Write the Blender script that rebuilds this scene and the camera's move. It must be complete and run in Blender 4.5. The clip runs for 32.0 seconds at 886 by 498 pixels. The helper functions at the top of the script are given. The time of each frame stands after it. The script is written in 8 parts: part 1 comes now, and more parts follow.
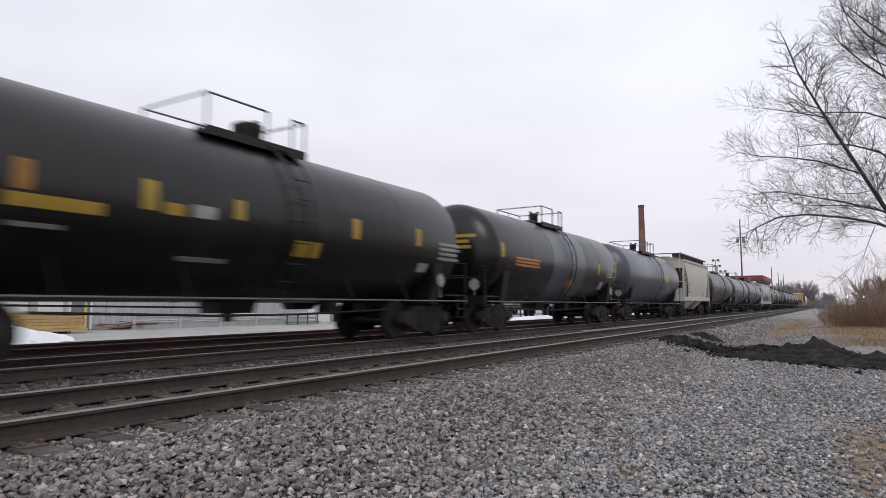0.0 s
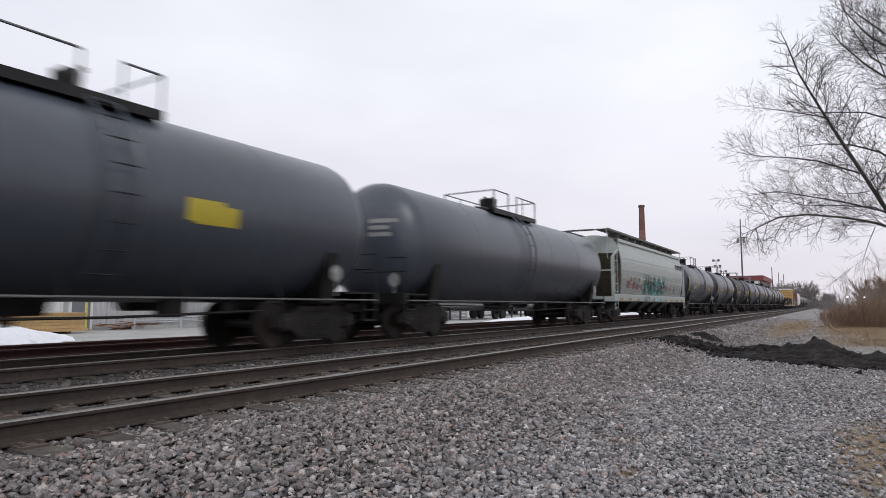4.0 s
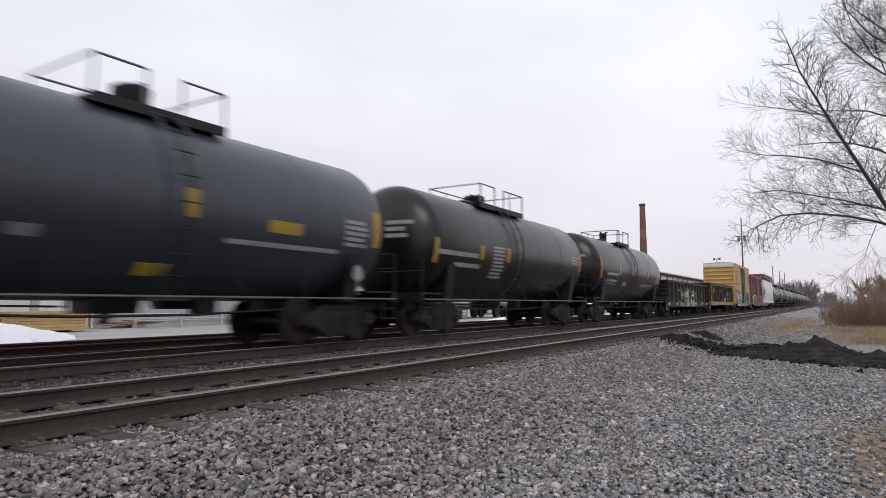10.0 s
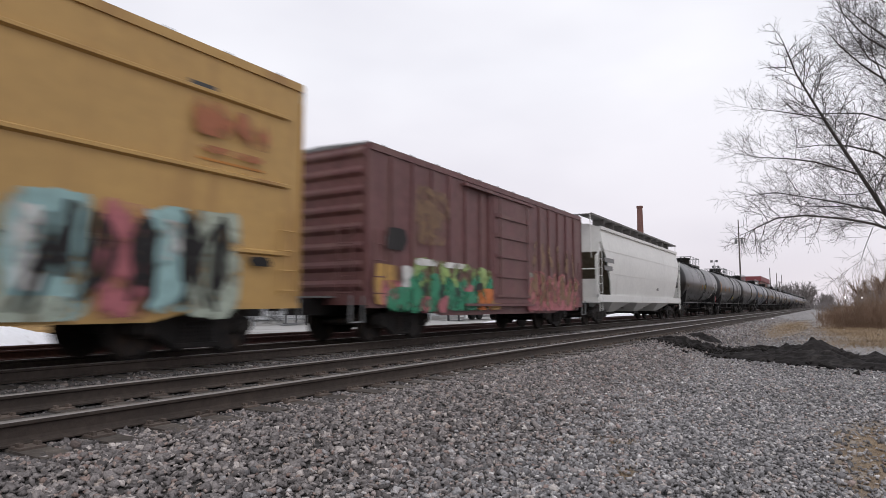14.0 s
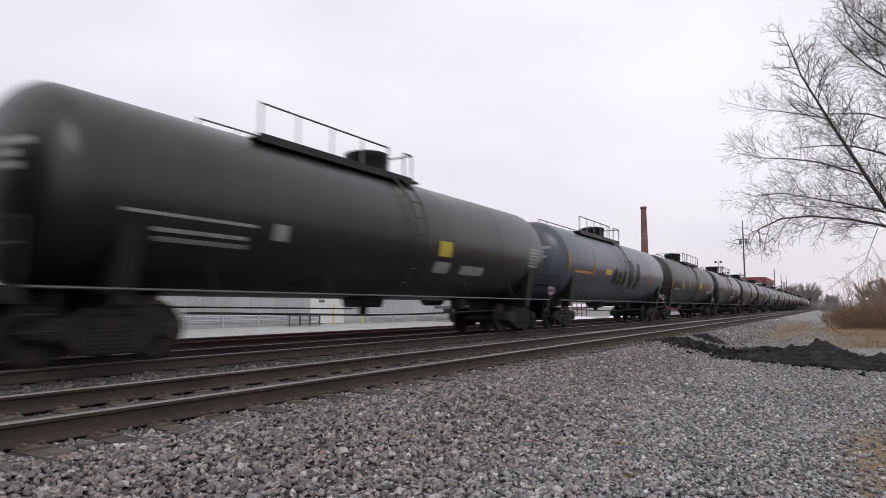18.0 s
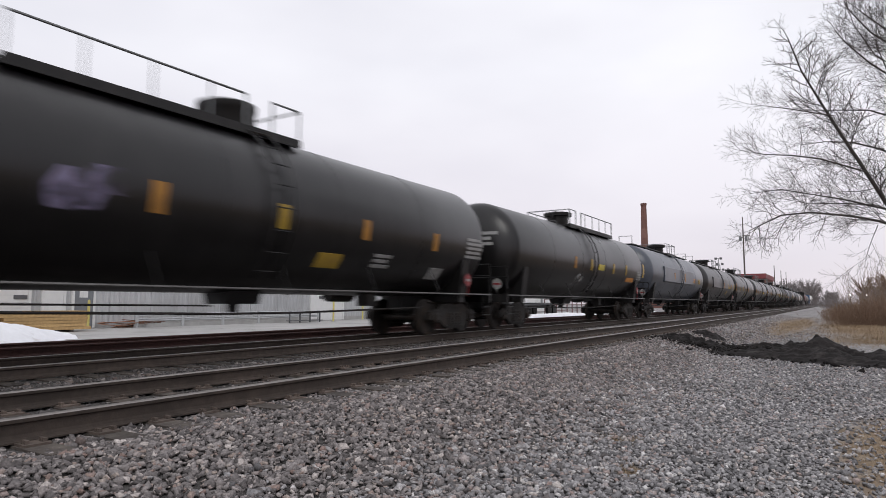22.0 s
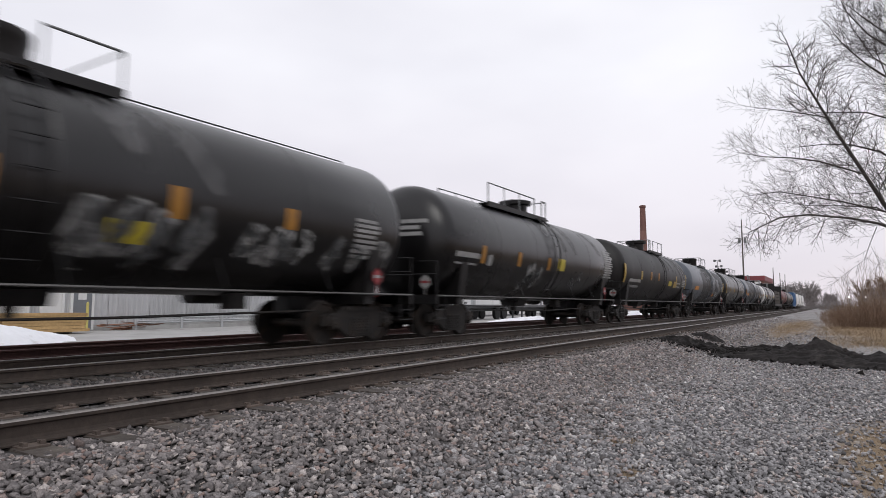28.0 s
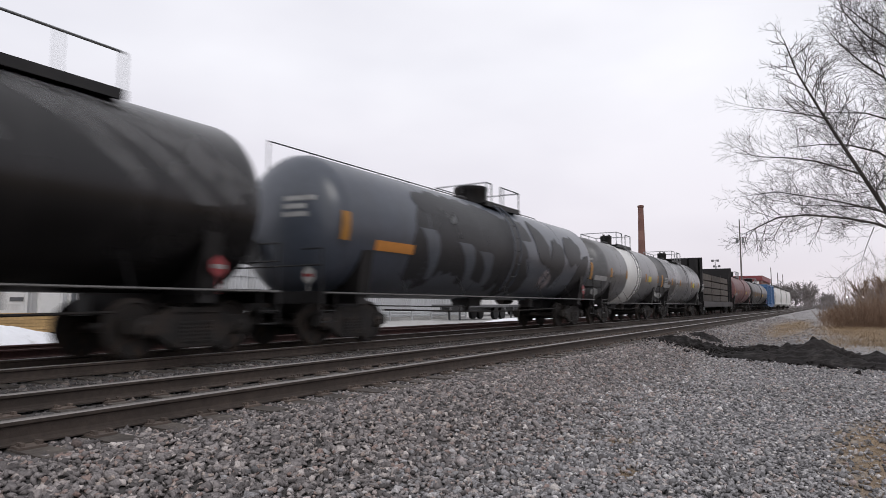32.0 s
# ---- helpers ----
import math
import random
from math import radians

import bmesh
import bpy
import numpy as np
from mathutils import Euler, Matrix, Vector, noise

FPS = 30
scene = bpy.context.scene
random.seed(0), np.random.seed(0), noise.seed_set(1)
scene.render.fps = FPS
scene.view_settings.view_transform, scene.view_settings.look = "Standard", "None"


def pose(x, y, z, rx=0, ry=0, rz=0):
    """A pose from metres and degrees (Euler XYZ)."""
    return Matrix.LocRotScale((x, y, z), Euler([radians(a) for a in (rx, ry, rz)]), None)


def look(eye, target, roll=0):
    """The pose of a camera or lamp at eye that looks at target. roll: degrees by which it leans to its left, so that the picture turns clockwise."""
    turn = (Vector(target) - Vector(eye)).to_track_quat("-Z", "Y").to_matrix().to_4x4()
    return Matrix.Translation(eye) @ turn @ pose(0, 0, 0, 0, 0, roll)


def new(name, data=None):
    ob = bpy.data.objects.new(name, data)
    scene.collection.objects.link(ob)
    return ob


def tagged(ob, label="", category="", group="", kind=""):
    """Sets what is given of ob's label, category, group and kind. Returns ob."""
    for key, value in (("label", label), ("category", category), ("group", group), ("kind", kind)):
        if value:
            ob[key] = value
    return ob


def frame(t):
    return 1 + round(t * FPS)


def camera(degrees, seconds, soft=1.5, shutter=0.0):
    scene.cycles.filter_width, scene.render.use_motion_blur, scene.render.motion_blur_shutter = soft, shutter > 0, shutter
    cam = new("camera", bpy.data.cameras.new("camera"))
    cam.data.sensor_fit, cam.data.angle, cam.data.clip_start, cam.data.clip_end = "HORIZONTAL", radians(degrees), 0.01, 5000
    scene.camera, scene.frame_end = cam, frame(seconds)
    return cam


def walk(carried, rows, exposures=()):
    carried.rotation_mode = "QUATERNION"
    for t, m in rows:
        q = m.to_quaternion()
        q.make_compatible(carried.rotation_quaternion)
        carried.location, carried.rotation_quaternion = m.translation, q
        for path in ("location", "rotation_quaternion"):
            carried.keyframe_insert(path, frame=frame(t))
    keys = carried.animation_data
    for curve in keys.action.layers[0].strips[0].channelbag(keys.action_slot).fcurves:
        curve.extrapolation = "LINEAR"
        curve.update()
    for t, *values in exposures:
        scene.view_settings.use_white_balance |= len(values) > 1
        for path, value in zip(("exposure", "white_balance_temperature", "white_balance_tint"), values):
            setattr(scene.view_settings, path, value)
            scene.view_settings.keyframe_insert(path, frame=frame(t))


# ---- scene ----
# The standing camera, swayed a little by the wind: seconds, turn and tilt in hundredths of a degree.
cam = camera(70.6, 32.0, soft=0.8, shutter=0.38)
EYE_Z = 1.25
TURN, TILT = 31.79, 5.13
SWAY = [(0, -12, 0), (1, -16, -8), (2, -16, 3), (3, -16, 3), (3.5, -9, 0), (5.5, -13, 6), (6, -15, 6), (7, -13, 0), (8, -6, 0),
        (8.5, 8, 0), (9, 0, 0), (10, -3, -12), (11, 0, -8), (12, -8, 0), (13, -16, 0), (14, -24, 8), (14.5, -11, 8), (16.5, -7, 14),
        (17, 0, 11), (18, 8, 16), (19, 0, 8), (20, 0, 0), (21, 13, -8), (22, 8, -16), (23, 16, -16), (24, 1, -8), (25, 8, 0),
        (25.5, 2, 2), (27.5, 3, 8), (28, 0, 4), (29, -8, 0), (30, 1, -3), (31, -15, 8), (32, -16, 3)]
walk(cam, [(t, pose(0, 0, EYE_Z, 90 + TILT + 0.01 * b, 0, TURN + 0.01 * a)) for t, a, b in SWAY],
     [(0, 0, 6300, 9), (10, 0, 6330, 9), (11.2, 0, 6370, 9), (11.9, -0.12, 6390, 10), (12.4, -0.1, 6400, 10), (13.4, 0, 6420, 10), (32, 0, 6430, 10)])

# ---- light: a closed winter overcast ----
world = bpy.data.worlds.new("overcast")
scene.world = world
world.use_nodes = True
wn, wl = world.node_tree.nodes, world.node_tree.links
wn.clear()
w_out, w_bg = wn.new("ShaderNodeOutputWorld"), wn.new("ShaderNodeBackground")
w_sky = wn.new("ShaderNodeTexSky")
w_sky.sky_type, w_sky.sun_disc, w_sky.sun_elevation, w_sky.sun_rotation = "NISHITA", False, radians(38), radians(200)
w_dim = wn.new("ShaderNodeMixRGB")
w_dim.blend_type, w_dim.inputs[0].default_value, w_dim.inputs[2].default_value = "MULTIPLY", 1.0, (0.09, 0.09, 0.09, 1)
w_co, w_map = wn.new("ShaderNodeTexCoord"), wn.new("ShaderNodeMapping")
w_map.inputs["Scale"].default_value = (1.0, 1.0, 2.6)
w_noise, w_ramp = wn.new("ShaderNodeTexNoise"), wn.new("ShaderNodeValToRGB")
w_noise.inputs["Scale"].default_value, w_noise.inputs["Detail"].default_value, w_noise.inputs["Roughness"].default_value = 1.5, 4.0, 0.45
w_ramp.color_ramp.elements[0].position, w_ramp.color_ramp.elements[0].color = 0.36, (0.755, 0.745, 0.80, 1)
w_ramp.color_ramp.elements[1].position, w_ramp.color_ramp.elements[1].color = 0.64, (0.925, 0.915, 0.955, 1)
w_grad, w_sep = wn.new("ShaderNodeValToRGB"), wn.new("ShaderNodeSeparateXYZ")
w_grad.color_ramp.elements[0].position, w_grad.color_ramp.elements[0].color = 0.0, (0.83, 0.77, 0.79, 1)
w_grad.color_ramp.elements[1].position, w_grad.color_ramp.elements[1].color = 0.35, (1, 1, 1, 1)
w_mul, w_mix = wn.new("ShaderNodeMixRGB"), wn.new("ShaderNodeMixRGB")
w_mul.blend_type, w_mul.inputs[0].default_value = "MULTIPLY", 1.0
w_mix.inputs[0].default_value = 0.94
wl.new(w_co.outputs["Generated"], w_map.inputs[0])
wl.new(w_map.outputs[0], w_noise.inputs["Vector"])
wl.new(w_noise.outputs[0], w_ramp.inputs[0])
wl.new(w_co.outputs["Generated"], w_sep.inputs[0])
wl.new(w_sep.outputs[2], w_grad.inputs[0])
wl.new(w_ramp.outputs[0], w_mul.inputs[1])
wl.new(w_grad.outputs[0], w_mul.inputs[2])
wl.new(w_sky.outputs[0], w_dim.inputs[1])
wl.new(w_dim.outputs[0], w_mix.inputs[1])
wl.new(w_mul.outputs[0], w_mix.inputs[2])
wl.new(w_mix.outputs[0], w_bg.inputs[0])
wl.new(w_bg.outputs[0], w_out.inputs[0])
w_bg.inputs[1].default_value = 1.12

sun = new("sun", bpy.data.lights.new("sun", "SUN"))
sun.data.energy, sun.data.angle, sun.data.color = 0.7, radians(25), (1.0, 0.97, 0.93)
sun.matrix_world = look((0, 0, 60), (-30, 38, 12))
scene.view_settings.exposure = 0.0


# ---- materials ----
def ramp(nt, stops):
    r = nt.nodes.new("ShaderNodeValToRGB")
    e = r.color_ramp.elements
    while len(e) < len(stops):
        e.new(0.5)
    for s, (p, c) in zip(e, stops):
        s.position, s.color = p, (*c, 1)
    return r


def surface(name, base, rough=0.6, metal=0.0, grain=12.0, spread=0.18, dirt=None, dirt_scale=1.0, dirt_amount=0.5, streak=1.0,
            bump=0.15, bump_scale=60.0, spec=0.4, per_object=0.0, ragged=0.0, film=1.0):
    """A painted or raw surface: broad tone changes, fine grain, dirt with its own shape (streak > 1: drawn out downwards), relief."""
    m = bpy.data.materials.new(name)
    m.use_nodes = True
    nt = m.node_tree
    n, l = nt.nodes, nt.links
    b = n["Principled BSDF"]
    co, info = n.new("ShaderNodeTexCoord"), n.new("ShaderNodeObjectInfo")
    shift = n.new("ShaderNodeVectorMath")
    shift.operation = "MULTIPLY_ADD"
    shift.inputs[1].default_value = (37.0, 53.0, 71.0)
    l.new(info.outputs["Random"], shift.inputs[0])
    l.new(co.outputs["Object"], shift.inputs[2])
    fine, broad, soil = (n.new("ShaderNodeTexNoise") for _ in range(3))
    fine.inputs["Scale"].default_value, fine.inputs["Detail"].default_value = grain, 6.0
    broad.inputs["Scale"].default_value, broad.inputs["Detail"].default_value = grain * 0.06, 4.0
    for t in (fine, broad):
        l.new(shift.outputs[0], t.inputs["Vector"])
    add = n.new("ShaderNodeMath")
    add.operation = "ADD"
    l.new(fine.outputs[0], add.inputs[0])
    l.new(broad.outputs[0], add.inputs[1])
    lo, hi = [max(0, c * (1 - spread)) for c in base], [min(1, c * (1 + spread)) for c in base]
    r = ramp(nt, [(0.35, lo), (0.65, hi)])
    half = n.new("ShaderNodeMath")
    half.operation, half.inputs[1].default_value = "MULTIPLY", 0.5
    l.new(add.outputs[0], half.inputs[0])
    l.new(half.outputs[0], r.inputs[0])
    colour = r.outputs[0]
    if dirt:
        mp = n.new("ShaderNodeMapping")
        mp.inputs["Scale"].default_value = (1, 1, 1 / streak)
        l.new(shift.outputs[0], mp.inputs[0])
        soil.inputs["Scale"].default_value, soil.inputs["Detail"].default_value, soil.inputs["Roughness"].default_value = dirt_scale, 8.0, 0.65
        l.new(mp.outputs[0], soil.inputs["Vector"])
        mask = ramp(nt, [(0.62 - 0.3 * dirt_amount, (0, 0, 0)), (0.82 - 0.25 * dirt_amount, (1, 1, 1))])
        l.new(soil.outputs[0], mask.inputs[0])
        mix = n.new("ShaderNodeMixRGB")
        mix.inputs[2].default_value = (*dirt, 1)
        l.new(mask.outputs[0], mix.inputs[0])
        l.new(colour, mix.inputs[1])
        colour = mix.outputs[0]
    if per_object:
        hsv, rng = n.new("ShaderNodeHueSaturation"), n.new("ShaderNodeMapRange")
        rng.inputs["To Min"].default_value, rng.inputs["To Max"].default_value = 1 - per_object, 1 + per_object
        l.new(info.outputs["Random"], rng.inputs[0])
        l.new(rng.outputs[0], hsv.inputs["Value"])
        l.new(colour, hsv.inputs["Color"])
        colour = hsv.outputs[0]
    l.new(colour, b.inputs["Base Color"])
    rr = n.new("ShaderNodeMapRange")
    rr.inputs["To Min"].default_value, rr.inputs["To Max"].default_value = max(0.05, rough - 0.12), min(1, rough + 0.12)
    l.new(broad.outputs[0], rr.inputs[0])
    l.new(rr.outputs[0], b.inputs["Roughness"])
    b.inputs["Metallic"].default_value, b.inputs["Specular IOR Level"].default_value = metal, spec
    if ragged:
        # paint that covers in patches only, with misty edges
        thin = n.new("ShaderNodeTexNoise")
        thin.inputs["Scale"].default_value, thin.inputs["Detail"].default_value = 2.6, 7.0
        cover = ramp(nt, [(0.30 + 0.22 * ragged, (0, 0, 0)), (0.50 + 0.22 * ragged, (film, film, film))])
        l.new(shift.outputs[0], thin.inputs["Vector"])
        l.new(thin.outputs[0], cover.inputs[0])
        l.new(cover.outputs[0], b.inputs["Alpha"])
    if bump:
        bn, bt = n.new("ShaderNodeTexNoise"), n.new("ShaderNodeBump")
        bn.inputs["Scale"].default_value, bn.inputs["Detail"].default_value = bump_scale, 4.0
        bt.inputs["Strength"].default_value, bt.inputs["Distance"].default_value = bump, 0.01
        l.new(shift.outputs[0], bn.inputs["Vector"])
        l.new(bn.outputs[0], bt.inputs["Height"])
        l.new(bt.outputs[0], b.inputs["Normal"])
    return m


BLACK = surface("black_tank_paint", (0.0046, 0.0041, 0.0045), 0.30, grain=5, spread=0.25, dirt=(0.0145, 0.0131, 0.0134), dirt_scale=1.6, dirt_amount=0.35, streak=5, bump=0.05, spec=0.48)
SOOT = surface("sooty_black_paint", (0.0054, 0.0048, 0.005), 0.5, grain=6, spread=0.25, dirt=(0.021, 0.0185, 0.018), dirt_scale=2, dirt_amount=0.4, streak=5, bump=0.05, spec=0.36)
DARK = surface("dark_grey_tank_paint", (0.0125, 0.0113, 0.012), 0.33, grain=5, spread=0.22, dirt=(0.023, 0.0205, 0.0205), dirt_scale=1.5, dirt_amount=0.4, streak=5, bump=0.05, spec=0.55)
BROWN = surface("brownish_black_tank_paint", (0.023, 0.0205, 0.018), 0.38, grain=5, spread=0.25, dirt=(0.025, 0.022, 0.02), dirt_scale=1.5, dirt_amount=0.45, streak=5, bump=0.05)
SLATE = surface("slate_grey_tank_paint", (0.036, 0.0415, 0.055), 0.33, grain=5, spread=0.18, dirt=(0.030, 0.034, 0.044), dirt_scale=1.5, dirt_amount=0.35, streak=5, bump=0.05, spec=0.5)
GREY = surface("blue_grey_tank_paint", (0.056, 0.065, 0.084), 0.32, grain=5, spread=0.14, dirt=(0.052, 0.058, 0.068), dirt_scale=1.4, dirt_amount=0.35, streak=5, bump=0.05, spec=0.6)
SILVER = surface("glossy_silver_grey_paint", (0.115, 0.115, 0.118), 0.3, grain=5, spread=0.2, dirt=(0.08, 0.074, 0.07), dirt_scale=1.4, dirt_amount=0.4, streak=5, bump=0.05)
WHITE = surface("white_car_paint", (0.66, 0.66, 0.64), 0.45, grain=5, spread=0.08, dirt=(0.5, 0.48, 0.45), dirt_scale=1.3, dirt_amount=0.12, streak=6, bump=0.05)
BEIGE = surface("weathered_beige_paint", (0.47, 0.45, 0.405), 0.55, grain=5, spread=0.12, dirt=(0.34, 0.315, 0.27), dirt_scale=0.8, dirt_amount=0.12, streak=6, bump=0.05)
MINT = surface("pale_greenish_grey_paint", (0.41, 0.445, 0.43), 0.5, grain=5, spread=0.1, dirt=(0.33, 0.32, 0.29), dirt_scale=1.3, dirt_amount=0.2, streak=6, bump=0.05)
YELLOW = surface("boxcar_yellow_paint", (0.455, 0.285, 0.10), 0.5, grain=5, spread=0.1, dirt=(0.31, 0.17, 0.065), dirt_scale=1.2, dirt_amount=0.3, streak=7, bump=0.05)
OXIDE = surface("red_oxide_paint", (0.138, 0.062, 0.063), 0.55, grain=5, spread=0.28, dirt=(0.165, 0.09, 0.078), dirt_scale=1.6, dirt_amount=0.5, streak=7, bump=0.08)
EMBLEM_RED = surface("orange_red_emblem_paint", (0.50, 0.13, 0.075), 0.55, grain=7, spread=0.2, bump=0)
EMBLEM_BLUE = surface("faded_blue_emblem_paint", (0.13, 0.14, 0.30), 0.55, grain=7, spread=0.2, bump=0)
BLUE = surface("blue_car_paint", (0.05, 0.13, 0.28), 0.5, grain=5, spread=0.15, dirt=(0.12, 0.12, 0.12), dirt_amount=0.3, streak=5, bump=0.05)
GONDOLA = surface("worn_black_gondola_paint", (0.0128, 0.0101, 0.0092), 0.65, grain=6, spread=0.3, dirt=(0.052, 0.03, 0.021), dirt_scale=1.6, dirt_amount=0.3, streak=3, bump=0.2)
CHROME_YELLOW = surface("faded_chrome_yellow", (0.44, 0.265, 0.075), 0.55, grain=6, spread=0.2, dirt=(0.10, 0.052, 0.03), dirt_scale=1.6, dirt_amount=0.62, streak=2, bump=0.1)
IRON = surface("grimy_cast_iron", (0.012, 0.0105, 0.0095), 0.75, grain=9, spread=0.35, dirt=(0.034, 0.024, 0.018), dirt_scale=3, dirt_amount=0.4, bump=0.3)
WHEEL = surface("rolled_wheel_steel", (0.022, 0.019, 0.017), 0.6, metal=0.3, grain=9, spread=0.3, dirt=(0.06, 0.038, 0.026), dirt_scale=4, dirt_amount=0.4, bump=0.1)
GALV = surface("galvanised_steel", (0.22, 0.23, 0.235), 0.5, metal=0.4, grain=9, spread=0.2, bump=0.05)
RAIL_SIDE = surface("rusty_rail_web", (0.05, 0.038, 0.031), 0.85, grain=14, spread=0.3, dirt=(0.035, 0.027, 0.022), dirt_scale=3, dirt_amount=0.5, bump=0.3)
RAIL_RED = surface("red_rusted_rail", (0.062, 0.03, 0.027), 0.85, grain=14, spread=0.3, bump=0.3)
RAIL_TOP = surface("polished_rail_head", (0.27, 0.25, 0.235), 0.45, metal=0.7, grain=20, spread=0.15, bump=0.02)
TIE = surface("weathered_oak_tie", (0.062, 0.052, 0.045), 0.9, grain=18, spread=0.4, dirt=(0.12, 0.105, 0.09), dirt_scale=5, dirt_amount=0.4, bump=0.6, bump_scale=40, per_object=0.25)
PLATE = surface("rusty_tie_plate", (0.108, 0.084, 0.07), 0.85, grain=20, spread=0.3, bump=0.3, per_object=0.2)
MARK_YELLOW = surface("yellow_reflective_sheeting", (0.34, 0.225, 0.03), 0.4, grain=9, spread=0.12, dirt=(0.3, 0.19, 0.05), dirt_scale=3, dirt_amount=0.35, bump=0)
MARK_AMBER = surface("dirty_amber_sheeting", (0.33, 0.155, 0.025), 0.5, grain=9, spread=0.15, dirt=(0.2, 0.1, 0.03), dirt_scale=3, dirt_amount=0.4, bump=0)
MARK_LEMON = surface("lemon_yellow_panel", (0.46, 0.37, 0.035), 0.45, grain=9, spread=0.08, bump=0)
MARK_WHITE = surface("white_stencil", (0.29, 0.29, 0.285), 0.55, grain=12, spread=0.15, dirt=(0.15, 0.15, 0.145), dirt_scale=4, dirt_amount=0.4, bump=0)
MARK_GREY = surface("grey_stencil", (0.18, 0.18, 0.18), 0.55, grain=12, spread=0.2, bump=0)
MARK_RED = surface("red_placard", (0.22, 0.03, 0.034), 0.45, grain=12, spread=0.1, bump=0)
MARK_ORANGE = surface("orange_stencil", (0.48, 0.2, 0.04), 0.5, grain=12, spread=0.15, bump=0)
# Pale layer for stains; on some tanks it paints in sky sheen.
STAIN_SHEEN = surface("pale_stain_and_sheen", (0.15, 0.15, 0.153), 0.6, grain=8, spread=0.25, bump=0, ragged=0.05, film=0.5)
LOGO_DARK = surface("faded_black_lettering_paint", (0.05, 0.055, 0.06), 0.6, grain=9, spread=0.3, bump=0)
SLOPE = surface("rusty_hopper_end_plate", (0.13, 0.11, 0.075), 0.8, grain=6, spread=0.3, dirt=(0.08, 0.05, 0.03), dirt_scale=1.5, dirt_amount=0.5, streak=3, bump=0.1)
BOX_BLACK = surface("worn_black_door_paint", (0.022, 0.021, 0.021), 0.6, grain=6, spread=0.3, dirt=(0.2, 0.19, 0.17), dirt_scale=1.7, dirt_amount=0.22, streak=2, bump=0.1)


# ---- mesh building ----
class Solid:
    """Collects vertices and faces of one part."""

    def __init__(self):
        self.v, self.f = [], []

    def add(self, verts, faces):
        o = len(self.v)
        self.v += [tuple(p) for p in verts]
        self.f += [tuple(o + i for i in f) for f in faces]
        return self

    def box(self, x0, x1, y0, y1, z0, z1, c=0.0):
        """A block from corner to corner, its upright edges cut off by c."""
        if c:
            ring = [(x0 + c, y0), (x1 - c, y0), (x1, y0 + c), (x1, y1 - c), (x1 - c, y1), (x0 + c, y1), (x0, y1 - c), (x0, y0 + c)]
            return self.prism([(x, y, z0) for x, y in ring], (0, 0, z1 - z0))
        return self.add([(x, y, z) for z in (z0, z1) for x, y in ((x0, y0), (x1, y0), (x1, y1), (x0, y1))],
                        [(3, 2, 1, 0), (4, 5, 6, 7), (0, 1, 5, 4), (1, 2, 6, 5), (2, 3, 7, 6), (3, 0, 4, 7)])

    def prism(self, ring, way):
        """A flat ring of points drawn along way."""
        n = len(ring)
        far = [tuple(a + b for a, b in zip(p, way)) for p in ring]
        return self.add(ring + far, [tuple(reversed(range(n))), tuple(range(n, 2 * n))] + [(i, (i + 1) % n, n + (i + 1) % n, n + i) for i in range(n)])

    def rod(self, a, b, r, seg=6, r2=None):
        a, b = Vector(a), Vector(b)
        d = (b - a).normalized()
        u = d.orthogonal().normalized()
        w = d.cross(u)
        r2 = r if r2 is None else r2
        vs = []
        for p, q in ((a, r), (b, r2)):
            for i in range(seg):
                t = 2 * math.pi * i / seg
                vs.append(p + q * (math.cos(t) * u + math.sin(t) * w))
        return self.add(vs, [tuple(reversed(range(seg))), tuple(range(seg, 2 * seg))] + [(i, (i + 1) % seg, seg + (i + 1) % seg, seg + i) for i in range(seg)])

    def path(self, pts, r, seg=6):
        """One bent tube through the points."""
        pts = [Vector(p) for p in pts]
        n = len(pts)
        vs, fs = [], []
        u = None
        for i, p in enumerate(pts):
            a = (p - pts[i - 1]).normalized() if i else None
            b = (pts[i + 1] - p).normalized() if i < n - 1 else None
            d = (a + b).normalized() if a and b and (a + b).length > 0.05 else (b or a)
            u = (d.orthogonal() if u is None else u - d * u.dot(d)).normalized()
            w = d.cross(u)
            k = r if not (a and b) else r / max(0.5, math.sqrt(max(0.0, (1 + a.dot(b)) / 2)))
            vs += [p + k * (math.cos(2 * math.pi * j / seg) * u + math.sin(2 * math.pi * j / seg) * w) for j in range(seg)]
        for i in range(n - 1):
            fs += [(i * seg + j, i * seg + (j + 1) % seg, (i + 1) * seg + (j + 1) % seg, (i + 1) * seg + j) for j in range(seg)]
        fs += [tuple(reversed(range(seg))), tuple(range((n - 1) * seg, n * seg))]
        return self.add(vs, fs)

    def lathe(self, prof, axis="y", at=(0, 0, 0), seg=40):
        """A profile of (place along the axis, radius) turned about the axis."""
        vs, fs = [], []
        for y, r in prof:
            for i in range(seg):
                t = 2 * math.pi * i / seg
                c, s = r * math.cos(t), r * math.sin(t)
                p = {"x": (y, c, s), "y": (s, y, c), "z": (c, s, y)}[axis]
                vs.append((p[0] + at[0], p[1] + at[1], p[2] + at[2]))
        for k in range(len(prof) - 1):
            for i in range(seg):
                j = (i + 1) % seg
                fs.append((k * seg + i, k * seg + j, (k + 1) * seg + j, (k + 1) * seg + i))
        m = len(prof) - 1
        fs += [tuple(reversed(range(seg))), tuple(range(m * seg, (m + 1) * seg))]
        return self.add(vs, fs)

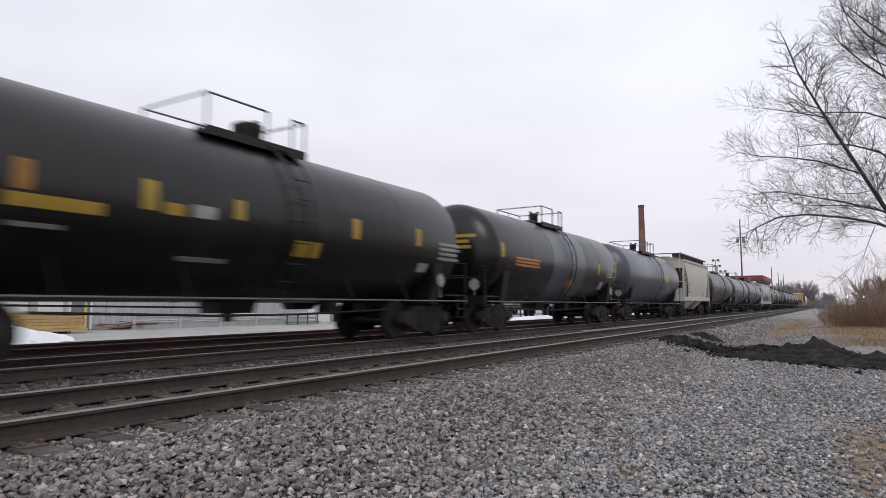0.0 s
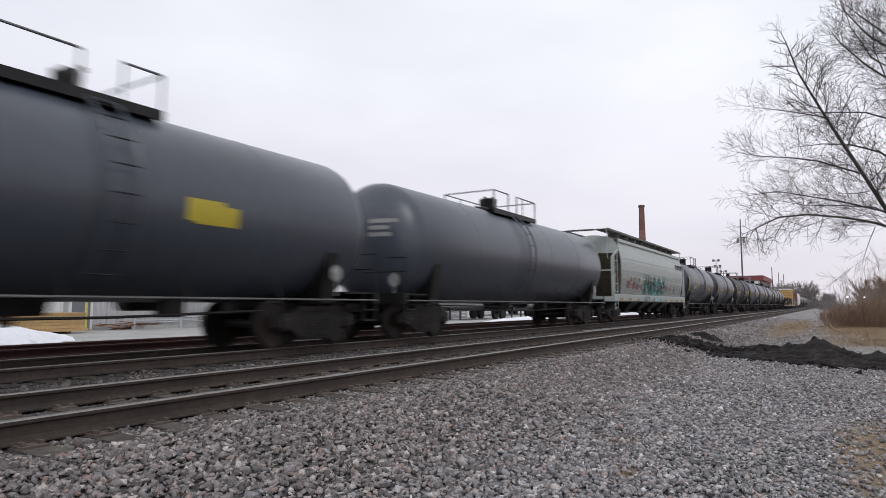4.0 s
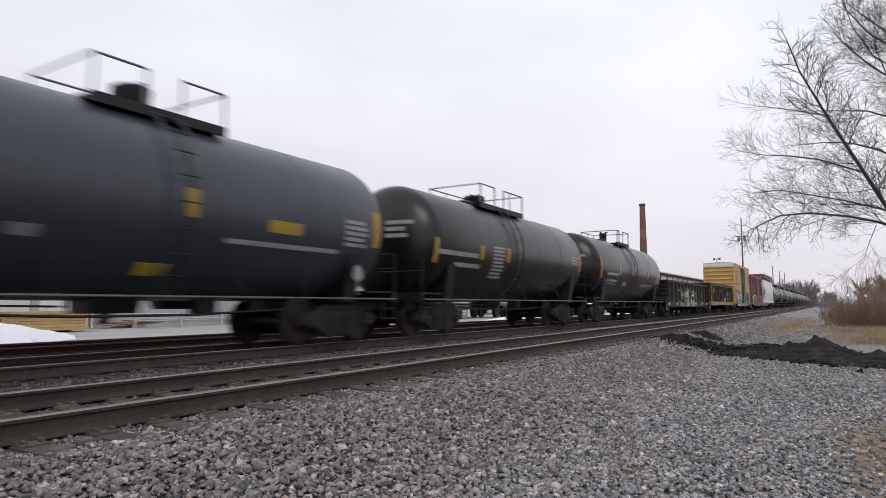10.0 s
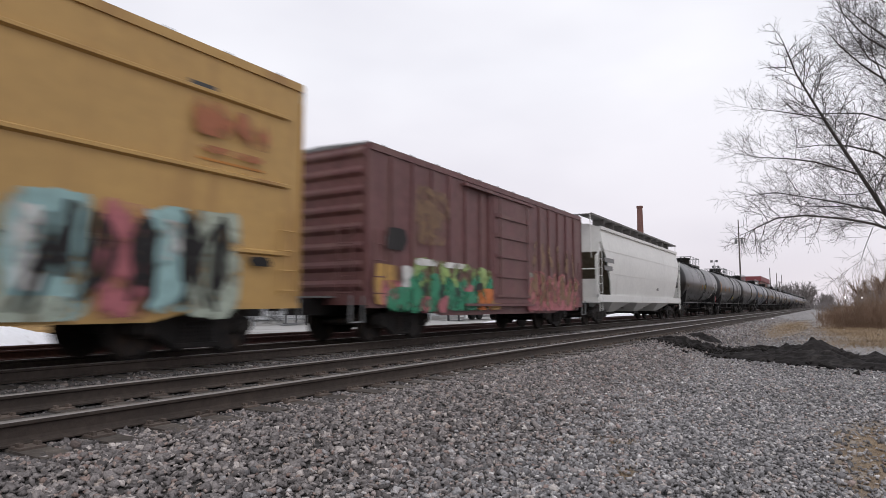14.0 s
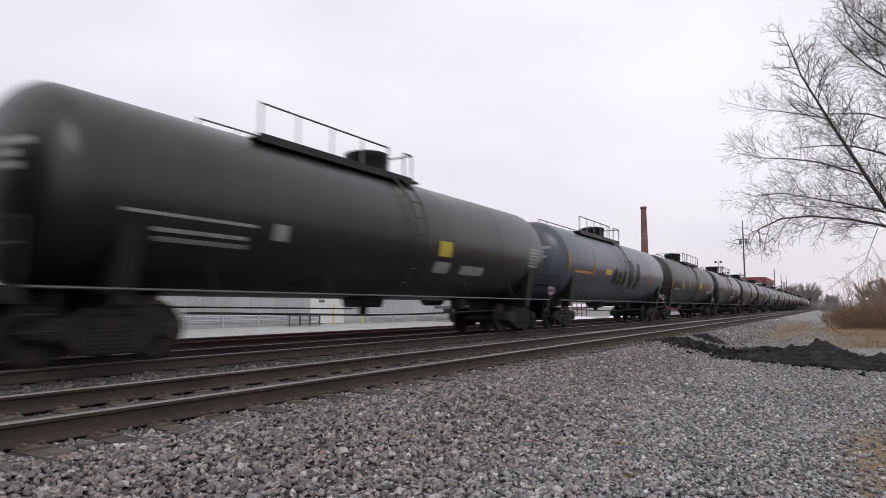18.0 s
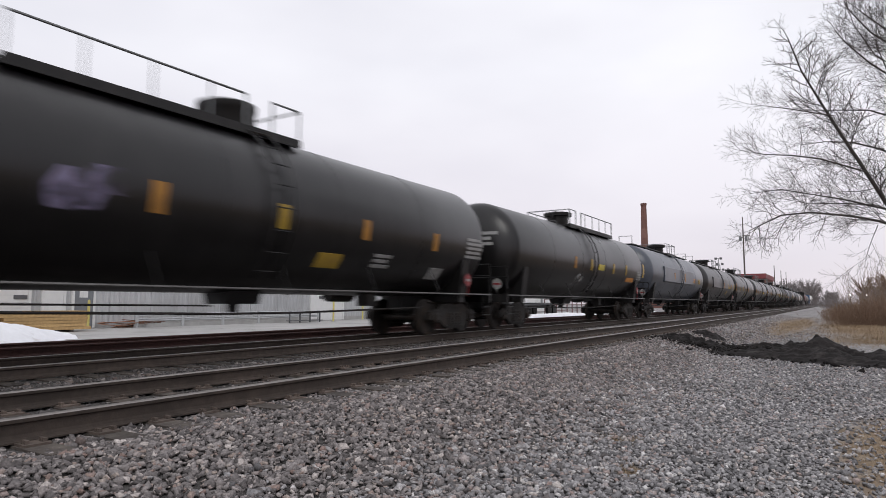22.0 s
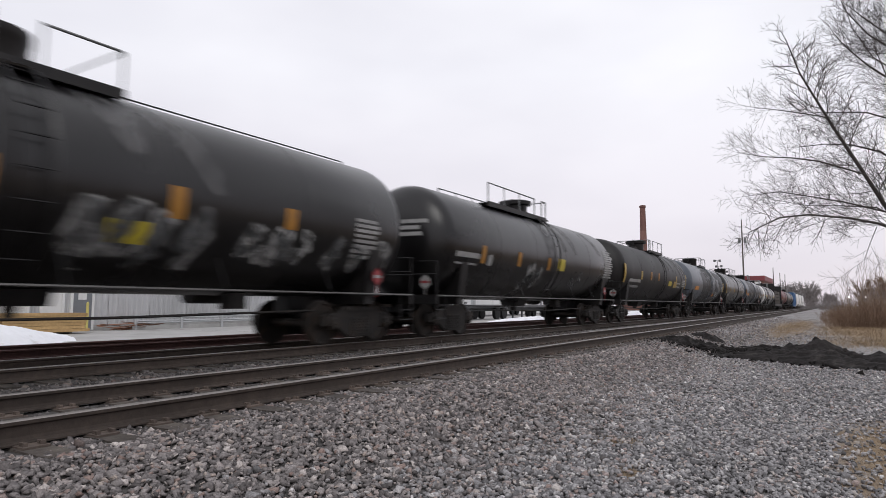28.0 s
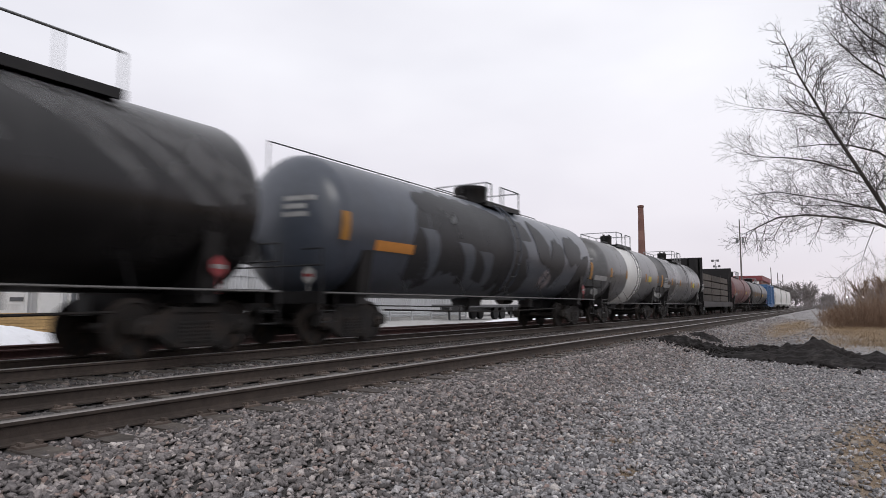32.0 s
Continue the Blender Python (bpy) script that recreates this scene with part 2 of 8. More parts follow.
    def wrap(self, y0, y1, a0, a1, r, zc, thick=0.006, side=1, n=6):
        """A sheet bent round a lying cylinder, from angle a0 to a1 in degrees above the level, on one side."""
        vs = []
        for i in range(n + 1):
            a = radians(a0 + (a1 - a0) * i / n)
            for rr in (r - 0.004, r + thick):
                for y in (y0, y1):
                    vs.append((side * rr * math.cos(a), y, zc + rr * math.sin(a)))
        fs = []
        for i in range(n):
            k, q = 4 * i, 4 * i + 4
            fs += [(k + 2, k + 3, q + 3, q + 2), (k, q, q + 1, k + 1), (k, k + 2, q + 2, q), (k + 1, q + 1, q + 3, k + 3)]
        fs += [(0, 1, 3, 2), (4 * n, 4 * n + 2, 4 * n + 3, 4 * n + 1)]
        return self.add(vs, fs)

    def mesh(self, name, material, smooth=None):
        me = bpy.data.meshes.new(name)
        me.from_pydata(self.v, [], self.f)
        bm = bmesh.new()
        bm.from_mesh(me)
        bmesh.ops.recalc_face_normals(bm, faces=bm.faces)
        bm.to_mesh(me)
        bm.free()
        if smooth:
            me.shade_smooth()
            me.set_sharp_from_angle(angle=radians(smooth))
        for m in (material if isinstance(material, (list, tuple)) else [material]):
            me.materials.append(m)
        return me


def part(name, solid, material, parent, label="", smooth=None, at=None):
    """One mesh object under a thing or a part; solid may be a mesh that is already built."""
    me = solid.mesh(name, material, smooth) if isinstance(solid, Solid) else solid
    ob = new(name, me)
    ob.parent = parent
    if at is not None:
        ob.matrix_basis = at
    if label:
        ob["label"] = label
    return ob


def thing(name, label, category, group="", kind="", at=None):
    ob = new(name)
    ob.empty_display_size = 0.3
    if at is not None:
        ob.matrix_basis = at
    return tagged(ob, label, category, group, kind)


# ---- plan: x across the tracks (the camera at 0, tracks at negative x), y along them, z up ----
RAIL_Z, TIE_Z = 0.43, 0.24
TRACK_X = {"near": -5.80, "train": -9.88, "siding": -13.75}
GAUGE = 0.752
YARD_Z = 0.17


def ground_z(x):
    """Height of the ground across the tracks: a level track bed, a shoulder, then the gravel yard."""
    if x < -16.2:
        return YARD_Z
    if x < -15.4:
        return YARD_Z + (TIE_Z - YARD_Z) * (x + 16.2) / 0.8
    if x < -4.35:
        return TIE_Z
    if x < -2.2:
        u = (x + 4.35) / 2.15
        return TIE_Z * (1 - u * u * (3 - 2 * u))
    return 0.0


# ---- ground ----
def gravel_material():
    m = bpy.data.materials.new("crushed_stone_ground")
    m.use_nodes = True
    nt = m.node_tree
    n, l = nt.nodes, nt.links
    b = n["Principled BSDF"]
    geo = n.new("ShaderNodeNewGeometry")
    vor, vor2, big, mid = n.new("ShaderNodeTexVoronoi"), n.new("ShaderNodeTexVoronoi"), n.new("ShaderNodeTexNoise"), n.new("ShaderNodeTexNoise")
    vor.inputs["Scale"].default_value, vor2.inputs["Scale"].default_value = 17.0, 38.0
    big.inputs["Scale"].default_value, big.inputs["Detail"].default_value = 0.35, 6.0
    mid.inputs["Scale"].default_value, mid.inputs["Detail"].default_value = 2.2, 8.0
    for t in (vor, vor2, big, mid):
        l.new(geo.outputs["Position"], t.inputs["Vector"])
    sep = n.new("ShaderNodeSeparateColor")
    l.new(vor.outputs["Color"], sep.inputs[0])
    stone = ramp(nt, [(0.0, (0.10, 0.097, 0.097)), (0.45, (0.20, 0.195, 0.2)), (0.8, (0.27, 0.262, 0.268)), (1.0, (0.40, 0.385, 0.38))])
    l.new(sep.outputs[0], stone.inputs[0])
    dust = n.new("ShaderNodeMixRGB")
    dust.inputs[2].default_value = (0.34, 0.325, 0.317, 1)
    patchy = ramp(nt, [(0.42, (0, 0, 0)), (0.62, (0.75, 0.75, 0.75))])
    l.new(big.outputs[0], patchy.inputs[0])
    l.new(patchy.outputs[0], dust.inputs[0])
    l.new(stone.outputs[0], dust.inputs[1])
    # gap shade between the stones of the track bed, painted in as dark fines
    bed, gap_shade = n.new("ShaderNodeMapRange"), n.new("ShaderNodeMixRGB")
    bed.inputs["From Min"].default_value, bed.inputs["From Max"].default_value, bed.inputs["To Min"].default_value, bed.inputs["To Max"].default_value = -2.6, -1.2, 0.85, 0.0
    gap_shade.inputs[2].default_value = (0.045, 0.042, 0.04, 1)
    xyz = n.new("ShaderNodeSeparateXYZ")
    l.new(geo.outputs["Position"], xyz.inputs[0])
    edge = n.new("ShaderNodeMath")
    edge.operation, edge.inputs[1].default_value = "MULTIPLY_ADD", 3.2
    l.new(mid.outputs[0], edge.inputs[0])
    far, wider = n.new("ShaderNodeMapRange"), n.new("ShaderNodeMath")
    far.inputs["From Min"].default_value, far.inputs["From Max"].default_value, far.inputs["To Max"].default_value = 19.0, 36.0, 2.9
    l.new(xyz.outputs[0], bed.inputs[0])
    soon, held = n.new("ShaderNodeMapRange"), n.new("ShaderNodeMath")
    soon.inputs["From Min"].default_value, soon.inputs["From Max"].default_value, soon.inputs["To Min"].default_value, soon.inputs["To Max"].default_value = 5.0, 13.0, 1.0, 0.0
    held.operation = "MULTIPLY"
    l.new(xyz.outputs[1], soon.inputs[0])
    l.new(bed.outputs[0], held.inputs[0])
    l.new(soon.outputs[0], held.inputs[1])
    l.new(held.outputs[0], gap_shade.inputs[0])
    l.new(dust.outputs[0], gap_shade.inputs[1])
    l.new(xyz.outputs[1], far.inputs[0])
    l.new(xyz.outputs[0], wider.inputs[0])
    l.new(far.outputs[0], wider.inputs[1])
    l.new(wider.outputs[0], edge.inputs[2])
    verge = ramp(nt, [(0.0, (0, 0, 0)), (1.0, (1, 1, 1))])
    rng = n.new("ShaderNodeMapRange")
    rng.inputs["From Min"].default_value, rng.inputs["From Max"].default_value = 3.6, 4.6
    l.new(edge.outputs[0], rng.inputs[0])
    l.new(rng.outputs[0], verge.inputs[0])
    # bare tan spots: centre and reach in x and y
    cover = verge.outputs[0]
    for cx, cy, rx, ry in ((0.30, 6.6, 0.42, 2.0), (-1.74, 5.92, 0.26, 0.17), (-1.38, 4.85, 0.14, 0.24), (-1.95, 44.0, 1.1, 18.0)):
        off, size, length, spot, both = n.new("ShaderNodeVectorMath"), n.new("ShaderNodeVectorMath"), n.new("ShaderNodeVectorMath"), n.new("ShaderNodeMath"), n.new("ShaderNodeMath")
        off.operation, size.operation, length.operation, spot.operation, both.operation = "SUBTRACT", "MULTIPLY", "LENGTH", "MULTIPLY_ADD", "MAXIMUM"
        off.inputs[1].default_value, size.inputs[1].default_value = (cx, cy, 0), (1 / rx, 1 / ry, 0)
        l.new(geo.outputs["Position"], off.inputs[0])
        l.new(off.outputs[0], size.inputs[0])
        l.new(size.outputs[0], length.inputs[0])
        spot.inputs[1].default_value, spot.inputs[2].default_value = 2.6, -1.3
        l.new(mid.outputs[0], spot.inputs[0])
        near = n.new("ShaderNodeMath")
        near.operation = "ADD"
        l.new(spot.outputs[0], near.inputs[0])
        l.new(length.outputs["Value"], near.inputs[1])
        fade = n.new("ShaderNodeMapRange")
        fade.inputs["From Min"].default_value, fade.inputs["From Max"].default_value, fade.inputs["To Min"].default_value, fade.inputs["To Max"].default_value = 0.55, 1.2, 0.85, 0.0
        l.new(near.outputs[0], fade.inputs[0])
        l.new(cover, both.inputs[0])
        l.new(fade.outputs[0], both.inputs[1])
        cover = both.outputs[0]
    # trodden and washed patches, drawn out along the road
    lane, patch, tone = n.new("ShaderNodeMapping"), n.new("ShaderNodeTexNoise"), n.new("ShaderNodeMixRGB")
    lane.inputs["Scale"].default_value = (1.5, 0.45, 1.0)
    patch.inputs["Scale"].default_value, patch.inputs["Detail"].default_value, patch.inputs["Roughness"].default_value = 1.1, 9.0, 0.7
    l.new(geo.outputs["Position"], lane.inputs[0])
    l.new(lane.outputs[0], patch.inputs["Vector"])
    shade = ramp(nt, [(0.34, (0.72, 0.715, 0.71)), (0.66, (1.22, 1.21, 1.19))])
    l.new(patch.outputs[0], shade.inputs[0])
    tone.blend_type, tone.inputs[0].default_value = "MULTIPLY", 1.0
    l.new(gap_shade.outputs[0], tone.inputs[1])
    l.new(shade.outputs[0], tone.inputs[2])
    straw = ramp(nt, [(0.3, (0.15, 0.108, 0.072)), (0.55, (0.25, 0.185, 0.118)), (0.75, (0.32, 0.25, 0.165))])
    l.new(mid.outputs[0], straw.inputs[0])
    earth = n.new("ShaderNodeMixRGB")
    l.new(cover, earth.inputs[0])
    l.new(tone.outputs[0], earth.inputs[1])
    l.new(straw.outputs[0], earth.inputs[2])
    l.new(earth.outputs[0], b.inputs["Base Color"])
    b.inputs["Roughness"].default_value, b.inputs["Specular IOR Level"].default_value = 0.9, 0.2
    bump, bump2 = n.new("ShaderNodeBump"), n.new("ShaderNodeBump")
    bump.inputs["Strength"].default_value, bump.inputs["Distance"].default_value = 0.9, 0.03
    bump2.inputs["Strength"].default_value, bump2.inputs["Distance"].default_value = 0.5, 0.012
    bump.invert = bump2.invert = True
    l.new(vor.outputs["Distance"], bump.inputs["Height"])
    l.new(vor2.outputs["Distance"], bump2.inputs["Height"])
    l.new(bump.outputs[0], bump2.inputs["Normal"])
    l.new(bump2.outputs[0], b.inputs["Normal"])
    return m


GRAVEL = gravel_material()


def build_ground():
    """One sheet to the horizon, fine near the tracks, its cross-section that of the track bed."""
    xs = [-2500, -900, -300, -120, -60, -40, -28, -20, -16.2, -15.4, -12, -8, -4.35] + [-4.35 + 2.15 * i / 8 for i in range(1, 9)] + [-1, 0, 1, 2, 4, 7, 12, 25, 60, 200, 700, 2500]
    ys = [-400, -120, -40, -15, -5] + [2.0 * i for i in range(0, 30)] + [70, 90, 120, 170, 260, 400, 800, 1600, 4000]
    s = Solid()
    vs, fs = [], []
    for y in ys:
        for x in xs:
            near = -4 < x < 12 and 0 <= y < 60
            vs.append((x, y, ground_z(x) - 0.012 + (0.05 * (noise.noise(Vector((x * 0.5, y * 0.35, 3.0)))) if near and x > -2.2 else 0)))
    w = len(xs)
    for j in range(len(ys) - 1):
        for i in range(w - 1):
            fs.append((j * w + i, j * w + i + 1, (j + 1) * w + i + 1, (j + 1) * w + i))
    s.add(vs, fs)
    g = new("ground", s.mesh("ground", GRAVEL, 60))
    tagged(g, "grey crushed stone ground with patches of dry straw grass", "ground", kind="structure")
    return g


def stone_material(name="ballast_stone", grime=1.0, warm=1.0):
    m = bpy.data.materials.new(name)
    m.use_nodes = True
    nt = m.node_tree
    n, l = nt.nodes, nt.links
    b = n["Principled BSDF"]
    geo, tex = n.new("ShaderNodeNewGeometry"), n.new("ShaderNodeTexNoise")
    tone = ramp(nt, [(0.0, (0.085, 0.082, 0.083)), (0.3, (0.165, 0.159, 0.161)), (0.6, (0.25, 0.241, 0.243)), (0.8, (0.33, 0.316, 0.314)), (0.87, (0.25, 0.19, 0.172)), (0.93, (0.37, 0.335, 0.31)), (0.97, (0.43, 0.41, 0.4)), (1.0, (0.55, 0.53, 0.52))])
    l.new(geo.outputs["Random Per Island"], tone.inputs[0])
    tex.inputs["Scale"].default_value, tex.inputs["Detail"].default_value = 70.0, 5.0
    l.new(geo.outputs["Position"], tex.inputs["Vector"])
    speck = ramp(nt, [(0.3, (0.62 * grime, 0.62 * grime / warm, 0.62 * grime / warm ** 1.6)), (0.7, (1.2 * grime, 1.2 * grime / warm, 1.2 * grime / warm ** 1.6))])
    l.new(tex.outputs[0], speck.inputs[0])
    mul = n.new("ShaderNodeMixRGB")
    mul.blend_type, mul.inputs[0].default_value = "MULTIPLY", 1.0
    l.new(tone.outputs[0], mul.inputs[1])
    l.new(speck.outputs[0], mul.inputs[2])
    l.new(mul.outputs[0], b.inputs["Base Color"])
    b.inputs["Roughness"].default_value, b.inputs["Specular IOR Level"].default_value = 0.85, 0.3
    bump = n.new("ShaderNodeBump")
    bump.inputs["Strength"].default_value, bump.inputs["Distance"].default_value = 0.4, 0.006
    l.new(tex.outputs[0], bump.inputs["Height"])
    l.new(bump.outputs[0], b.inputs["Normal"])
    return m


STONE = stone_material("grimy_ballast_stone", 1.02, 1.06)
CRIB_STONE = stone_material("oily_crib_stone", 0.52, 1.05)
ROAD_STONE = stone_material("road_gravel_stone", 1.3, 0.995)
# a broken block: eight corners, twelve faces
ROCK_V = np.array([(-1, -1, -0.8), (1, -1, -0.8), (1, 1, -0.8), (-1, 1, -0.8), (-0.75, -0.75, 0.9), (0.75, -0.75, 0.9), (0.75, 0.75, 0.9), (-0.75, 0.75, 0.9)]) * 0.72
ROCK_F = np.array([(0, 2, 1), (0, 3, 2), (4, 5, 6), (4, 6, 7), (0, 1, 5), (0, 5, 4), (1, 2, 6), (1, 6, 5), (2, 3, 7), (2, 7, 6), (3, 0, 4), (3, 4, 7)])


def stones(name, label, spots, sizes, seed, material=None, flat=0.5):
    """Broken stones at the given spots (n x 3), each an angular lump of its own."""
    rng = np.random.default_rng(seed)
    n = len(spots)
    v = np.repeat(ROCK_V[None], n, 0) * rng.uniform(0.55, 1.35, (n, 8, 3))
    v *= rng.uniform(0.72, 1.45, (n, 1, 3)) * np.array([1, 1, flat])
    q = rng.normal(size=(n, 4))
    q[:, 1:3] *= 0.3
    q /= np.linalg.norm(q, axis=1)[:, None]
    w, x, y, z = q.T
    r = np.stack([1 - 2 * (y * y + z * z), 2 * (x * y - z * w), 2 * (x * z + y * w), 2 * (x * y + z * w), 1 - 2 * (x * x + z * z), 2 * (y * z - x * w),
                  2 * (x * z - y * w), 2 * (y * z + x * w), 1 - 2 * (x * x + y * y)], 1).reshape(n, 3, 3)
    v = np.einsum("nij,nkj->nki", r, v) * sizes[:, None, None] + spots[:, None, :]
    f = (ROCK_F[None] + 8 * np.arange(n)[:, None, None]).reshape(-1, 3)
    me = bpy.data.meshes.new(name)
    me.vertices.add(n * 8)
    me.vertices.foreach_set("co", v.reshape(-1).astype(np.float32))
    me.loops.add(len(f) * 3)
    me.loops.foreach_set("vertex_index", f.reshape(-1).astype(np.int32))
    me.polygons.add(len(f))
    me.polygons.foreach_set("loop_start", np.arange(0, len(f) * 3, 3, dtype=np.int32))
    me.update()
    me.materials.append(material or STONE)
    ob = new(name, me)
    return tagged(ob, label, "gravel", kind="stuff")


GZ = np.vectorize(ground_z)


def build_stones():
    rng = np.random.default_rng(5)
    # how the stones thin out along the yard: y from, y to, x from, x to, stones per square metre, size
    zones = [(-5.0, 0.8, -5.0, 1.5, 330, 0.0285), (0.8, 5.5, -5.0, 1.5, 900, 0.0245), (5.5, 9.5, -5.0, 2.0, 720, 0.0245), (9.5, 16, -5.2, 3.0, 380, 0.026), (16, 26, -5.2, 3.2, 120, 0.031), (26, 42, -5.2, 3.0, 40, 0.034), (42, 64, -5.2, 0.0, 14, 0.036)]
    pts, size = [], []
    for y0, y1, x0, x1, dens, r in zones:
        n = int((y1 - y0) * (x1 - x0) * dens)
        p = np.stack([rng.uniform(x0, x1, n), rng.uniform(y0, y1, n), np.zeros(n)], 1)
        s = r * np.exp(rng.normal(0, 0.22, n))
        # the service road to the side of the shoulder is finer and trodden in
        road = np.clip((p[:, 0] + 2.6) / 2.0, 0, 1)
        s *= 1 - 0.22 * road
        keep = rng.uniform(0, 1, n) > road * (0.1 * (p[:, 1] > 7) + 0.4 * np.clip((p[:, 1] - 10) / 9, 0, 1))
        # the tie ends stay clear
        tie = (p[:, 0] < -4.45) & ((np.abs((p[:, 1] - 0.25 + 0.26) % 0.52 - 0.26) < 0.13) | (rng.uniform(0, 1, n) < 0.1))
        tie &= p[:, 0] < -4.66 + 0.1 * np.sin(p[:, 1] * 5.1)
        keep &= ~tie
        worn = ((p[:, 0] - 0.3) / 0.36) ** 2 + ((p[:, 1] - 6.6) / 1.8) ** 2 < 1
        keep &= ~worn | (rng.uniform(0, 1, n) < 0.34)
        grassy = (p[:, 1] > 21.5) & (p[:, 0] + 0.35 * np.sin(p[:, 1] * 1.7) > -0.55) | (((p[:, 0] + 1.95) / 0.9) ** 2 + ((p[:, 1] - 44) / 16) ** 2 < 1)
        keep &= ~grassy | (rng.uniform(0, 1, n) < 0.05)
        bald = (((p[:, 0] + 1.74) / 0.2) ** 2 + ((p[:, 1] - 5.92) / 0.12) ** 2 < 1) | (((p[:, 0] + 1.38) / 0.1) ** 2 + ((p[:, 1] - 4.85) / 0.18) ** 2 < 1)
        keep &= ~bald | (rng.uniform(0, 1, n) < 0.45)
        p, s = p[keep], s[keep]
        flush = np.clip((p[:, 1] - 6) / 8, 0, 1)
        p[:, 2] = GZ(p[:, 0]) + s * (rng.uniform(-0.12, 0.38, len(s)) * (1 - 0.55 * road[keep]) * (1 - 0.6 * flush) - 0.12 * flush)
        p[:, 2] -= 0.02 * (p[:, 0] < -4.45)
        pts.append(p)
        size.append(s)
    pts, size = np.concatenate(pts), np.concatenate(size)
    road = pts[:, 0] + rng.normal(0, 0.55, len(pts)) > -2.3
    stones("shoulder_stones", "grimy grey angular ballast stones on the track shoulder", pts[~road], size[~road], 11)
    stones("road_gravel", "lighter crushed gravel of the service road", pts[road], size[road], 13, ROAD_STONE)
    # cribs between the ties of the near track and the gap to the next track
    pts, size = [], []
    for x0, x1, dens, r, y1 in ((-7.2, -4.5, 170, 0.024, 22), (-8.6, -7.0, 260, 0.025, 24), (-11.2, -8.6, 80, 0.028, 26)):
        n = int((x1 - x0) * (y1 - 0.5) * dens)
        p = np.stack([rng.uniform(x0, x1, n), rng.uniform(0.5, y1, n), np.zeros(n)], 1)
        s = r * np.exp(rng.normal(0, 0.3, n))
        on_tie = (np.abs((p[:, 1] - 0.25) % 0.52 - 0.26) > 0.14) if x0 != -8.6 else np.zeros(n, bool)
        keep = ~on_tie | (rng.uniform(0, 1, n) < 0.12)
        p, s = p[keep], s[keep]
        p[:, 2] = TIE_Z - 0.01 + s * rng.uniform(-0.3, 0.25, len(s))
        pts.append(p)
        size.append(s)
    stones("crib_stones", "dirty ballast stones between the ties and tracks", np.concatenate(pts), np.concatenate(size), 12, CRIB_STONE)


# ---- tracks ----
RAIL_PROFILE = [(-0.075, 0.0), (0.075, 0.0), (0.075, 0.012), (0.018, 0.028), (0.009, 0.05), (0.009, 0.125), (0.035, 0.14), (0.037, 0.165), (0.026, 0.175), (-0.026, 0.175), (-0.037, 0.165), (-0.035, 0.14), (-0.009, 0.125), (-0.009, 0.05), (-0.018, 0.028), (-0.075, 0.012)]


def rail_mesh(y0, y1, head):
    s = Solid()
    s.prism([(x, y0, z) for x, z in RAIL_PROFILE], (0, y1 - y0, 0))
    me = s.mesh("rail", [RAIL_SIDE if head is not RAIL_RED else RAIL_RED, head])
    for p in me.polygons:
        c = p.center
        if c.z > 0.166:
            p.material_index = 1
    return me


def build_track(key, label, y_end, head, ties_to, plates):
    x0 = TRACK_X[key]
    t = thing("railway_track", label, "railway track", at=pose(x0, 0, 0))
    me = rail_mesh(-60, y_end, head)
    for side in (-1, 1):
        part("rail", me, None, t, at=pose(side * GAUGE, 0, RAIL_Z - 0.175))
    tie = Solid().box(-1.3, 1.3, -0.11, 0.11, -0.17, 0.0, 0.012)
    tie_me = tie.mesh("tie", TIE)
    pl = Solid()
    pl.box(-0.18, 0.18, -0.095, 0.095, -0.004, 0.014, 0.01)
    for sx in (-0.13, -0.09, 0.09, 0.13):
        for sy in (-0.06, 0.06):
            pl.box(sx - 0.014, sx + 0.014, sy - 0.014, sy + 0.014, 0.014, 0.04)
    plate_me = pl.mesh("tie_plate", PLATE)
    n0, n1 = -4, int(ties_to / 0.52)
    rnd = random.Random(len(key))
    for i in range(n0, n1):
        y = 0.25 + 0.52 * i
        o = part("tie", tie_me, None, t, at=pose(rnd.uniform(-0.05, 0.05), y + rnd.uniform(-0.02, 0.02), TIE_Z + 0.012 - rnd.uniform(0, 0.012), 0, 0, rnd.uniform(-0.7, 0.7)))
        if plates and i < plates:
            for side in (-1, 1):
                part("tie_plate", plate_me, None, o, at=pose(side * GAUGE, 0, 0.002))
    far = Solid()
    for i in range(n1, int(min(y_end, 260) / 0.52)):
        far.box(-1.3, 1.3, 0.25 + 0.52 * i - 0.11, 0.25 + 0.52 * i + 0.11, TIE_Z - 0.12, TIE_Z - 0.004)
    part("tie_row", far, TIE, t, "distant weathered ties, too many to count")["kind"] = "stuff"
    return t


# ---- freight cars: each stands on its rails at its own origin, +x towards the camera's side ----
WHEEL_R = 0.457
AXLE = 0.889


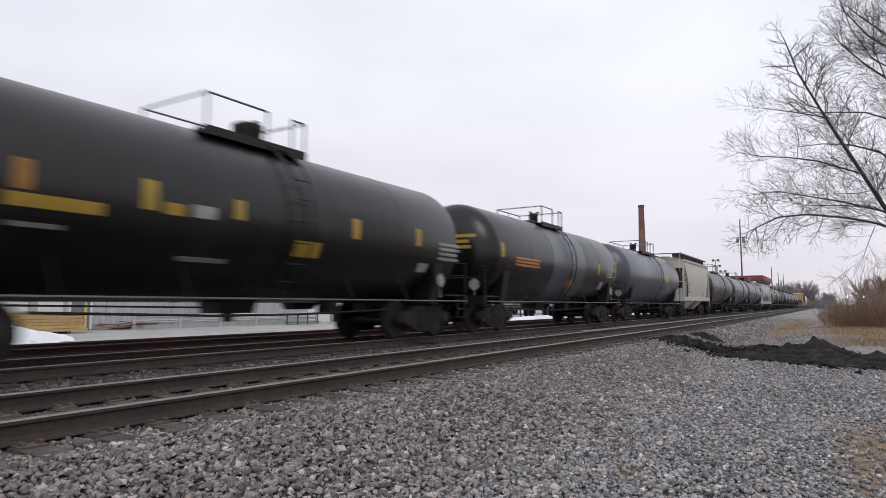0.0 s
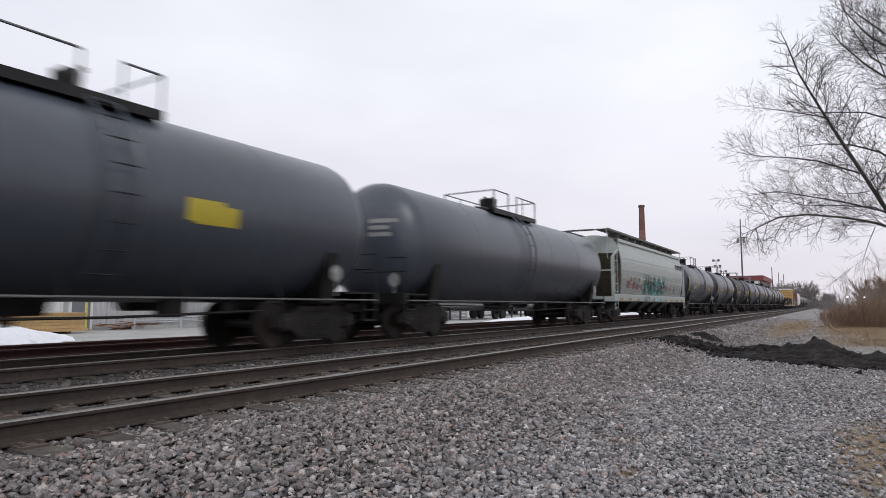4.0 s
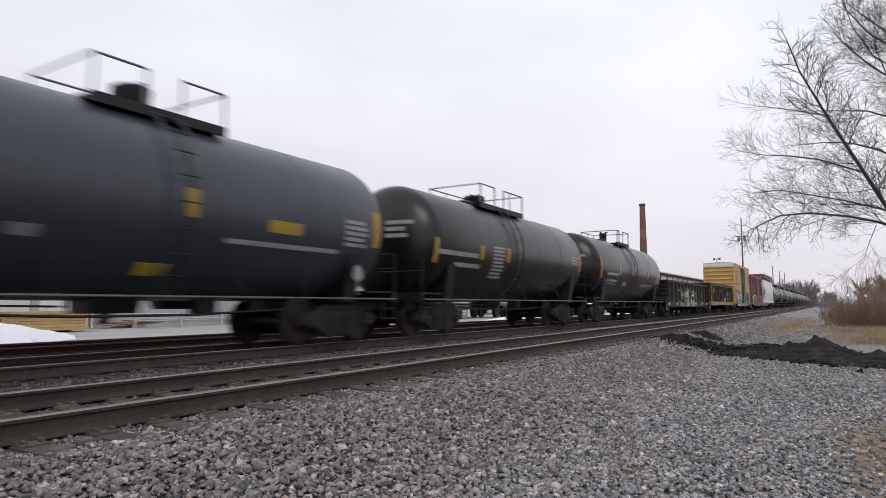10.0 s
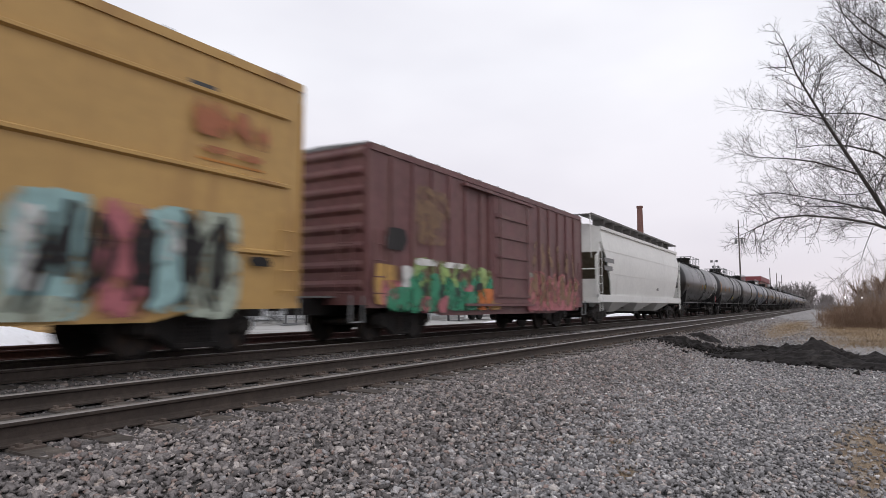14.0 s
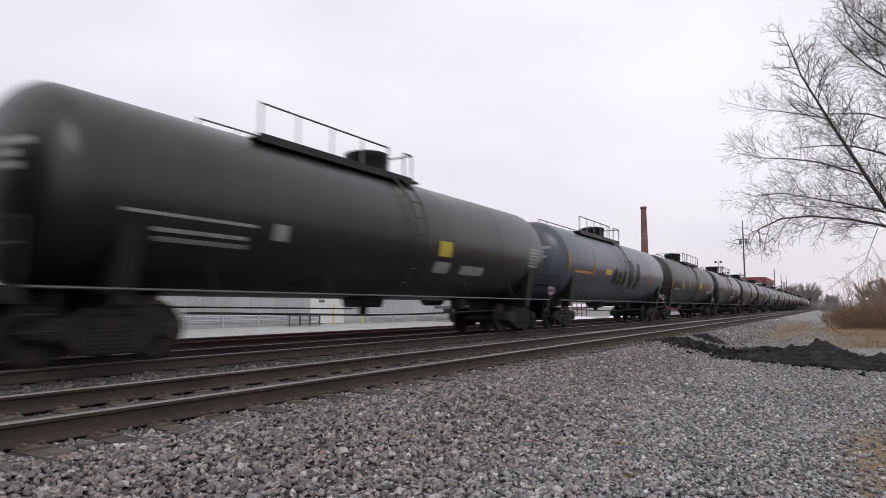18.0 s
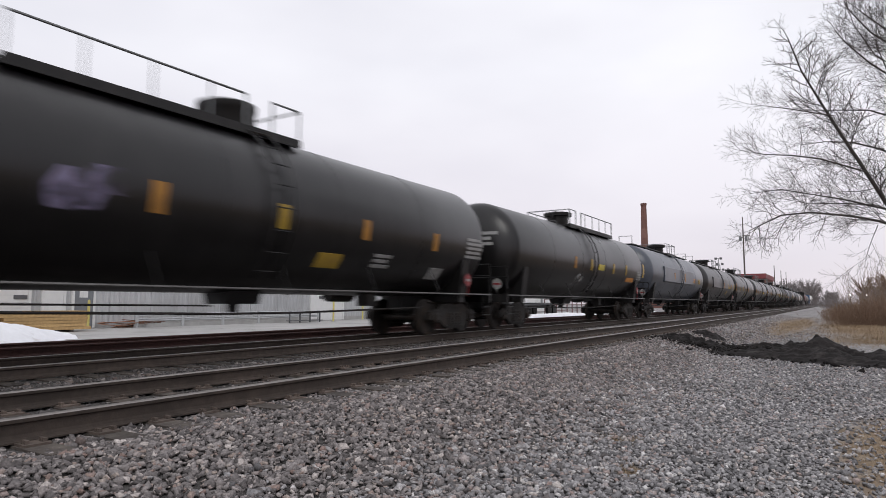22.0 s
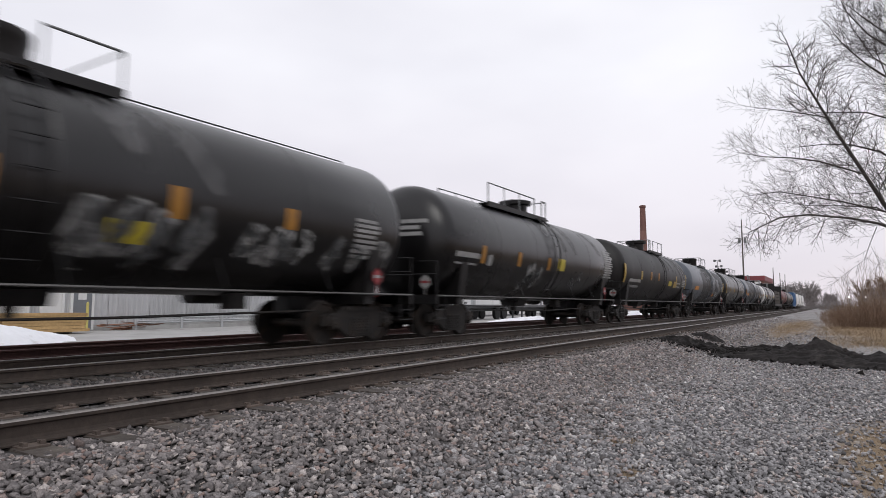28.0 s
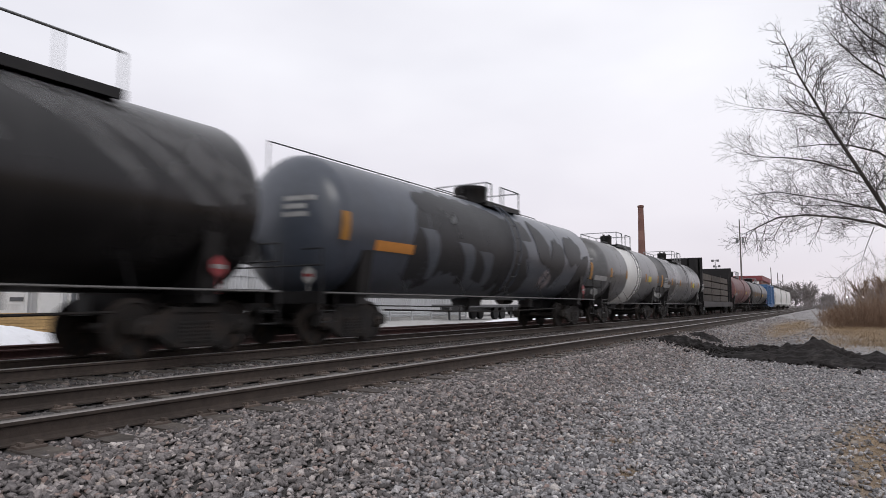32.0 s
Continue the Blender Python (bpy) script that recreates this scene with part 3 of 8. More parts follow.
def wheelset_mesh():
    s = Solid()
    for side in (-1, 1):
        prof = [(0.68, 0.10), (0.68, 0.40), (0.69, 0.485), (0.705, 0.485), (0.715, WHEEL_R), (0.80, WHEEL_R - 0.004), (0.81, 0.41), (0.775, 0.39), (0.765, 0.16), (0.79, 0.13), (0.79, 0.09)]
        s.lathe([(side * a, r) for a, r in prof], "x", seg=36)
        s.lathe([(side * 0.93, 0.10), (side * 0.94, 0.135), (side * 1.09, 0.135), (side * 1.10, 0.10), (side * 1.115, 0.10), (side * 1.12, 0.04)], "x", seg=14)
        for k in range(3):
            a = 2 * math.pi * k / 3
            y, z = 0.07 * math.cos(a), 0.07 * math.sin(a)
            s.box(side * 1.125 - 0.012, side * 1.125 + 0.012, y - 0.016, y + 0.016, z - 0.016, z + 0.016)
    s.rod((-1.0, 0, 0), (1.0, 0, 0), 0.085, 12)
    return s.mesh("wheelset", WHEEL, 35)


def side_frame_mesh():
    s = Solid()
    outer = [(-1.16, 0.40), (-1.16, 0.60), (-0.98, 0.665), (-0.70, 0.665), (-0.42, 0.80), (0.42, 0.80), (0.70, 0.665), (0.98, 0.665), (1.16, 0.60), (1.16, 0.40), (1.05, 0.40), (1.02, 0.52), (0.76, 0.52), (0.73, 0.38), (0.40, 0.15), (-0.40, 0.15), (-0.73, 0.38), (-0.76, 0.52), (-1.02, 0.52), (-1.05, 0.40)]
    s.prism([(0.93, y, z) for y, z in outer], (0.13, 0, 0))
    # raised rims of the casting and the spring nest
    s.prism([(1.06, y, z) for y, z in [(-0.44, 0.71), (0.44, 0.71), (0.44, 0.78), (-0.44, 0.78)]], (0.035, 0, 0))
    s.prism([(1.06, y, z) for y, z in [(-0.40, 0.17), (0.40, 0.17), (0.40, 0.23), (-0.40, 0.23)]], (0.035, 0, 0))
    for y in (-0.22, 0.0, 0.22):
        s.lathe([(0.24 + 0.03 * k, 0.086 if k % 2 else 0.091) for k in range(12)], "z", (1.06, y, 0), 10)
    for y in (-AXLE, AXLE):
        s.prism([(1.06, y + a, z) for a, z in [(-0.14, 0.52), (0.14, 0.52), (0.12, 0.64), (-0.12, 0.64)]], (0.03, 0, 0))
    return s.mesh("side_frame", IRON)


HANDRAIL = surface("dull_grey_handrail", (0.12, 0.118, 0.115), 0.55, metal=0.2, grain=9, spread=0.3, bump=0.05)
WHEELSET, SIDE_FRAME = wheelset_mesh(), side_frame_mesh()
_s = Solid().box(-1.0, 1.0, -0.19, 0.19, 0.50, 0.80, 0.03).box(-0.5, 0.5, -0.28, 0.28, 0.8, 0.86, 0.05)
for _y in (-0.4, 0.4):
    _s.box(-0.85, 0.85, _y - 0.05, _y + 0.05, 0.30, 0.40)
BOLSTER = _s.mesh("truck", IRON)
WHEELS = {-1: [], 1: []}


def truck(car, y):
    t = part("truck", BOLSTER, None, car, at=pose(0, y, 0))
    part("side_frame", SIDE_FRAME, None, t)
    part("side_frame", SIDE_FRAME, None, t, at=pose(0, 0, 0, 0, 0, 180))
    for k in (-1, 1):
        WHEELS[k].append(part("wheelset", WHEELSET, None, t, at=pose(0, k * AXLE, WHEEL_R)))
    return t


def coupler_mesh():
    s = Solid()
    s.box(-0.06, 0.06, -0.75, -0.08, 0.78, 0.92, 0.02)
    s.prism([(x, y, 0.72) for x, y in [(-0.12, -0.12), (0.0, -0.20), (0.13, -0.14), (0.14, 0.03), (0.06, 0.06), (0.03, -0.04), (-0.06, -0.02), (-0.10, 0.05), (-0.16, 0.03)]], (0, 0, 0.26))
    s.path([(0.16, -0.25, 0.72), (0.18, -0.1, 0.55), (0.12, 0.1, 0.46)], 0.022)
    return s.mesh("coupler", IRON, 40)


COUPLER = coupler_mesh()


def couplers(car, L):
    for k in (-1, 1):
        part("coupler", COUPLER, None, car, at=pose(0, k * L / 2, 0, 0, 0, 0 if k > 0 else 180))


MESHES = {}


def shared(key, make):
    if key not in MESHES:
        MESHES[key] = make()
    return MESHES[key]


def head_sheet(x0, x1, z0, z1, R, zc, yc, depth, end):
    """A thin sheet lying on a dished tank head."""
    s, n = Solid(), 3
    vs = []
    for off in (-0.004, 0.008):
        for i in range(n + 1):
            for j in range(n + 1):
                x, z = x0 + (x1 - x0) * i / n, z0 + (z1 - z0) * j / n
                q = max(0.0, 1 - (x * x + (z - zc) ** 2) / (R * R))
                vs.append((x, end * (yc + depth * math.sqrt(q) + off), z))
    m = (n + 1) ** 2
    fs = []
    for i in range(n):
        for j in range(n):
            a = i * (n + 1) + j
            fs += [(a, a + 1, a + n + 2, a + n + 1), (m + a, m + a + n + 1, m + a + n + 2, m + a + 1)]
    for i in range(n):
        for a, b in ((i, i + 1), (n * (n + 1) + i, n * (n + 1) + i + 1), (i * (n + 1), (i + 1) * (n + 1)), (i * (n + 1) + n, (i + 1) * (n + 1) + n)):
            fs.append((a, b, m + b, m + a))
    return s.add(vs, fs)


PAINTS = {"Y": MARK_YELLOW, "A": MARK_AMBER, "L": MARK_LEMON, "W": MARK_WHITE, "G": MARK_GREY, "R": MARK_RED, "O": MARK_ORANGE, "K": LOGO_DARK}
MARK_NAMES = {"Y": "reflector", "A": "reflector", "L": "warning_panel", "W": "stencil_bar", "G": "stencil_bar", "R": "placard", "O": "stencil_bar", "K": "emblem_block"}


def sheet(grid, rows, cols):
    """A thin layer of paint over a grid of points."""
    return Solid().add(grid, [(i * cols + j, (i + 1) * cols + j, (i + 1) * cols + j + 1, i * cols + j + 1) for i in range(rows - 1) for j in range(cols - 1)])


def spray(name, colours, y0, y1, z0, z1, seed, place, letters=5, lift=0.0):
    """Sprayed lettering without words: a row of bent strokes with outlines, each colour one flat layer laid by place(y, z, out)."""
    rnd = random.Random(seed)
    layers = [Solid() for _ in colours]
    # None leaves a layer out
    w = (y1 - y0) / letters
    for i in range(letters):
        cy, h = y0 + w * (i + 0.5), z1 - z0
        pts = []
        for _ in range(rnd.randint(2, 3)):
            a = (cy + rnd.uniform(-0.42, 0.1) * w, z0 + rnd.uniform(0.0, 0.3) * h)
            b = (cy + rnd.uniform(-0.2, 0.42) * w, z0 + rnd.uniform(0.65, 1.0) * h)
            pts.append((a, b))
            if rnd.random() < 0.7:
                pts.append((b, (cy + rnd.uniform(-0.1, 0.5) * w, z0 + rnd.uniform(0.2, 0.6) * h)))
        for k, solid in enumerate(layers):
            grow = (0.26, 0.17, 0.07)[min(k, 2)] * min(w, 0.75 * h)
            for m, (a, b) in enumerate(pts):
                dy, dz = b[0] - a[0], b[1] - a[1]
                n = math.hypot(dy, dz) or 1
                uy, uz = dy / n, dz / n
                bow = rnd.uniform(-0.22, 0.22) * n
                grid = []
                for e in range(9):
                    f = -0.8 * grow / n + (1 + 1.6 * grow / n) * e / 8
                    mid = bow * 4 * f * (1 - f)
                    for c in range(5):
                        q = grow * (c / 2 - 1) * (0.72 if e in (0, 8) else 1) + mid
                        y, z = a[0] + uy * n * f - uz * q, a[1] + uz * n * f + uy * q
                        grid.append(place(y, min(max(z, z0 - 0.1), z1 + 0.1), 0.006 + lift + 0.005 * k + 0.0006 * (i % 3) + 0.0003 * m))
                piece = sheet(grid, 9, 5)
                solid.add(piece.v, piece.f)
    return layers


def fill(y0, y1, z0, z1, seed, place, out=0.003, round_=False):
    """A sprayed area with an uneven outline, one thin layer laid by place(y, z, out)."""
    n, m = max(10, min(120, int((y1 - y0) / 0.08))), max(5, int((z1 - z0) / 0.1) + 2)
    mid, h = (z0 + z1) / 2, (z1 - z0) / 2
    long = y1 - y0 > 6
    slant = 0 if long or not round_ or h < 0.45 * (y1 - y0) else random.Random(seed).uniform(-0.55, 0.55)
    grid = []
    for i in range(n + 1):
        u = 2 * i / n - 1
        y = y0 + (y1 - y0) * i / n
        body = max(0.05, (1 - abs(u) ** (60 if long else 3 if round_ else 9)) ** 0.5)
        lo, hi = (mid + k * h * body * (1 + (0.06 if long else 0.42 if round_ else 0.1) * noise.noise(Vector((y * 1.9, seed * 0.37 + k, 0.3))) + (0.05 if long else 0.2 if round_ else 0.08) * noise.noise(Vector((y * 6, seed * 0.61 + k, 1.3)))) for k in (-1, 1))
        if long:
            lo = z0
        for j in range(m):
            z = lo + (hi - lo) * j / (m - 1)
            grid.append(place(y + slant * (z - mid) + 0.12 * noise.noise(Vector((z * 2.5, seed * 0.2, 4.0))), z, out))
    return sheet(grid, n + 1, m)


def arc_band(y0, y1, z0, z1, seed, place, out=0.004):
    """A curved pale band, also used for painted sheen: down from the top of the tank and swept along it, broad at its
    head.
    """
    rows, cols, grid = 16, 7, []
    for i in range(rows):
        f = i / (rows - 1)
        y, z = y0 + (y1 - y0) * f, z1 - (z1 - z0) * f ** 2
        w = (0.42 - 0.26 * f) * (1 + 0.35 * noise.noise(Vector((f * 4, seed * 0.7, 0.2))))
        for j in range(cols):
            q = 2 * j / (cols - 1) - 1
            grid.append(place(y + q * w, z + 0.15 * q * w * f, out))
    return sheet(grid, rows, cols)


def paint_sprays(parent, sprays, seed, place):
    for i, (colours, y0, y1, z0, z1, n) in enumerate(sprays):
        if n < 1:
            out = 0.004 + 0.0011 * i
            layer = arc_band(y0, y1, z0, z1, seed + 31 * i, place, out) if n < 0 else fill(y0, y1, z0, z1, seed + 31 * i, place, out, n > 0)
            part("paint_run" if n < 0 else "graffiti", layer, colours[0], parent)
            continue
        for c, solid in zip(colours, spray("graffiti", colours, y0, y1, z0, z1, seed + i, place, n, 0.0011 * i)):
            if c is None:
                continue
            part("graffiti", solid, c, parent)["kind"] = "stuff"


def spots(colour, *places):
    """Rounded patches of one colour: middle and reach along and up."""
    return tuple(((colour,), y - a, y + a, z - b, z + b, 0.5) for y, z, a, b in places)


def tank_car(L, R, zc, paint, label, marks=(), dome=(0.0, 0.45, 0.42, 0), platform=(-1.3, 1.3), rails="cage", bands=(), jacket=None, sprays=(), saddle=None, placard="W", seed=0, walkway=None, low=1.06, end_placard=True, truck_in=1.98, gap=0.62):
    """A tank car: shell with dished heads on two stub sills, housing and platform on top, trucks, ladders, pipes and markings.
    marks: (paint, y0, y1, z0, z1) on the camera's side, measured from the middle of the car."""
    car = thing("tank_car", label, "tank car", "cars of the freight train")
    half, depth = L / 2 - gap, R * 0.45
    yc = half - depth
    saddle = saddle or SOOT

    def shell():
        prof = [(-half, 0.02)]
        for k in range(1, 9):
            a = math.pi / 2 * k / 8
            prof.append((-yc - depth * math.cos(a), R * math.sin(a)))
        prof += [(-yc * 0.6, R), (-yc * 0.2, R), (yc * 0.2, R), (yc * 0.6, R)]
        for k in range(8, 0, -1):
            a = math.pi / 2 * k / 8
            prof.append((yc + depth * math.cos(a), R * math.sin(a)))
        prof.append((half, 0.02))
        return Solid().lathe(prof, "y", (0, 0, zc), 56).mesh("tank_shell", paint, 50)

    tank = part("tank_shell", shell(), None, car)
    for colour, y0, y1 in bands:
        b = Solid().lathe([(y0, R - 0.01), (y0 + 0.002, R + 0.006), (y1 - 0.002, R + 0.006), (y1, R - 0.01)], "y", (0, 0, zc), 56)
        b.f = b.f[:-2]
        part("painted_band", b, colour, tank, smooth=50)
    # weld seams
    for f in (-0.6, -0.2, 0.2, 0.6):
        s = Solid().lathe([(yc * f - 0.03, R - 0.01), (yc * f - 0.02, R + 0.005), (yc * f + 0.02, R + 0.005), (yc * f + 0.03, R - 0.01)], "y", (0, 0, zc), 56)
        s.f = s.f[:-2]
        part("weld_seam", s, paint, tank, smooth=50)
    if jacket:
        y0, y1, z0, z1, colour = jacket
        x1 = R + 0.05
        plate = Solid().prism([(x, y0, z) for x, z in [(x1 - 0.16, z0 - 0.02), (x1 - 0.02, z0), (x1, z0 + 0.03), (x1 + 0.004, (z0 + z1) / 2), (x1, z1 - 0.03), (x1 - 0.02, z1), (x1 - 0.16, z1 + 0.03)]], (0, y1 - y0, 0))
        part("jacket_panel", plate, colour, tank, "flat raised jacket panel")

    # housing, platform and railings on top
    dy, dr, dh, flare = dome
    top = zc + R
    d = Solid().lathe([(top - 0.12, dr * (0.8 if flare else 1)), (top + dh * 0.7, dr * (0.85 if flare else 1)), (top + dh * 0.75, dr * (1.1 if flare else 1.04)), (top + dh, dr * (1.12 if flare else 1.04)), (top + dh + 0.03, dr * 0.9), (top + dh + 0.05, 0.05)], "z", (0, dy, 0), 24)
    housing = part("valve_housing", d, SOOT, car, "black steel valve housing", smooth=40)
    part("valve_cap", Solid().rod((-0.12, dy, top + dh + 0.04), (-0.12, dy, top + dh + 0.12), 0.05, 8), SOOT, housing)
    part("valve_cap", Solid().rod((0.14, dy + 0.1, top + dh + 0.04), (0.14, dy + 0.1, top + dh + 0.1), 0.07, 8), SOOT, housing)
    part("manway", Solid().lathe([(top - 0.1, 0.30), (top + 0.07, 0.30), (top + 0.12, 0.24), (top + 0.13, 0.03)], "z", (0, dy - dr - 0.36, 0), 20), SOOT, housing, smooth=40)
    part("hinge", Solid().box(-0.05, 0.05, dy - dr - 0.06, dy - dr + 0.05, top + dh * 0.55, top + dh * 0.95), SOOT, housing)
    p0, p1 = platform
    wide = 0.92
    deck = Solid()
    for k in (-1, 1):
        deck.box(k * (wide - 0.28), k * (wide + 0.02), p0, p1, top - 0.16, top - 0.10)
        deck.box(k * (wide - 0.03), k * (wide + 0.03), p0, p1, top - 0.22, top - 0.06)
    for y in (p0, dy + dr + 0.15, p1 - 0.3):
        deck.box(-wide, wide, y, y + 0.3, top - 0.155, top - 0.105)
    for y in np.linspace(p0 + 0.1, p1 - 0.1, 4):
        for k in (-1, 1):
            deck.rod((k * (wide - 0.1), y, top - 0.12), (k * (wide - 0.2), y, zc + math.sqrt(max(0.01, R * R - (wide - 0.2) ** 2)) - 0.02), 0.03)
    part("platform", deck, SOOT, car, "black steel grating platform")
    if rails:
        rh = top + 0.52
        posts = [p0 + 0.04, p1 - 0.04]
        n = max(0, int((p1 - p0) / 0.95) - 1)
        inner = [p0 + (p1 - p0) * (i + 1) / (n + 1) for i in range(n)]
        far = Solid().path([(-wide, posts[0], top - 0.1), (-wide, posts[0], rh), (-wide, posts[1], rh), (-wide, posts[1], top - 0.1)], 0.02)
        for y in inner:
            far.rod((-wide, y, top - 0.1), (-wide, y, rh), 0.017)
        far.rod((-wide, posts[0], top + 0.22), (-wide, posts[1], top + 0.22), 0.015)
        part("railing", far, GALV if rails == "bright" else SOOT, car)
        gap = dy
        for a, b in ((posts[0], gap - 0.32), (gap + 0.32, posts[1])):
            if b - a < 0.3:
                continue
            r = Solid().path([(wide, a, top - 0.1), (wide, a, rh), (wide, b, rh), (wide, b, top - 0.1)], 0.02)
            for y in inner:
                if a + 0.2 < y < b - 0.2:
                    r.rod((wide, y, top - 0.1), (wide, y, rh), 0.017)
            if b - a < 2.2:
                end = a if a == posts[0] else b
                r.path([(wide, end, rh), (-wide, end, rh)], 0.02)
            part("railing", r, GALV if rails == "bright" else SOOT, car)
    if walkway:
        y0, y1, kind = walkway
        if kind == "deck":
            wv = Solid().box(-0.42, 0.42, y0, y1, top + 0.02, top + 0.07)
            for y in np.arange(y0 + 0.3, y1, 1.4):
                wv.box(-0.36, 0.36, y, y + 0.06, top - 0.08, top + 0.03)
            part("roof_walkway", wv, SOOT, car)
            for y in (y0 + 0.1, y1 - 0.1):
                part("grab_loop", Solid().path([(0.36, y, top + 0.05), (0.36, y, top + 0.5), (-0.36, y, top + 0.5), (-0.36, y, top + 0.05)], 0.018), GALV, car)
        else:
            hgt = 0.50 if kind == "high" else 0.44
            x = 0.88 if kind == "high" else -0.88
            base = zc + math.sqrt(R * R - x * x) - 0.03
            wv = Solid().rod((x, y0, top + hgt), (x, y1, top + hgt), 0.018)
            for y in np.linspace(y0, y1, max(3, int((y1 - y0) / 1.25))):
                wv.rod((x, y, base), (x, y, top + hgt), 0.016)
            part("long_handrail", wv, GALV if kind == "high" else SOOT, car)
            if kind == "high":
                part("roof_walkway", Solid().box(0.1, 0.8, y0, y1, top - 0.06, top - 0.02), SOOT, car)

    # ladder up each side beside the housing
    for k in (1, -1):
        arc = [(k * (R + 0.13) * math.cos(radians(a)), zc + (R + 0.13) * math.sin(radians(a))) for a in range(-50, 56, 15)]
        lad = Solid().path([(x, dy - 0.22, z) for x, z in arc] + [(x, dy + 0.22, z) for x, z in reversed(arc)], 0.022, 5)
        lad = part("ladder", lad, paint, car, smooth=40)
        if k > 0:
            for a in range(-44, 52, 14):
                x, z = (R + 0.13) * math.cos(radians(a)), zc + (R + 0.13) * math.sin(radians(a))
                part("rung", shared(("rung", R, round(a)), lambda: Solid().rod((x, -0.22, z), (x, 0.22, z), 0.013, 5).mesh("rung", SOOT)), None, lad, at=pose(0, dy, 0))

    # underframe: stub sills, saddles, end decks, side pipes
    ty = L / 2 - truck_in
    for k in (-1, 1):
        sill = Solid().box(-0.22, 0.22, *sorted((k * (L / 2 - 0.55), k * (ty - 1.3))), 0.66, 1.02)
        sill.box(-1.45, 1.45, *sorted((k * (L / 2 - 0.52), k * (L / 2 - 0.62))), 0.86, 1.10)
        sill.box(-1.3, 1.3, k * ty - 0.16, k * ty + 0.16, 0.86, 1.02)
        part("stub_sill", sill, SOOT, car)
        sd = Solid()
        for sx in (-1, 1):
            ring = [(sx * 0.25, 1.0), (sx * 1.32, 1.0), (sx * 1.34, 1.12), (sx * R * 0.94, zc - R * 0.36), (sx * R * 0.6, zc - R * 0.80), (sx * 0.25, zc - R * 0.97)]
            sd.prism([(x, k * ty - 0.18, z) for x, z in ring], (0, 0.36, 0))
        part("saddle", sd, saddle, car)
        dk = Solid().box(-1.4, 1.4, *sorted((k * (L / 2 - 0.62), k * (L / 2 - 1.5))), 1.06, 1.10)
        part("end_deck", dk, SOOT, car)
        gr = Solid()
        ye = k * (L / 2 - 0.57)
        for sx in (-1, 1):
            gr.path([(sx * 1.43, ye, 1.05), (sx * 1.43, ye, 0.5), (sx * 1.43, ye - k * 0.42, 0.5), (sx * 1.43, ye - k * 0.42, 1.05)], 0.02)
            gr.rod((sx * 1.43, ye, 0.72), (sx * 1.43, ye - k * 0.42, 0.72), 0.016)
            gr.path([(sx * 1.43, ye, 1.05), (sx * 1.43, ye, 1.95), (sx * 0.9, ye, 1.95)], 0.018)
        gr.path([(-1.43, ye, 1.62), (1.43, ye, 1.62)], 0.018)
        part("end_railing", gr, SOOT, car)
        truck(car, k * ty)
    couplers(car, L)
    for sx in (-1, 1):
        hr = Solid().rod((sx * 1.5, -L / 2 + 0.6, low), (sx * 1.5, L / 2 - 0.6, low), 0.02)
        for y in np.linspace(-L / 2 + 3.4, L / 2 - 3.4, 5):
            part("handrail_bracket", shared(("bracket", R, low, sx), lambda: Solid().path([(sx * 1.5, 0, low), (sx * (R * 0.8), 0, zc - R * 0.62)], 0.011, 5).mesh("handrail_bracket", SOOT)), None, car, at=pose(0, y, 0))
        part("side_handrail", hr, HANDRAIL, car)
    bp = Solid().path([(0.9, -ty + 1.3, 0.72), (0.9, -1.0, 0.64), (0.9, 1.0, 0.64), (0.9, ty - 1.3, 0.72)], 0.022)
    bp.path([(0.5, -ty + 1.0, 0.82), (0.5, -0.9, 0.78)], 0.016)
    part("brake_pipe", bp, IRON, car)
    ov = Solid().prism([(x, -0.42, z) for x, z in [(-0.36, zc - R + 0.04), (0.36, zc - R + 0.04), (0.26, zc - R - 0.2), (-0.26, zc - R - 0.2)]], (0, 0.84, 0)).lathe([(zc - R - 0.36, 0.10), (zc - R - 0.15, 0.12)], "z", (0, 0, 0), 12)
    part("outlet_valve", ov, SOOT, car)
    br = Solid().rod((-0.7, ty - 3.1, zc - R + 0.05), (-0.7, ty - 2.3, zc - R + 0.05), 0.2, 14)
    part("brake_cylinder", br, IRON, car, smooth=40)
    part("brake_valve", Solid().box(0.1, 0.45, ty - 3.0, ty - 2.6, zc - R - 0.25, zc - R + 0.05, 0.04), IRON, car)
    hb = Solid().lathe([(-L / 2 + 0.58, 0.05), (-L / 2 + 0.56, 0.28), (-L / 2 + 0.60, 0.28), (-L / 2 + 0.62, 0.05)], "y", (-0.62, 0, 1.95), 18)
    part("hand_brake", hb, SOOT, car)

    # markings
    def ang(z):
        return math.degrees(math.asin(max(-1, min(1, (z - zc) / (R + 0.001)))))

    for p, y0, y1, z0, z1 in marks:
        if jacket and jacket[0] < y0 < jacket[1] and jacket[2] - 0.1 < z0 < jacket[3]:
            part(MARK_NAMES[p], Solid().box(R + 0.045, R + 0.061, y0, y1, max(z0, jacket[2] + 0.04), z1), PAINTS[p], tank)
            continue
        if p in "WGO" and z1 - z0 > 0.3 and y1 - y0 > 0.25:
            rows = max(2, int((z1 - z0) / 0.1))
            for r in range(rows):
                b0 = z0 + (z1 - z0) * (r + 0.15) / rows
                part("stencil_line", Solid().wrap(y0, y1 - (0.1 if r % 3 == 1 else 0), ang(b0), ang(b0 + (z1 - z0) * 0.6 / rows), R, zc, 0.03 if len(sprays) > 8 else 0.009, 1, 2), PAINTS[p], tank)
        else:
            part(MARK_NAMES[p], Solid().wrap(y0, y1, ang(z0), ang(z1), R, zc, 0.03 if len(sprays) > 8 else 0.01), PAINTS[p], tank)
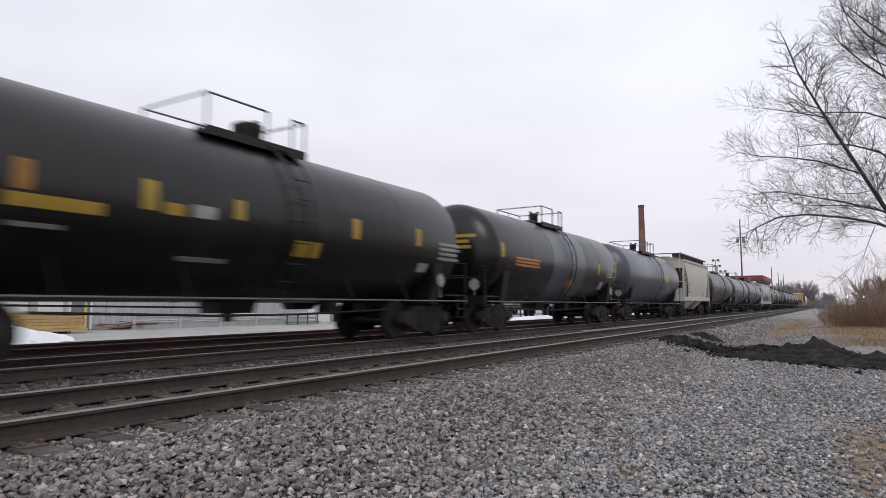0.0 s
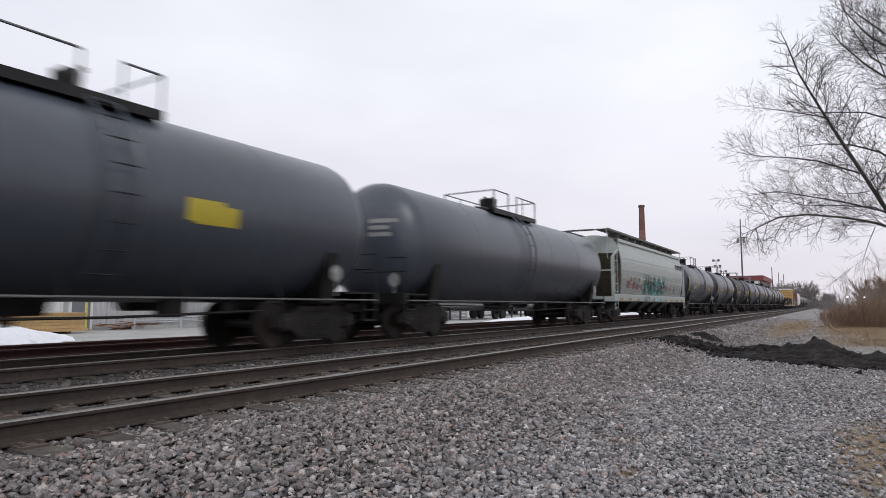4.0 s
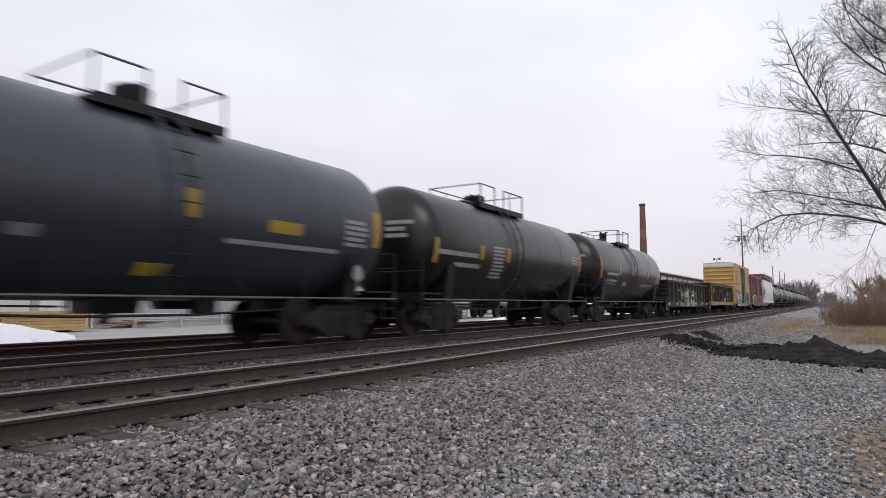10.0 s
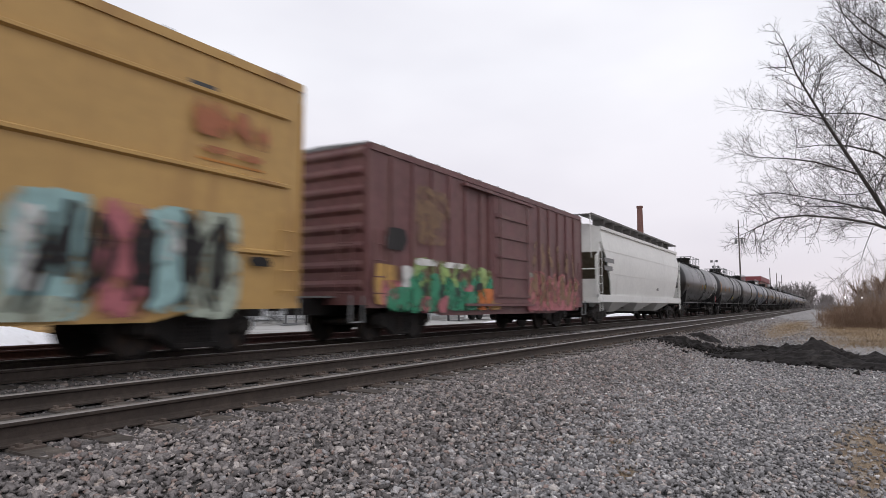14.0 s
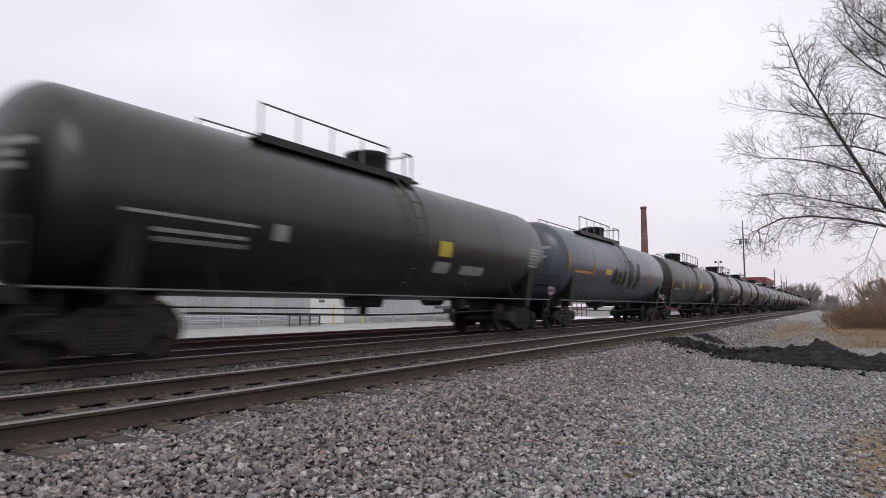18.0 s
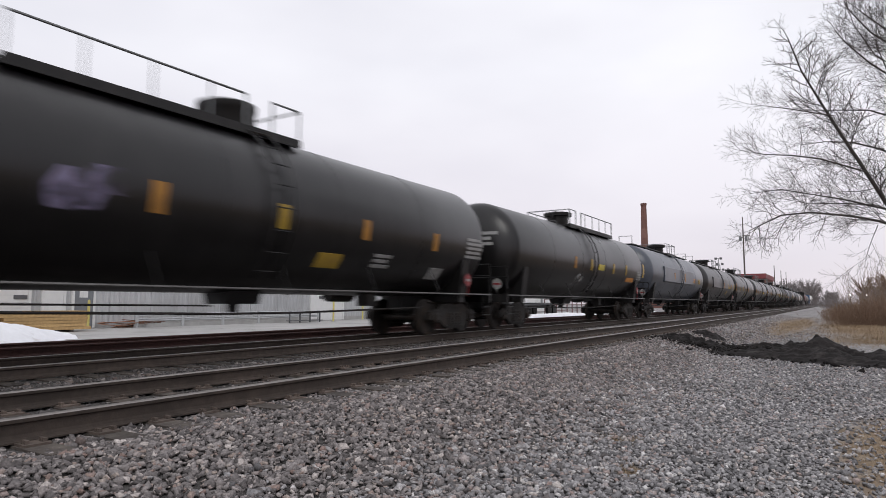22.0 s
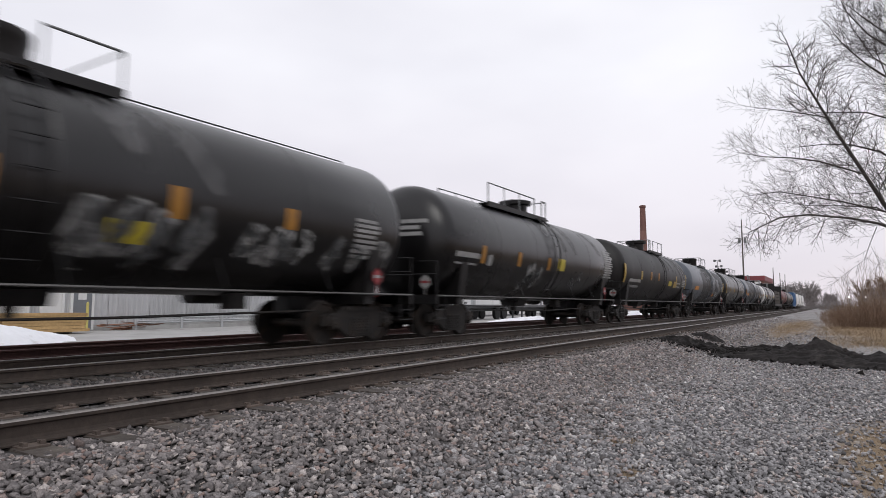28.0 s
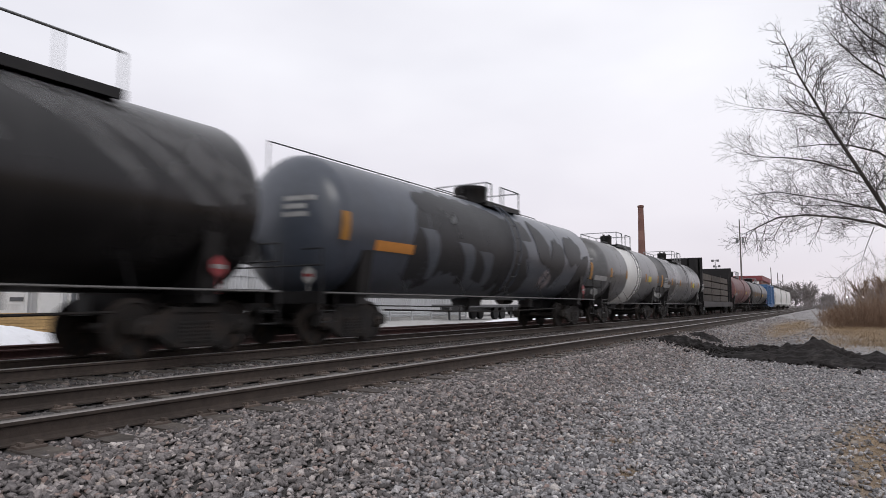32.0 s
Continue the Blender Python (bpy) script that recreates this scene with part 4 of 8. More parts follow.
    for k in (-1, 1):
        for i in range(3):
            w = (0.75, 0.55, 0.62)[i]
            part("stencil_line", head_sheet(0.25, 0.25 + w, zc + 0.42 - 0.17 * i, zc + 0.52 - 0.17 * i, R, zc, yc, depth, k), MARK_YELLOW if placard == "Y" else MARK_WHITE, tank)
        hexagon = ((-0.15, -0.08), (0, -0.19), (0.15, -0.08), (0.15, 0.08), (0, 0.19), (-0.15, 0.08))
        if not end_placard:
            continue
        # one holder on the side, one facing out over the end
        if k > 0:
            y = L / 2 - 1.9
            part("placard", Solid().prism([(1.46, y + a, 1.45 + b) for a, b in hexagon], (0.012, 0, 0)).rod((1.465, y, 1.0), (1.465, y, 1.5), 0.012), MARK_RED if placard == "R" else MARK_WHITE, car)
            if placard == "R":
                part("placard_stripe", Solid().box(1.47, 1.476, y - 0.11, y + 0.11, 1.415, 1.485), MARK_WHITE, car)
        else:
            y = -L / 2 + 0.55
            part("placard", Solid().prism([(1.1 + a, y, 1.42 + b) for a, b in hexagon], (0, -0.012, 0)).rod((1.1, y, 1.0), (1.1, y, 1.5), 0.012), MARK_WHITE, car)
            if placard == "R":
                part("placard_stripe", Solid().box(0.98, 1.22, y - 0.02, y - 0.013, 1.39, 1.45), MARK_RED, car)

    def place(y, z, off):
        a = math.asin(max(-1, min(1, (z - zc) / R)))
        return ((R + off) * math.cos(a), y, zc + (R + off) * math.sin(a))

    paint_sprays(tank, sprays, seed, place)
    return car


def underframe(car, L, ty, steps=True, stub=0.0):
    for y0, y1 in ((-L / 2 + 0.5, -ty + stub), (ty - stub, L / 2 - 0.5)) if stub else ((-L / 2 + 0.5, L / 2 - 0.5),):
        part("centre_sill", Solid().box(-0.2, 0.2, y0, y1, 0.62, 0.98), SOOT, car)
    for k in (-1, 1):
        truck(car, k * ty)
    couplers(car, L)
    bp = Solid().path([(0.4, -ty + 1.2, 0.72), (0.4, ty - 1.2, 0.72)], 0.025).rod((-0.5, -0.6, 0.78), (-0.5, 0.3, 0.78), 0.17, 12)
    part("brake_gear", bp, IRON, car)
    if steps:
        for k in (-1, 1):
            for sx in (-1, 1):
                y = k * (L / 2 - 0.95)
                part("sill_step", Solid().path([(sx * 1.42, y - 0.2, 1.04), (sx * 1.42, y - 0.2, 0.48), (sx * 1.42, y + 0.2, 0.48), (sx * 1.42, y + 0.2, 1.04)], 0.018), GALV, car)


def end_ladder(car, x, y, z0, z1, material, across=False):
    s = Solid()
    d = (0, 0.2, 0) if not across else (0.2, 0, 0)
    for q in (-1, 1):
        s.rod((x + q * d[0], y + q * d[1], z0), (x + q * d[0], y + q * d[1], z1), 0.018)
    z = z0 + 0.1
    while z < z1:
        s.rod((x - d[0], y - d[1], z), (x + d[0], y + d[1], z), 0.014)
        z += 0.36
    part("ladder", s, material, car)


def flat_place(x):
    return lambda y, z, off: (x + off, y, z)


def bars(car, parent, x, marks):
    for p, y0, y1, z0, z1 in marks:
        part(MARK_NAMES[p], Solid().box(x - 0.003, x + 0.006, y0, y1, z0, z1), PAINTS[p], parent)


def hopper_car(L, top, paint, label, bays, bulge=0.0, marks=(), sprays=(), roof=None, seed=0, sill_marks=None, inset=1.5, cut=(0.67, 1.25, 0.55), sill=(1.07, 1.44), pitch=3.3, bay_paint=None, low_panel=2.0, walk_up=0.30, skirt=0.0):
    """A covered hopper: sides between end slope sheets, roof with running board and hatches, discharge bays below.
    cut: how far below the top the ends of the sides are cut back, by how much, and how round."""
    car = thing("covered_hopper", label, "hopper car", "cars of the freight train")
    X, half, ty = 1.52, L / 2 - 0.72, L / 2 - 2.1
    body_y = L / 2 - inset
    low, z0 = sill
    cut_z = top - cut[0]
    n = 14
    prof = []
    for i in range(n + 1):
        f = i / n
        prof.append((X - 0.06 + bulge * math.sin(math.pi * f) - bulge * 1.4 * max(0, f - 0.7), z0 + (top - 0.22 - z0) * f))
    s = Solid()
    for sx in (-1, 1):
        vs, fs = [], []
        for x, z in prof:
            back = cut[1] * max(0.0, (cut_z - z) / (cut_z - z0)) ** cut[2]
            for y in (-body_y + back, body_y - back):
                for t in (0, -0.05):
                    vs.append((sx * (x + t), y, z))
        for i in range(n):
            k, q = 4 * i, 4 * i + 4
            fs += [(k, k + 2, q + 2, q), (k + 1, q + 1, q + 3, k + 3), (k, q, q + 1, k + 1), (k + 2, k + 3, q + 3, q + 2)]
        s.add(vs, fs)
    body = part("body", s, paint, car, smooth=40)
    for k in (-1, 1):
        yb = k * body_y
        part("end_plate", Solid().box(-X + 0.075, X - 0.075, *sorted((yb, yb - k * 0.05)), cut_z - 0.08, top - 0.2), paint, car)
        part("slope_sheet", Solid().prism([(-(X - 0.1), yb - k * 0.02, cut_z), (-(X - 0.1), k * (body_y - 2.3), z0 - 0.3), (-(X - 0.1), k * (body_y - 2.38), z0 - 0.25), (-(X - 0.1), yb - k * 0.08, cut_z)], (2 * (X - 0.1), 0, 0)), SLOPE, car, "rust-stained sloping end sheet")
        for sx in (-1, 1):
            part("corner_post", Solid().box(*sorted((sx * (X - 0.02), sx * (X - 0.13))), *sorted((k * half, k * (half - 0.12))), low, cut_z - 0.3), paint, car)
            part("corner_brace", Solid().path([(sx * (X - 0.08), k * (half - 0.06), cut_z - 0.32), (sx * (X - 0.08), yb, cut_z + 0.05)], 0.05, 4), paint, car)
            part("end_post", Solid().box(*sorted((sx * 0.62, sx * 0.46)), *sorted((k * (half - 0.02), k * (half - 0.14))), low, cut_z - 0.3), paint, car)
            part("end_post_brace", Solid().path([(sx * 0.54, k * (half - 0.08), cut_z - 0.32), (sx * 0.54, yb, cut_z + 0.02)], 0.06, 4), paint, car)
        part("end_sill", Solid().box(-X, X, *sorted((k * (half + 0.05), k * (half - 0.1))), low - 0.03, low + 0.2), paint, car)
        part("end_grab_iron", Solid().path([(-X + 0.05, k * half, 2.42), (-X + 0.05, k * (half + 0.09), 2.42), (X - 0.05, k * (half + 0.09), 2.42), (X - 0.05, k * half, 2.42)], 0.02), paint, car)
        part("end_shelf", Solid().box(-X + 0.1, X - 0.1, *sorted((k * (half - 0.15), k * (half - 0.7))), low + 0.05, low + 0.1), SLOPE, car)
        if low_panel:
            part("end_panel", Solid().box(-X + 0.14, X - 0.14, *sorted((k * (half - 0.16), k * (half - 0.2))), low + 0.15, low_panel), paint, car)
            part("brake_housing", Solid().box(-0.95, -0.6, *sorted((k * (half + 0.02), k * (half - 0.14))), 1.5, 2.0, 0.03), SOOT, car)
        end_ladder(car, X + 0.02, k * (half - 0.3), low - 0.4, top - 0.75, paint)
        end_ladder(car, -0.9, k * (half + 0.04), low, top - 0.4, paint, True)
        for sx in (-1, 1):
            part("walkway_stay", Solid().path([(sx * 1.25, k * (half + 0.1), top + walk_up), (sx * 1.25, k * (half + 0.1), cut_z - 0.1), (sx * 1.25, k * half, cut_z - 0.4)], 0.02), paint, car)
    for sx in (-1, 1):
        part("side_sill", Solid().box(*sorted((sx * (X - 0.1), sx * (X + 0.02))), -half, half, low, z0 + 0.02), paint, car)
        part("top_chord", Solid().box(*sorted((sx * (X - 0.24), sx * (X - 0.02))), -body_y, body_y, top - 0.3, top - 0.16), paint, car)
    rf = Solid().prism([(x, -body_y, z) for x, z in [(-X + 0.1, top - 0.2), (X - 0.1, top - 0.2), (0.9, top - 0.02), (0.0, top + 0.03), (-0.9, top - 0.02)]], (0, 2 * body_y, 0))
    part("roof", rf, roof or paint, car)
    zw = top + walk_up
    for sx in (-1, 1):
        part("roof_walkway", Solid().box(sx * 1.0 - 0.3, sx * 1.0 + 0.3, -half - 0.1, half + 0.1, zw, zw + 0.035).box(sx * 1.3 - 0.015, sx * 1.3 + 0.015, -half - 0.1, half + 0.1, zw - 0.03, zw + 0.06), WALKWAY, car, "dark steel roof walkway")
        for y in np.arange(-half + 0.4, half, 1.5):
            if abs(y) < body_y:
                part("walkway_bracket", Solid().box(sx * 0.95 - 0.26, sx * 0.95 + 0.28, y, y + 0.08, top - 0.1, zw + 0.002), WALKWAY, car)
    for k in (-1, 1):
        part("end_walkway", Solid().box(-0.65, 0.65, k * half - 0.2, k * half + 0.2, zw - 0.002, zw + 0.033), WALKWAY, car)
    hatches = max(3, int(L / 2.2))
    for i in range(hatches):
        y = -body_y + 1.0 + (2 * body_y - 2.0) * i / (hatches - 1)
        part("hatch", Solid().lathe([(top + 0.02, 0.4), (top + 0.11, 0.4), (top + 0.16, 0.28), (top + 0.17, 0.04)], "z", (0, y, 0), 18), roof or paint, car, smooth=40)
    for i in range(bays):
        m, q = pitch * (i - (bays - 1) / 2), min(0.42, 0.15 * pitch)
        a, b = m - pitch * 0.37, m + pitch * 0.37
        bay = Solid()
        vs = [(sx * (X - 0.12), y, low + 0.06) for sx, y in ((-1, a), (1, a), (1, b), (-1, b))] + [(sx * 0.75, y, 0.52) for sx, y in ((-1, m - q), (1, m - q), (1, m + q), (-1, m + q))]
        bay.add(vs, [(0, 1, 5, 4), (1, 2, 6, 5), (2, 3, 7, 6), (3, 0, 4, 7), (4, 5, 6, 7), (3, 2, 1, 0)])
        part("discharge_bay", bay, bay_paint or paint, car)
        part("gate", Solid().box(-0.85, 0.85, m - q - 0.03, m + q + 0.03, 0.44, 0.54, 0.04), IRON, car)
    underframe(car, L, ty, False, 1.3)

    if skirt:
        for sx in (-1, 1):
            part("sill_skirt", Solid().box(*sorted((sx * (X - 0.12), sx * (X - 0.04))), -half + 0.4, half - 0.4, low - skirt, low), SOOT, car)

    def place(y, z, off):
        if z < z0:
            return (X + 0.023 + off, y, z)
        f = max(0, min(1, (z - z0) / (top - 0.22 - z0)))
        return (X - 0.06 + bulge * math.sin(math.pi * f) - bulge * 1.4 * max(0, f - 0.7) + off, y, z)

    if bulge > 0.12:
        for z in (z0 + 0.31 * (top - z0), z0 + 0.62 * (top - z0)):
            x = place(0, z, 0)[0]
            back = cut[1] * max(0.0, (cut_z - z) / (cut_z - z0)) ** cut[2]
            part("panel_seam", Solid().box(x - 0.012, x + 0.012, -body_y + back + 0.05, body_y - back - 0.05, z - 0.012, z + 0.012), paint, body)
    for p, y0, y1, za, zb in marks:
        x = place(0, (za + zb) / 2, 0)[0]
        part(MARK_NAMES[p], Solid().box(x - 0.02, x + 0.012, y0, y1, za, zb), PAINTS[p], body)
    if sill_marks:
        for i in range(sill_marks):
            y = -half + 1.0 + (2 * half - 2) * i / (sill_marks - 1)
            part("reflector", Solid().box(X + 0.018, X + 0.027, y - 0.25, y + 0.25, low + 0.01, low + 0.13), MARK_YELLOW, car)
    paint_sprays(body, sprays, seed, place)
    return car


WALKWAY = surface("weathered_walkway_steel", (0.13, 0.125, 0.12), 0.7, grain=9, spread=0.25, dirt=(0.11, 0.1, 0.09), dirt_scale=2, dirt_amount=0.4, bump=0.1)


def box_car(L, top, paint, label, ribs, door_y, door_paint, end_top=None, marks=(), sprays=(), seed=0, emblem=None, inset=0.72, rib_z=(0.8, 2.08, 3.33), low=0.78, door_sprays=()):
    """A boxcar: ribbed or panelled sides, corrugated ends, sliding door on rails, low pitched roof."""
    car = thing("boxcar", label, "boxcar", "cars of the freight train")
    X, half, ty = 1.46, L / 2 - inset, L / 2 - inset - 1.9
    body = part("body", Solid().box(-X, X, -half, half, low + 0.06, top, 0.03), paint, car)
    part("side_sill", Solid().prism([(X - 0.02, y, z) for y, z in [(-half, low + 0.1), (-half, low), (-half + 2.2, low - 0.02), (-half + 3.0, low - 0.2), (half - 3.0, low - 0.2), (half - 2.2, low - 0.02), (half, low), (half, low + 0.1)]], (0.03, 0, 0)), paint, car)
    part("side_sill", Solid().prism([(-X - 0.01, y, z) for y, z in [(-half, low + 0.1), (-half, low), (-half + 2.2, low - 0.02), (-half + 3.0, low - 0.2), (half - 3.0, low - 0.2), (half - 2.2, low - 0.02), (half, low), (half, low + 0.1)]], (0.03, 0, 0)), paint, car)
    for sx in (-1, 1):
        part("eave", Solid().box(*sorted((sx * (X - 0.02), sx * (X + 0.035))), -half, half, top - 0.14, top + 0.01), paint, car)
    part("roof", Solid().prism([(x, -half, z) for x, z in [(-X, top - 0.02), (X, top - 0.02), (X, top + 0.03), (0, top + 0.10), (-X, top + 0.03)]], (0, 2 * half, 0)), GALV, car, "galvanised sheet roof")
    for i in range(12):
        y = -half + (2 * half) * (i + 0.5) / 12
        part("roof_seam", Solid().prism([(x, y - 0.03, z) for x, z in [(-X, top + 0.03), (X, top + 0.03), (X, top + 0.06), (0, top + 0.13), (-X, top + 0.06)]], (0, 0.06, 0)), GALV, car)
    # ends: level corrugations
    for k in (-1, 1):
        zz = 1.15
        n = 0
        while zz < top - (0.5 if end_top else 0.25):
            y = k * half
            part("end_rib", Solid().prism([(-X + 0.12, y, zz), (-X + 0.12, y + k * 0.075, zz + 0.09), (-X + 0.12, y + k * 0.075, zz + 0.15), (-X + 0.12, y, zz + 0.24)], (2 * X - 0.24, 0, 0)), paint, car)
            zz += 0.42
        for sx in (-1, 1):
            part("corner_post", Solid().box(*sorted((sx * (X - 0.10), sx * (X + 0.02))), *sorted((k * half, k * (half + 0.03))), 1.0, top), paint, car)
        if end_top:
            part("end_band", Solid().box(-X - 0.004, X + 0.004, *sorted((k * (half - 0.02), k * (half + 0.035))), top - 0.36, top + 0.0), end_top, car, "white painted warning band on the end")
        end_ladder(car, 0.95, k * (half + 0.16), 1.0, 2.6, paint, True)
        end_ladder(car, X + 0.07, k * (half - 0.35), 1.0, 2.5, paint)
        part("end_platform", Solid().box(-0.5, 0.5, *sorted((k * half, k * (half + 0.35))), 1.0, 1.04), GALV, car)
    d0, d1 = door_y
    if ribs == "posts":
        for y in np.arange(-half + 0.85, half - 0.4, 0.86):
            if d0 - 0.35 < y < d1 + 0.35:
                continue
            for sx in (-1, 1):
                part("side_post", Solid().box(*sorted((sx * X, sx * (X + 0.055))), y - 0.07, y + 0.07, 1.02, top - 0.16, 0.02), paint, car)
    else:
        for y0, y1 in ((-half + 0.35, d0 - 0.3), (d1 + 0.3, half - 0.35)):
            for z in (top - r for r in rib_z):
                for sx in (-1, 1):
                    part("side_rib", Solid().prism([(sx * X, y0, z), (sx * (X + 0.06), y0 + 0.05, z + 0.03), (sx * (X + 0.06), y0 + 0.05, z + 0.08), (sx * X, y0, z + 0.11)], (0, y1 - y0 - 0.05, 0)), paint, car)
    for sx in (-1, 1):
        dr = Solid().box(*sorted((sx * (X + 0.02), sx * (X + 0.10))), d0, d1, low + 0.12, top - 0.3, 0.02)
        door = part("sliding_door", dr, door_paint, car, "wide sliding door on steel tracks")
        for i in range(5):
            z = low + 0.3 + (top - low - 1.0) * i / 4.4
            part("door_rib", Solid().box(*sorted((sx * (X + 0.09), sx * (X + 0.145))), d0 + 0.12, d1 - 0.12, z, z + 0.10, 0.02), door_paint, door)
        for y in (d0 + 0.35, d1 - 0.35):
            part("lock_rod", Solid().rod((sx * (X + 0.16), y, 1.15), (sx * (X + 0.16), y, top - 0.32), 0.022), door_paint, door)
        part("door_track", Solid().box(*sorted((sx * X, sx * (X + 0.16))), d0 - 1.7, d1 + 0.2, low + 0.04, low + 0.11), paint, car)
        part("door_track", Solid().box(*sorted((sx * X, sx * (X + 0.16))), d0 - 1.7, d1 + 0.2, top - 0.3, top - 0.22), paint, car)
        for y in (d0 - 0.16, d1 + 0.06):
            part("door_post", Solid().box(*sorted((sx * X, sx * (X + 0.07))), y, y + 0.12, 1.02, top - 0.15), paint, car)
    underframe(car, L, ty)
    bars(car, body, X + 0.006, marks)
    if emblem:
        y, z, r = emblem
        for c, wide, out in ((EMBLEM_BLUE, 0.3, 0.006), (EMBLEM_RED, 0.17, 0.010)):
            for a in (0, 90):
                u, w = math.cos(radians(38 + a * 1.15)), math.sin(radians(38 + a * 1.15))
                reach = r if c is EMBLEM_BLUE else r * 0.9
                ring = [(X + 0.004, y + p * u - q * w, z + p * w + q * u) for p, q in ((-reach, -wide * r), (reach, -wide * r), (reach, wide * r), (-reach, wide * r))]
                part("emblem_arm", Solid().prism(ring, (out + 0.001 * (a > 0), 0, 0)), c, body)
    paint_sprays(body, door_sprays, seed + 7, flat_place(X + 0.147))
    paint_sprays(body, sprays, seed, flat_place(X + (0.06 if ribs == "posts" else 0.065)))
    return car


def gondola_car(L, top, label, sill_paint, posts=11, marks=(), sprays=(), seed=0, clips=False, inset=1.0, sill=(0.69, 1.01)):
    """An open gondola with outside posts, a top chord and a deep side sill."""
    car = thing("gondola_car", label, "gondola car", "cars of the freight train")
    X, half, ty = 1.42, L / 2 - inset, L / 2 - inset - 1.3
    low, z0 = sill
    body = part("floor_plate", Solid().box(-X + 0.05, X - 0.05, -half + 0.06, half - 0.06, z0 - 0.03, z0 + 0.05), GONDOLA, car)
    for k in (-1, 1):
        part("side_wall", Solid().box(*sorted((k * X, k * (X - 0.04))), -half, half, z0, top - 0.1), GONDOLA, car)
        part("end_wall", Solid().box(-X + 0.045, X - 0.045, *sorted((k * (half - 0.005), k * (half - 0.05))), z0, top - 0.1), GONDOLA, car)
    for sx in (-1, 1):
        part("top_chord", Solid().box(*sorted((sx * (X - 0.06), sx * (X + 0.10))), -half, half, top - 0.14, top, 0.01), GONDOLA, car)
        part("side_sill", Solid().prism([(sx * (X + 0.02), y, z) for y, z in [(-half, z0), (-half, low + 0.02), (half, low + 0.02), (half, z0)]], (sx * 0.05, 0, 0)), sill_paint, car)
        for i in range(posts):
            y = -half + 0.3 + (2 * half - 0.6) * i / (posts - 1)
            ring = [(sx * X, y - 0.11, z0), (sx * (X + 0.1), y - 0.07, z0), (sx * (X + 0.1), y + 0.07, z0), (sx * X, y + 0.11, z0)]
            part("side_post", Solid().prism(ring, (0, 0, top - 0.15 - z0)), GONDOLA, car)
            if clips and sx > 0 and i < posts - 1:
                part("chord_clip", Solid().box(X + 0.101, X + 0.112, y + 0.35, y + 0.8, top - 0.20, top - 0.15), MARK_WHITE, car)
    for k in (-1, 1):
        for i in range(4):
            z = z0 + 0.12 + i * (top - z0 - 0.3) / 4
            part("end_rib", Solid().prism([(-X + 0.05, k * half, z), (-X + 0.05, k * (half + 0.09), z + 0.05), (-X + 0.05, k * (half + 0.09), z + 0.15), (-X + 0.05, k * half, z + 0.2)], (2 * X - 0.1, 0, 0)), GONDOLA, car)
        part("end_chord", Solid().box(-X, X, *sorted((k * (half - 0.06), k * (half + 0.1))), top - 0.14, top), GONDOLA, car)
        end_ladder(car, X + 0.13, k * (half - 0.3), 1.0, top - 0.2, sill_paint)
    stakes = [-half + 0.3 + (2 * half - 0.6) * i / (posts - 1) for i in range(posts)]
    underframe(car, L, ty)
    bars(car, body, X + 0.004, [m for m in marks if m[3] > z0])
    bars(car, body, X + 0.074, [m for m in marks if m[3] <= z0])
    paint_sprays(body, sprays, seed, lambda y, z, off: (X + (0.073 if z <= z0 else 0.101 if min(abs(y - q) for q in stakes) < 0.085 else 0.004) + off, y, z))
    return car


def flat_car(L, label):
    """A bulkhead flat with stacked dark timber."""
    car = thing("bulkhead_flatcar", label, "flat car", "cars of the freight train")
    half = L / 2 - 0.6
    part("deck", Solid().box(-1.45, 1.45, -half, half, 0.98, 1.16, 0.03), SOOT, car)
    for sx in (-1, 1):
        part("side_sill", Solid().box(*sorted((sx * 1.40, sx * 1.47)), -half, half, 0.72, 1.14), SOOT, car)
    for k in (-1, 1):
        b = Solid().box(-1.45, 1.45, *sorted((k * half, k * (half - 0.12))), 1.16, 4.6)
        for x in (-1.2, -0.4, 0.4, 1.2):
            b.prism([(x - 0.06, k * half, 4.6), (x - 0.06, k * half, 1.1), (x - 0.06, k * (half - 0.7), 1.1)], (0.12, 0, 0))
        part("bulkhead", b, SOOT, car)
    rnd = random.Random(4)
    for r in range(4):
        for c in range(3):
            y0 = -half + 0.9 + c * (2 * half - 1.8) / 3
            part("timber_bundle", Solid().box(-1.2, 1.2, y0 + 0.1, y0 + (2 * half - 1.8) / 3 - 0.15, 1.2 + r * 0.58, 1.7 + r * 0.58, 0.03), TIE, car)
    underframe(car, L, L / 2 - 2.4)
    return car


# ---- the train ----
# places of the coupled joints along the track at the start, and how far the train has run after t seconds
JOINTS = [0.82, 15.42, 29.97, 44.05, 55.6, 69.94, 84.27, 100.47, 118.01, 131.02, 144.02, 157.65, 170.05, 184.15, 196.98, 209.98, 223.38, 238.99,
          254.5, 269.85, 286.1, 304.95, 321.7, 339.28, 357.16, 375.0, 393.14, 410.57, 427.67, 445.01, 462.99, 480.53, 498.95, 516.37, 533.27, 549.37,
          566.2, 583.15, 599.36, 617.05, 629.2, 642.8, 661.04, 678.6, 703.0, 717.3, 735.3, 753.3, 771.3]


def run(t):
    return 17.9462 * t + 0.07137 * t * t - 0.001728 * t ** 3


TRAIN = []


def place_car(i, build, *args, **kw):
    a, b = JOINTS[i], JOINTS[i + 1]
    car = build(b - a, *args, **kw)
    TRAIN.append((car, (a + b) / 2))
    return car

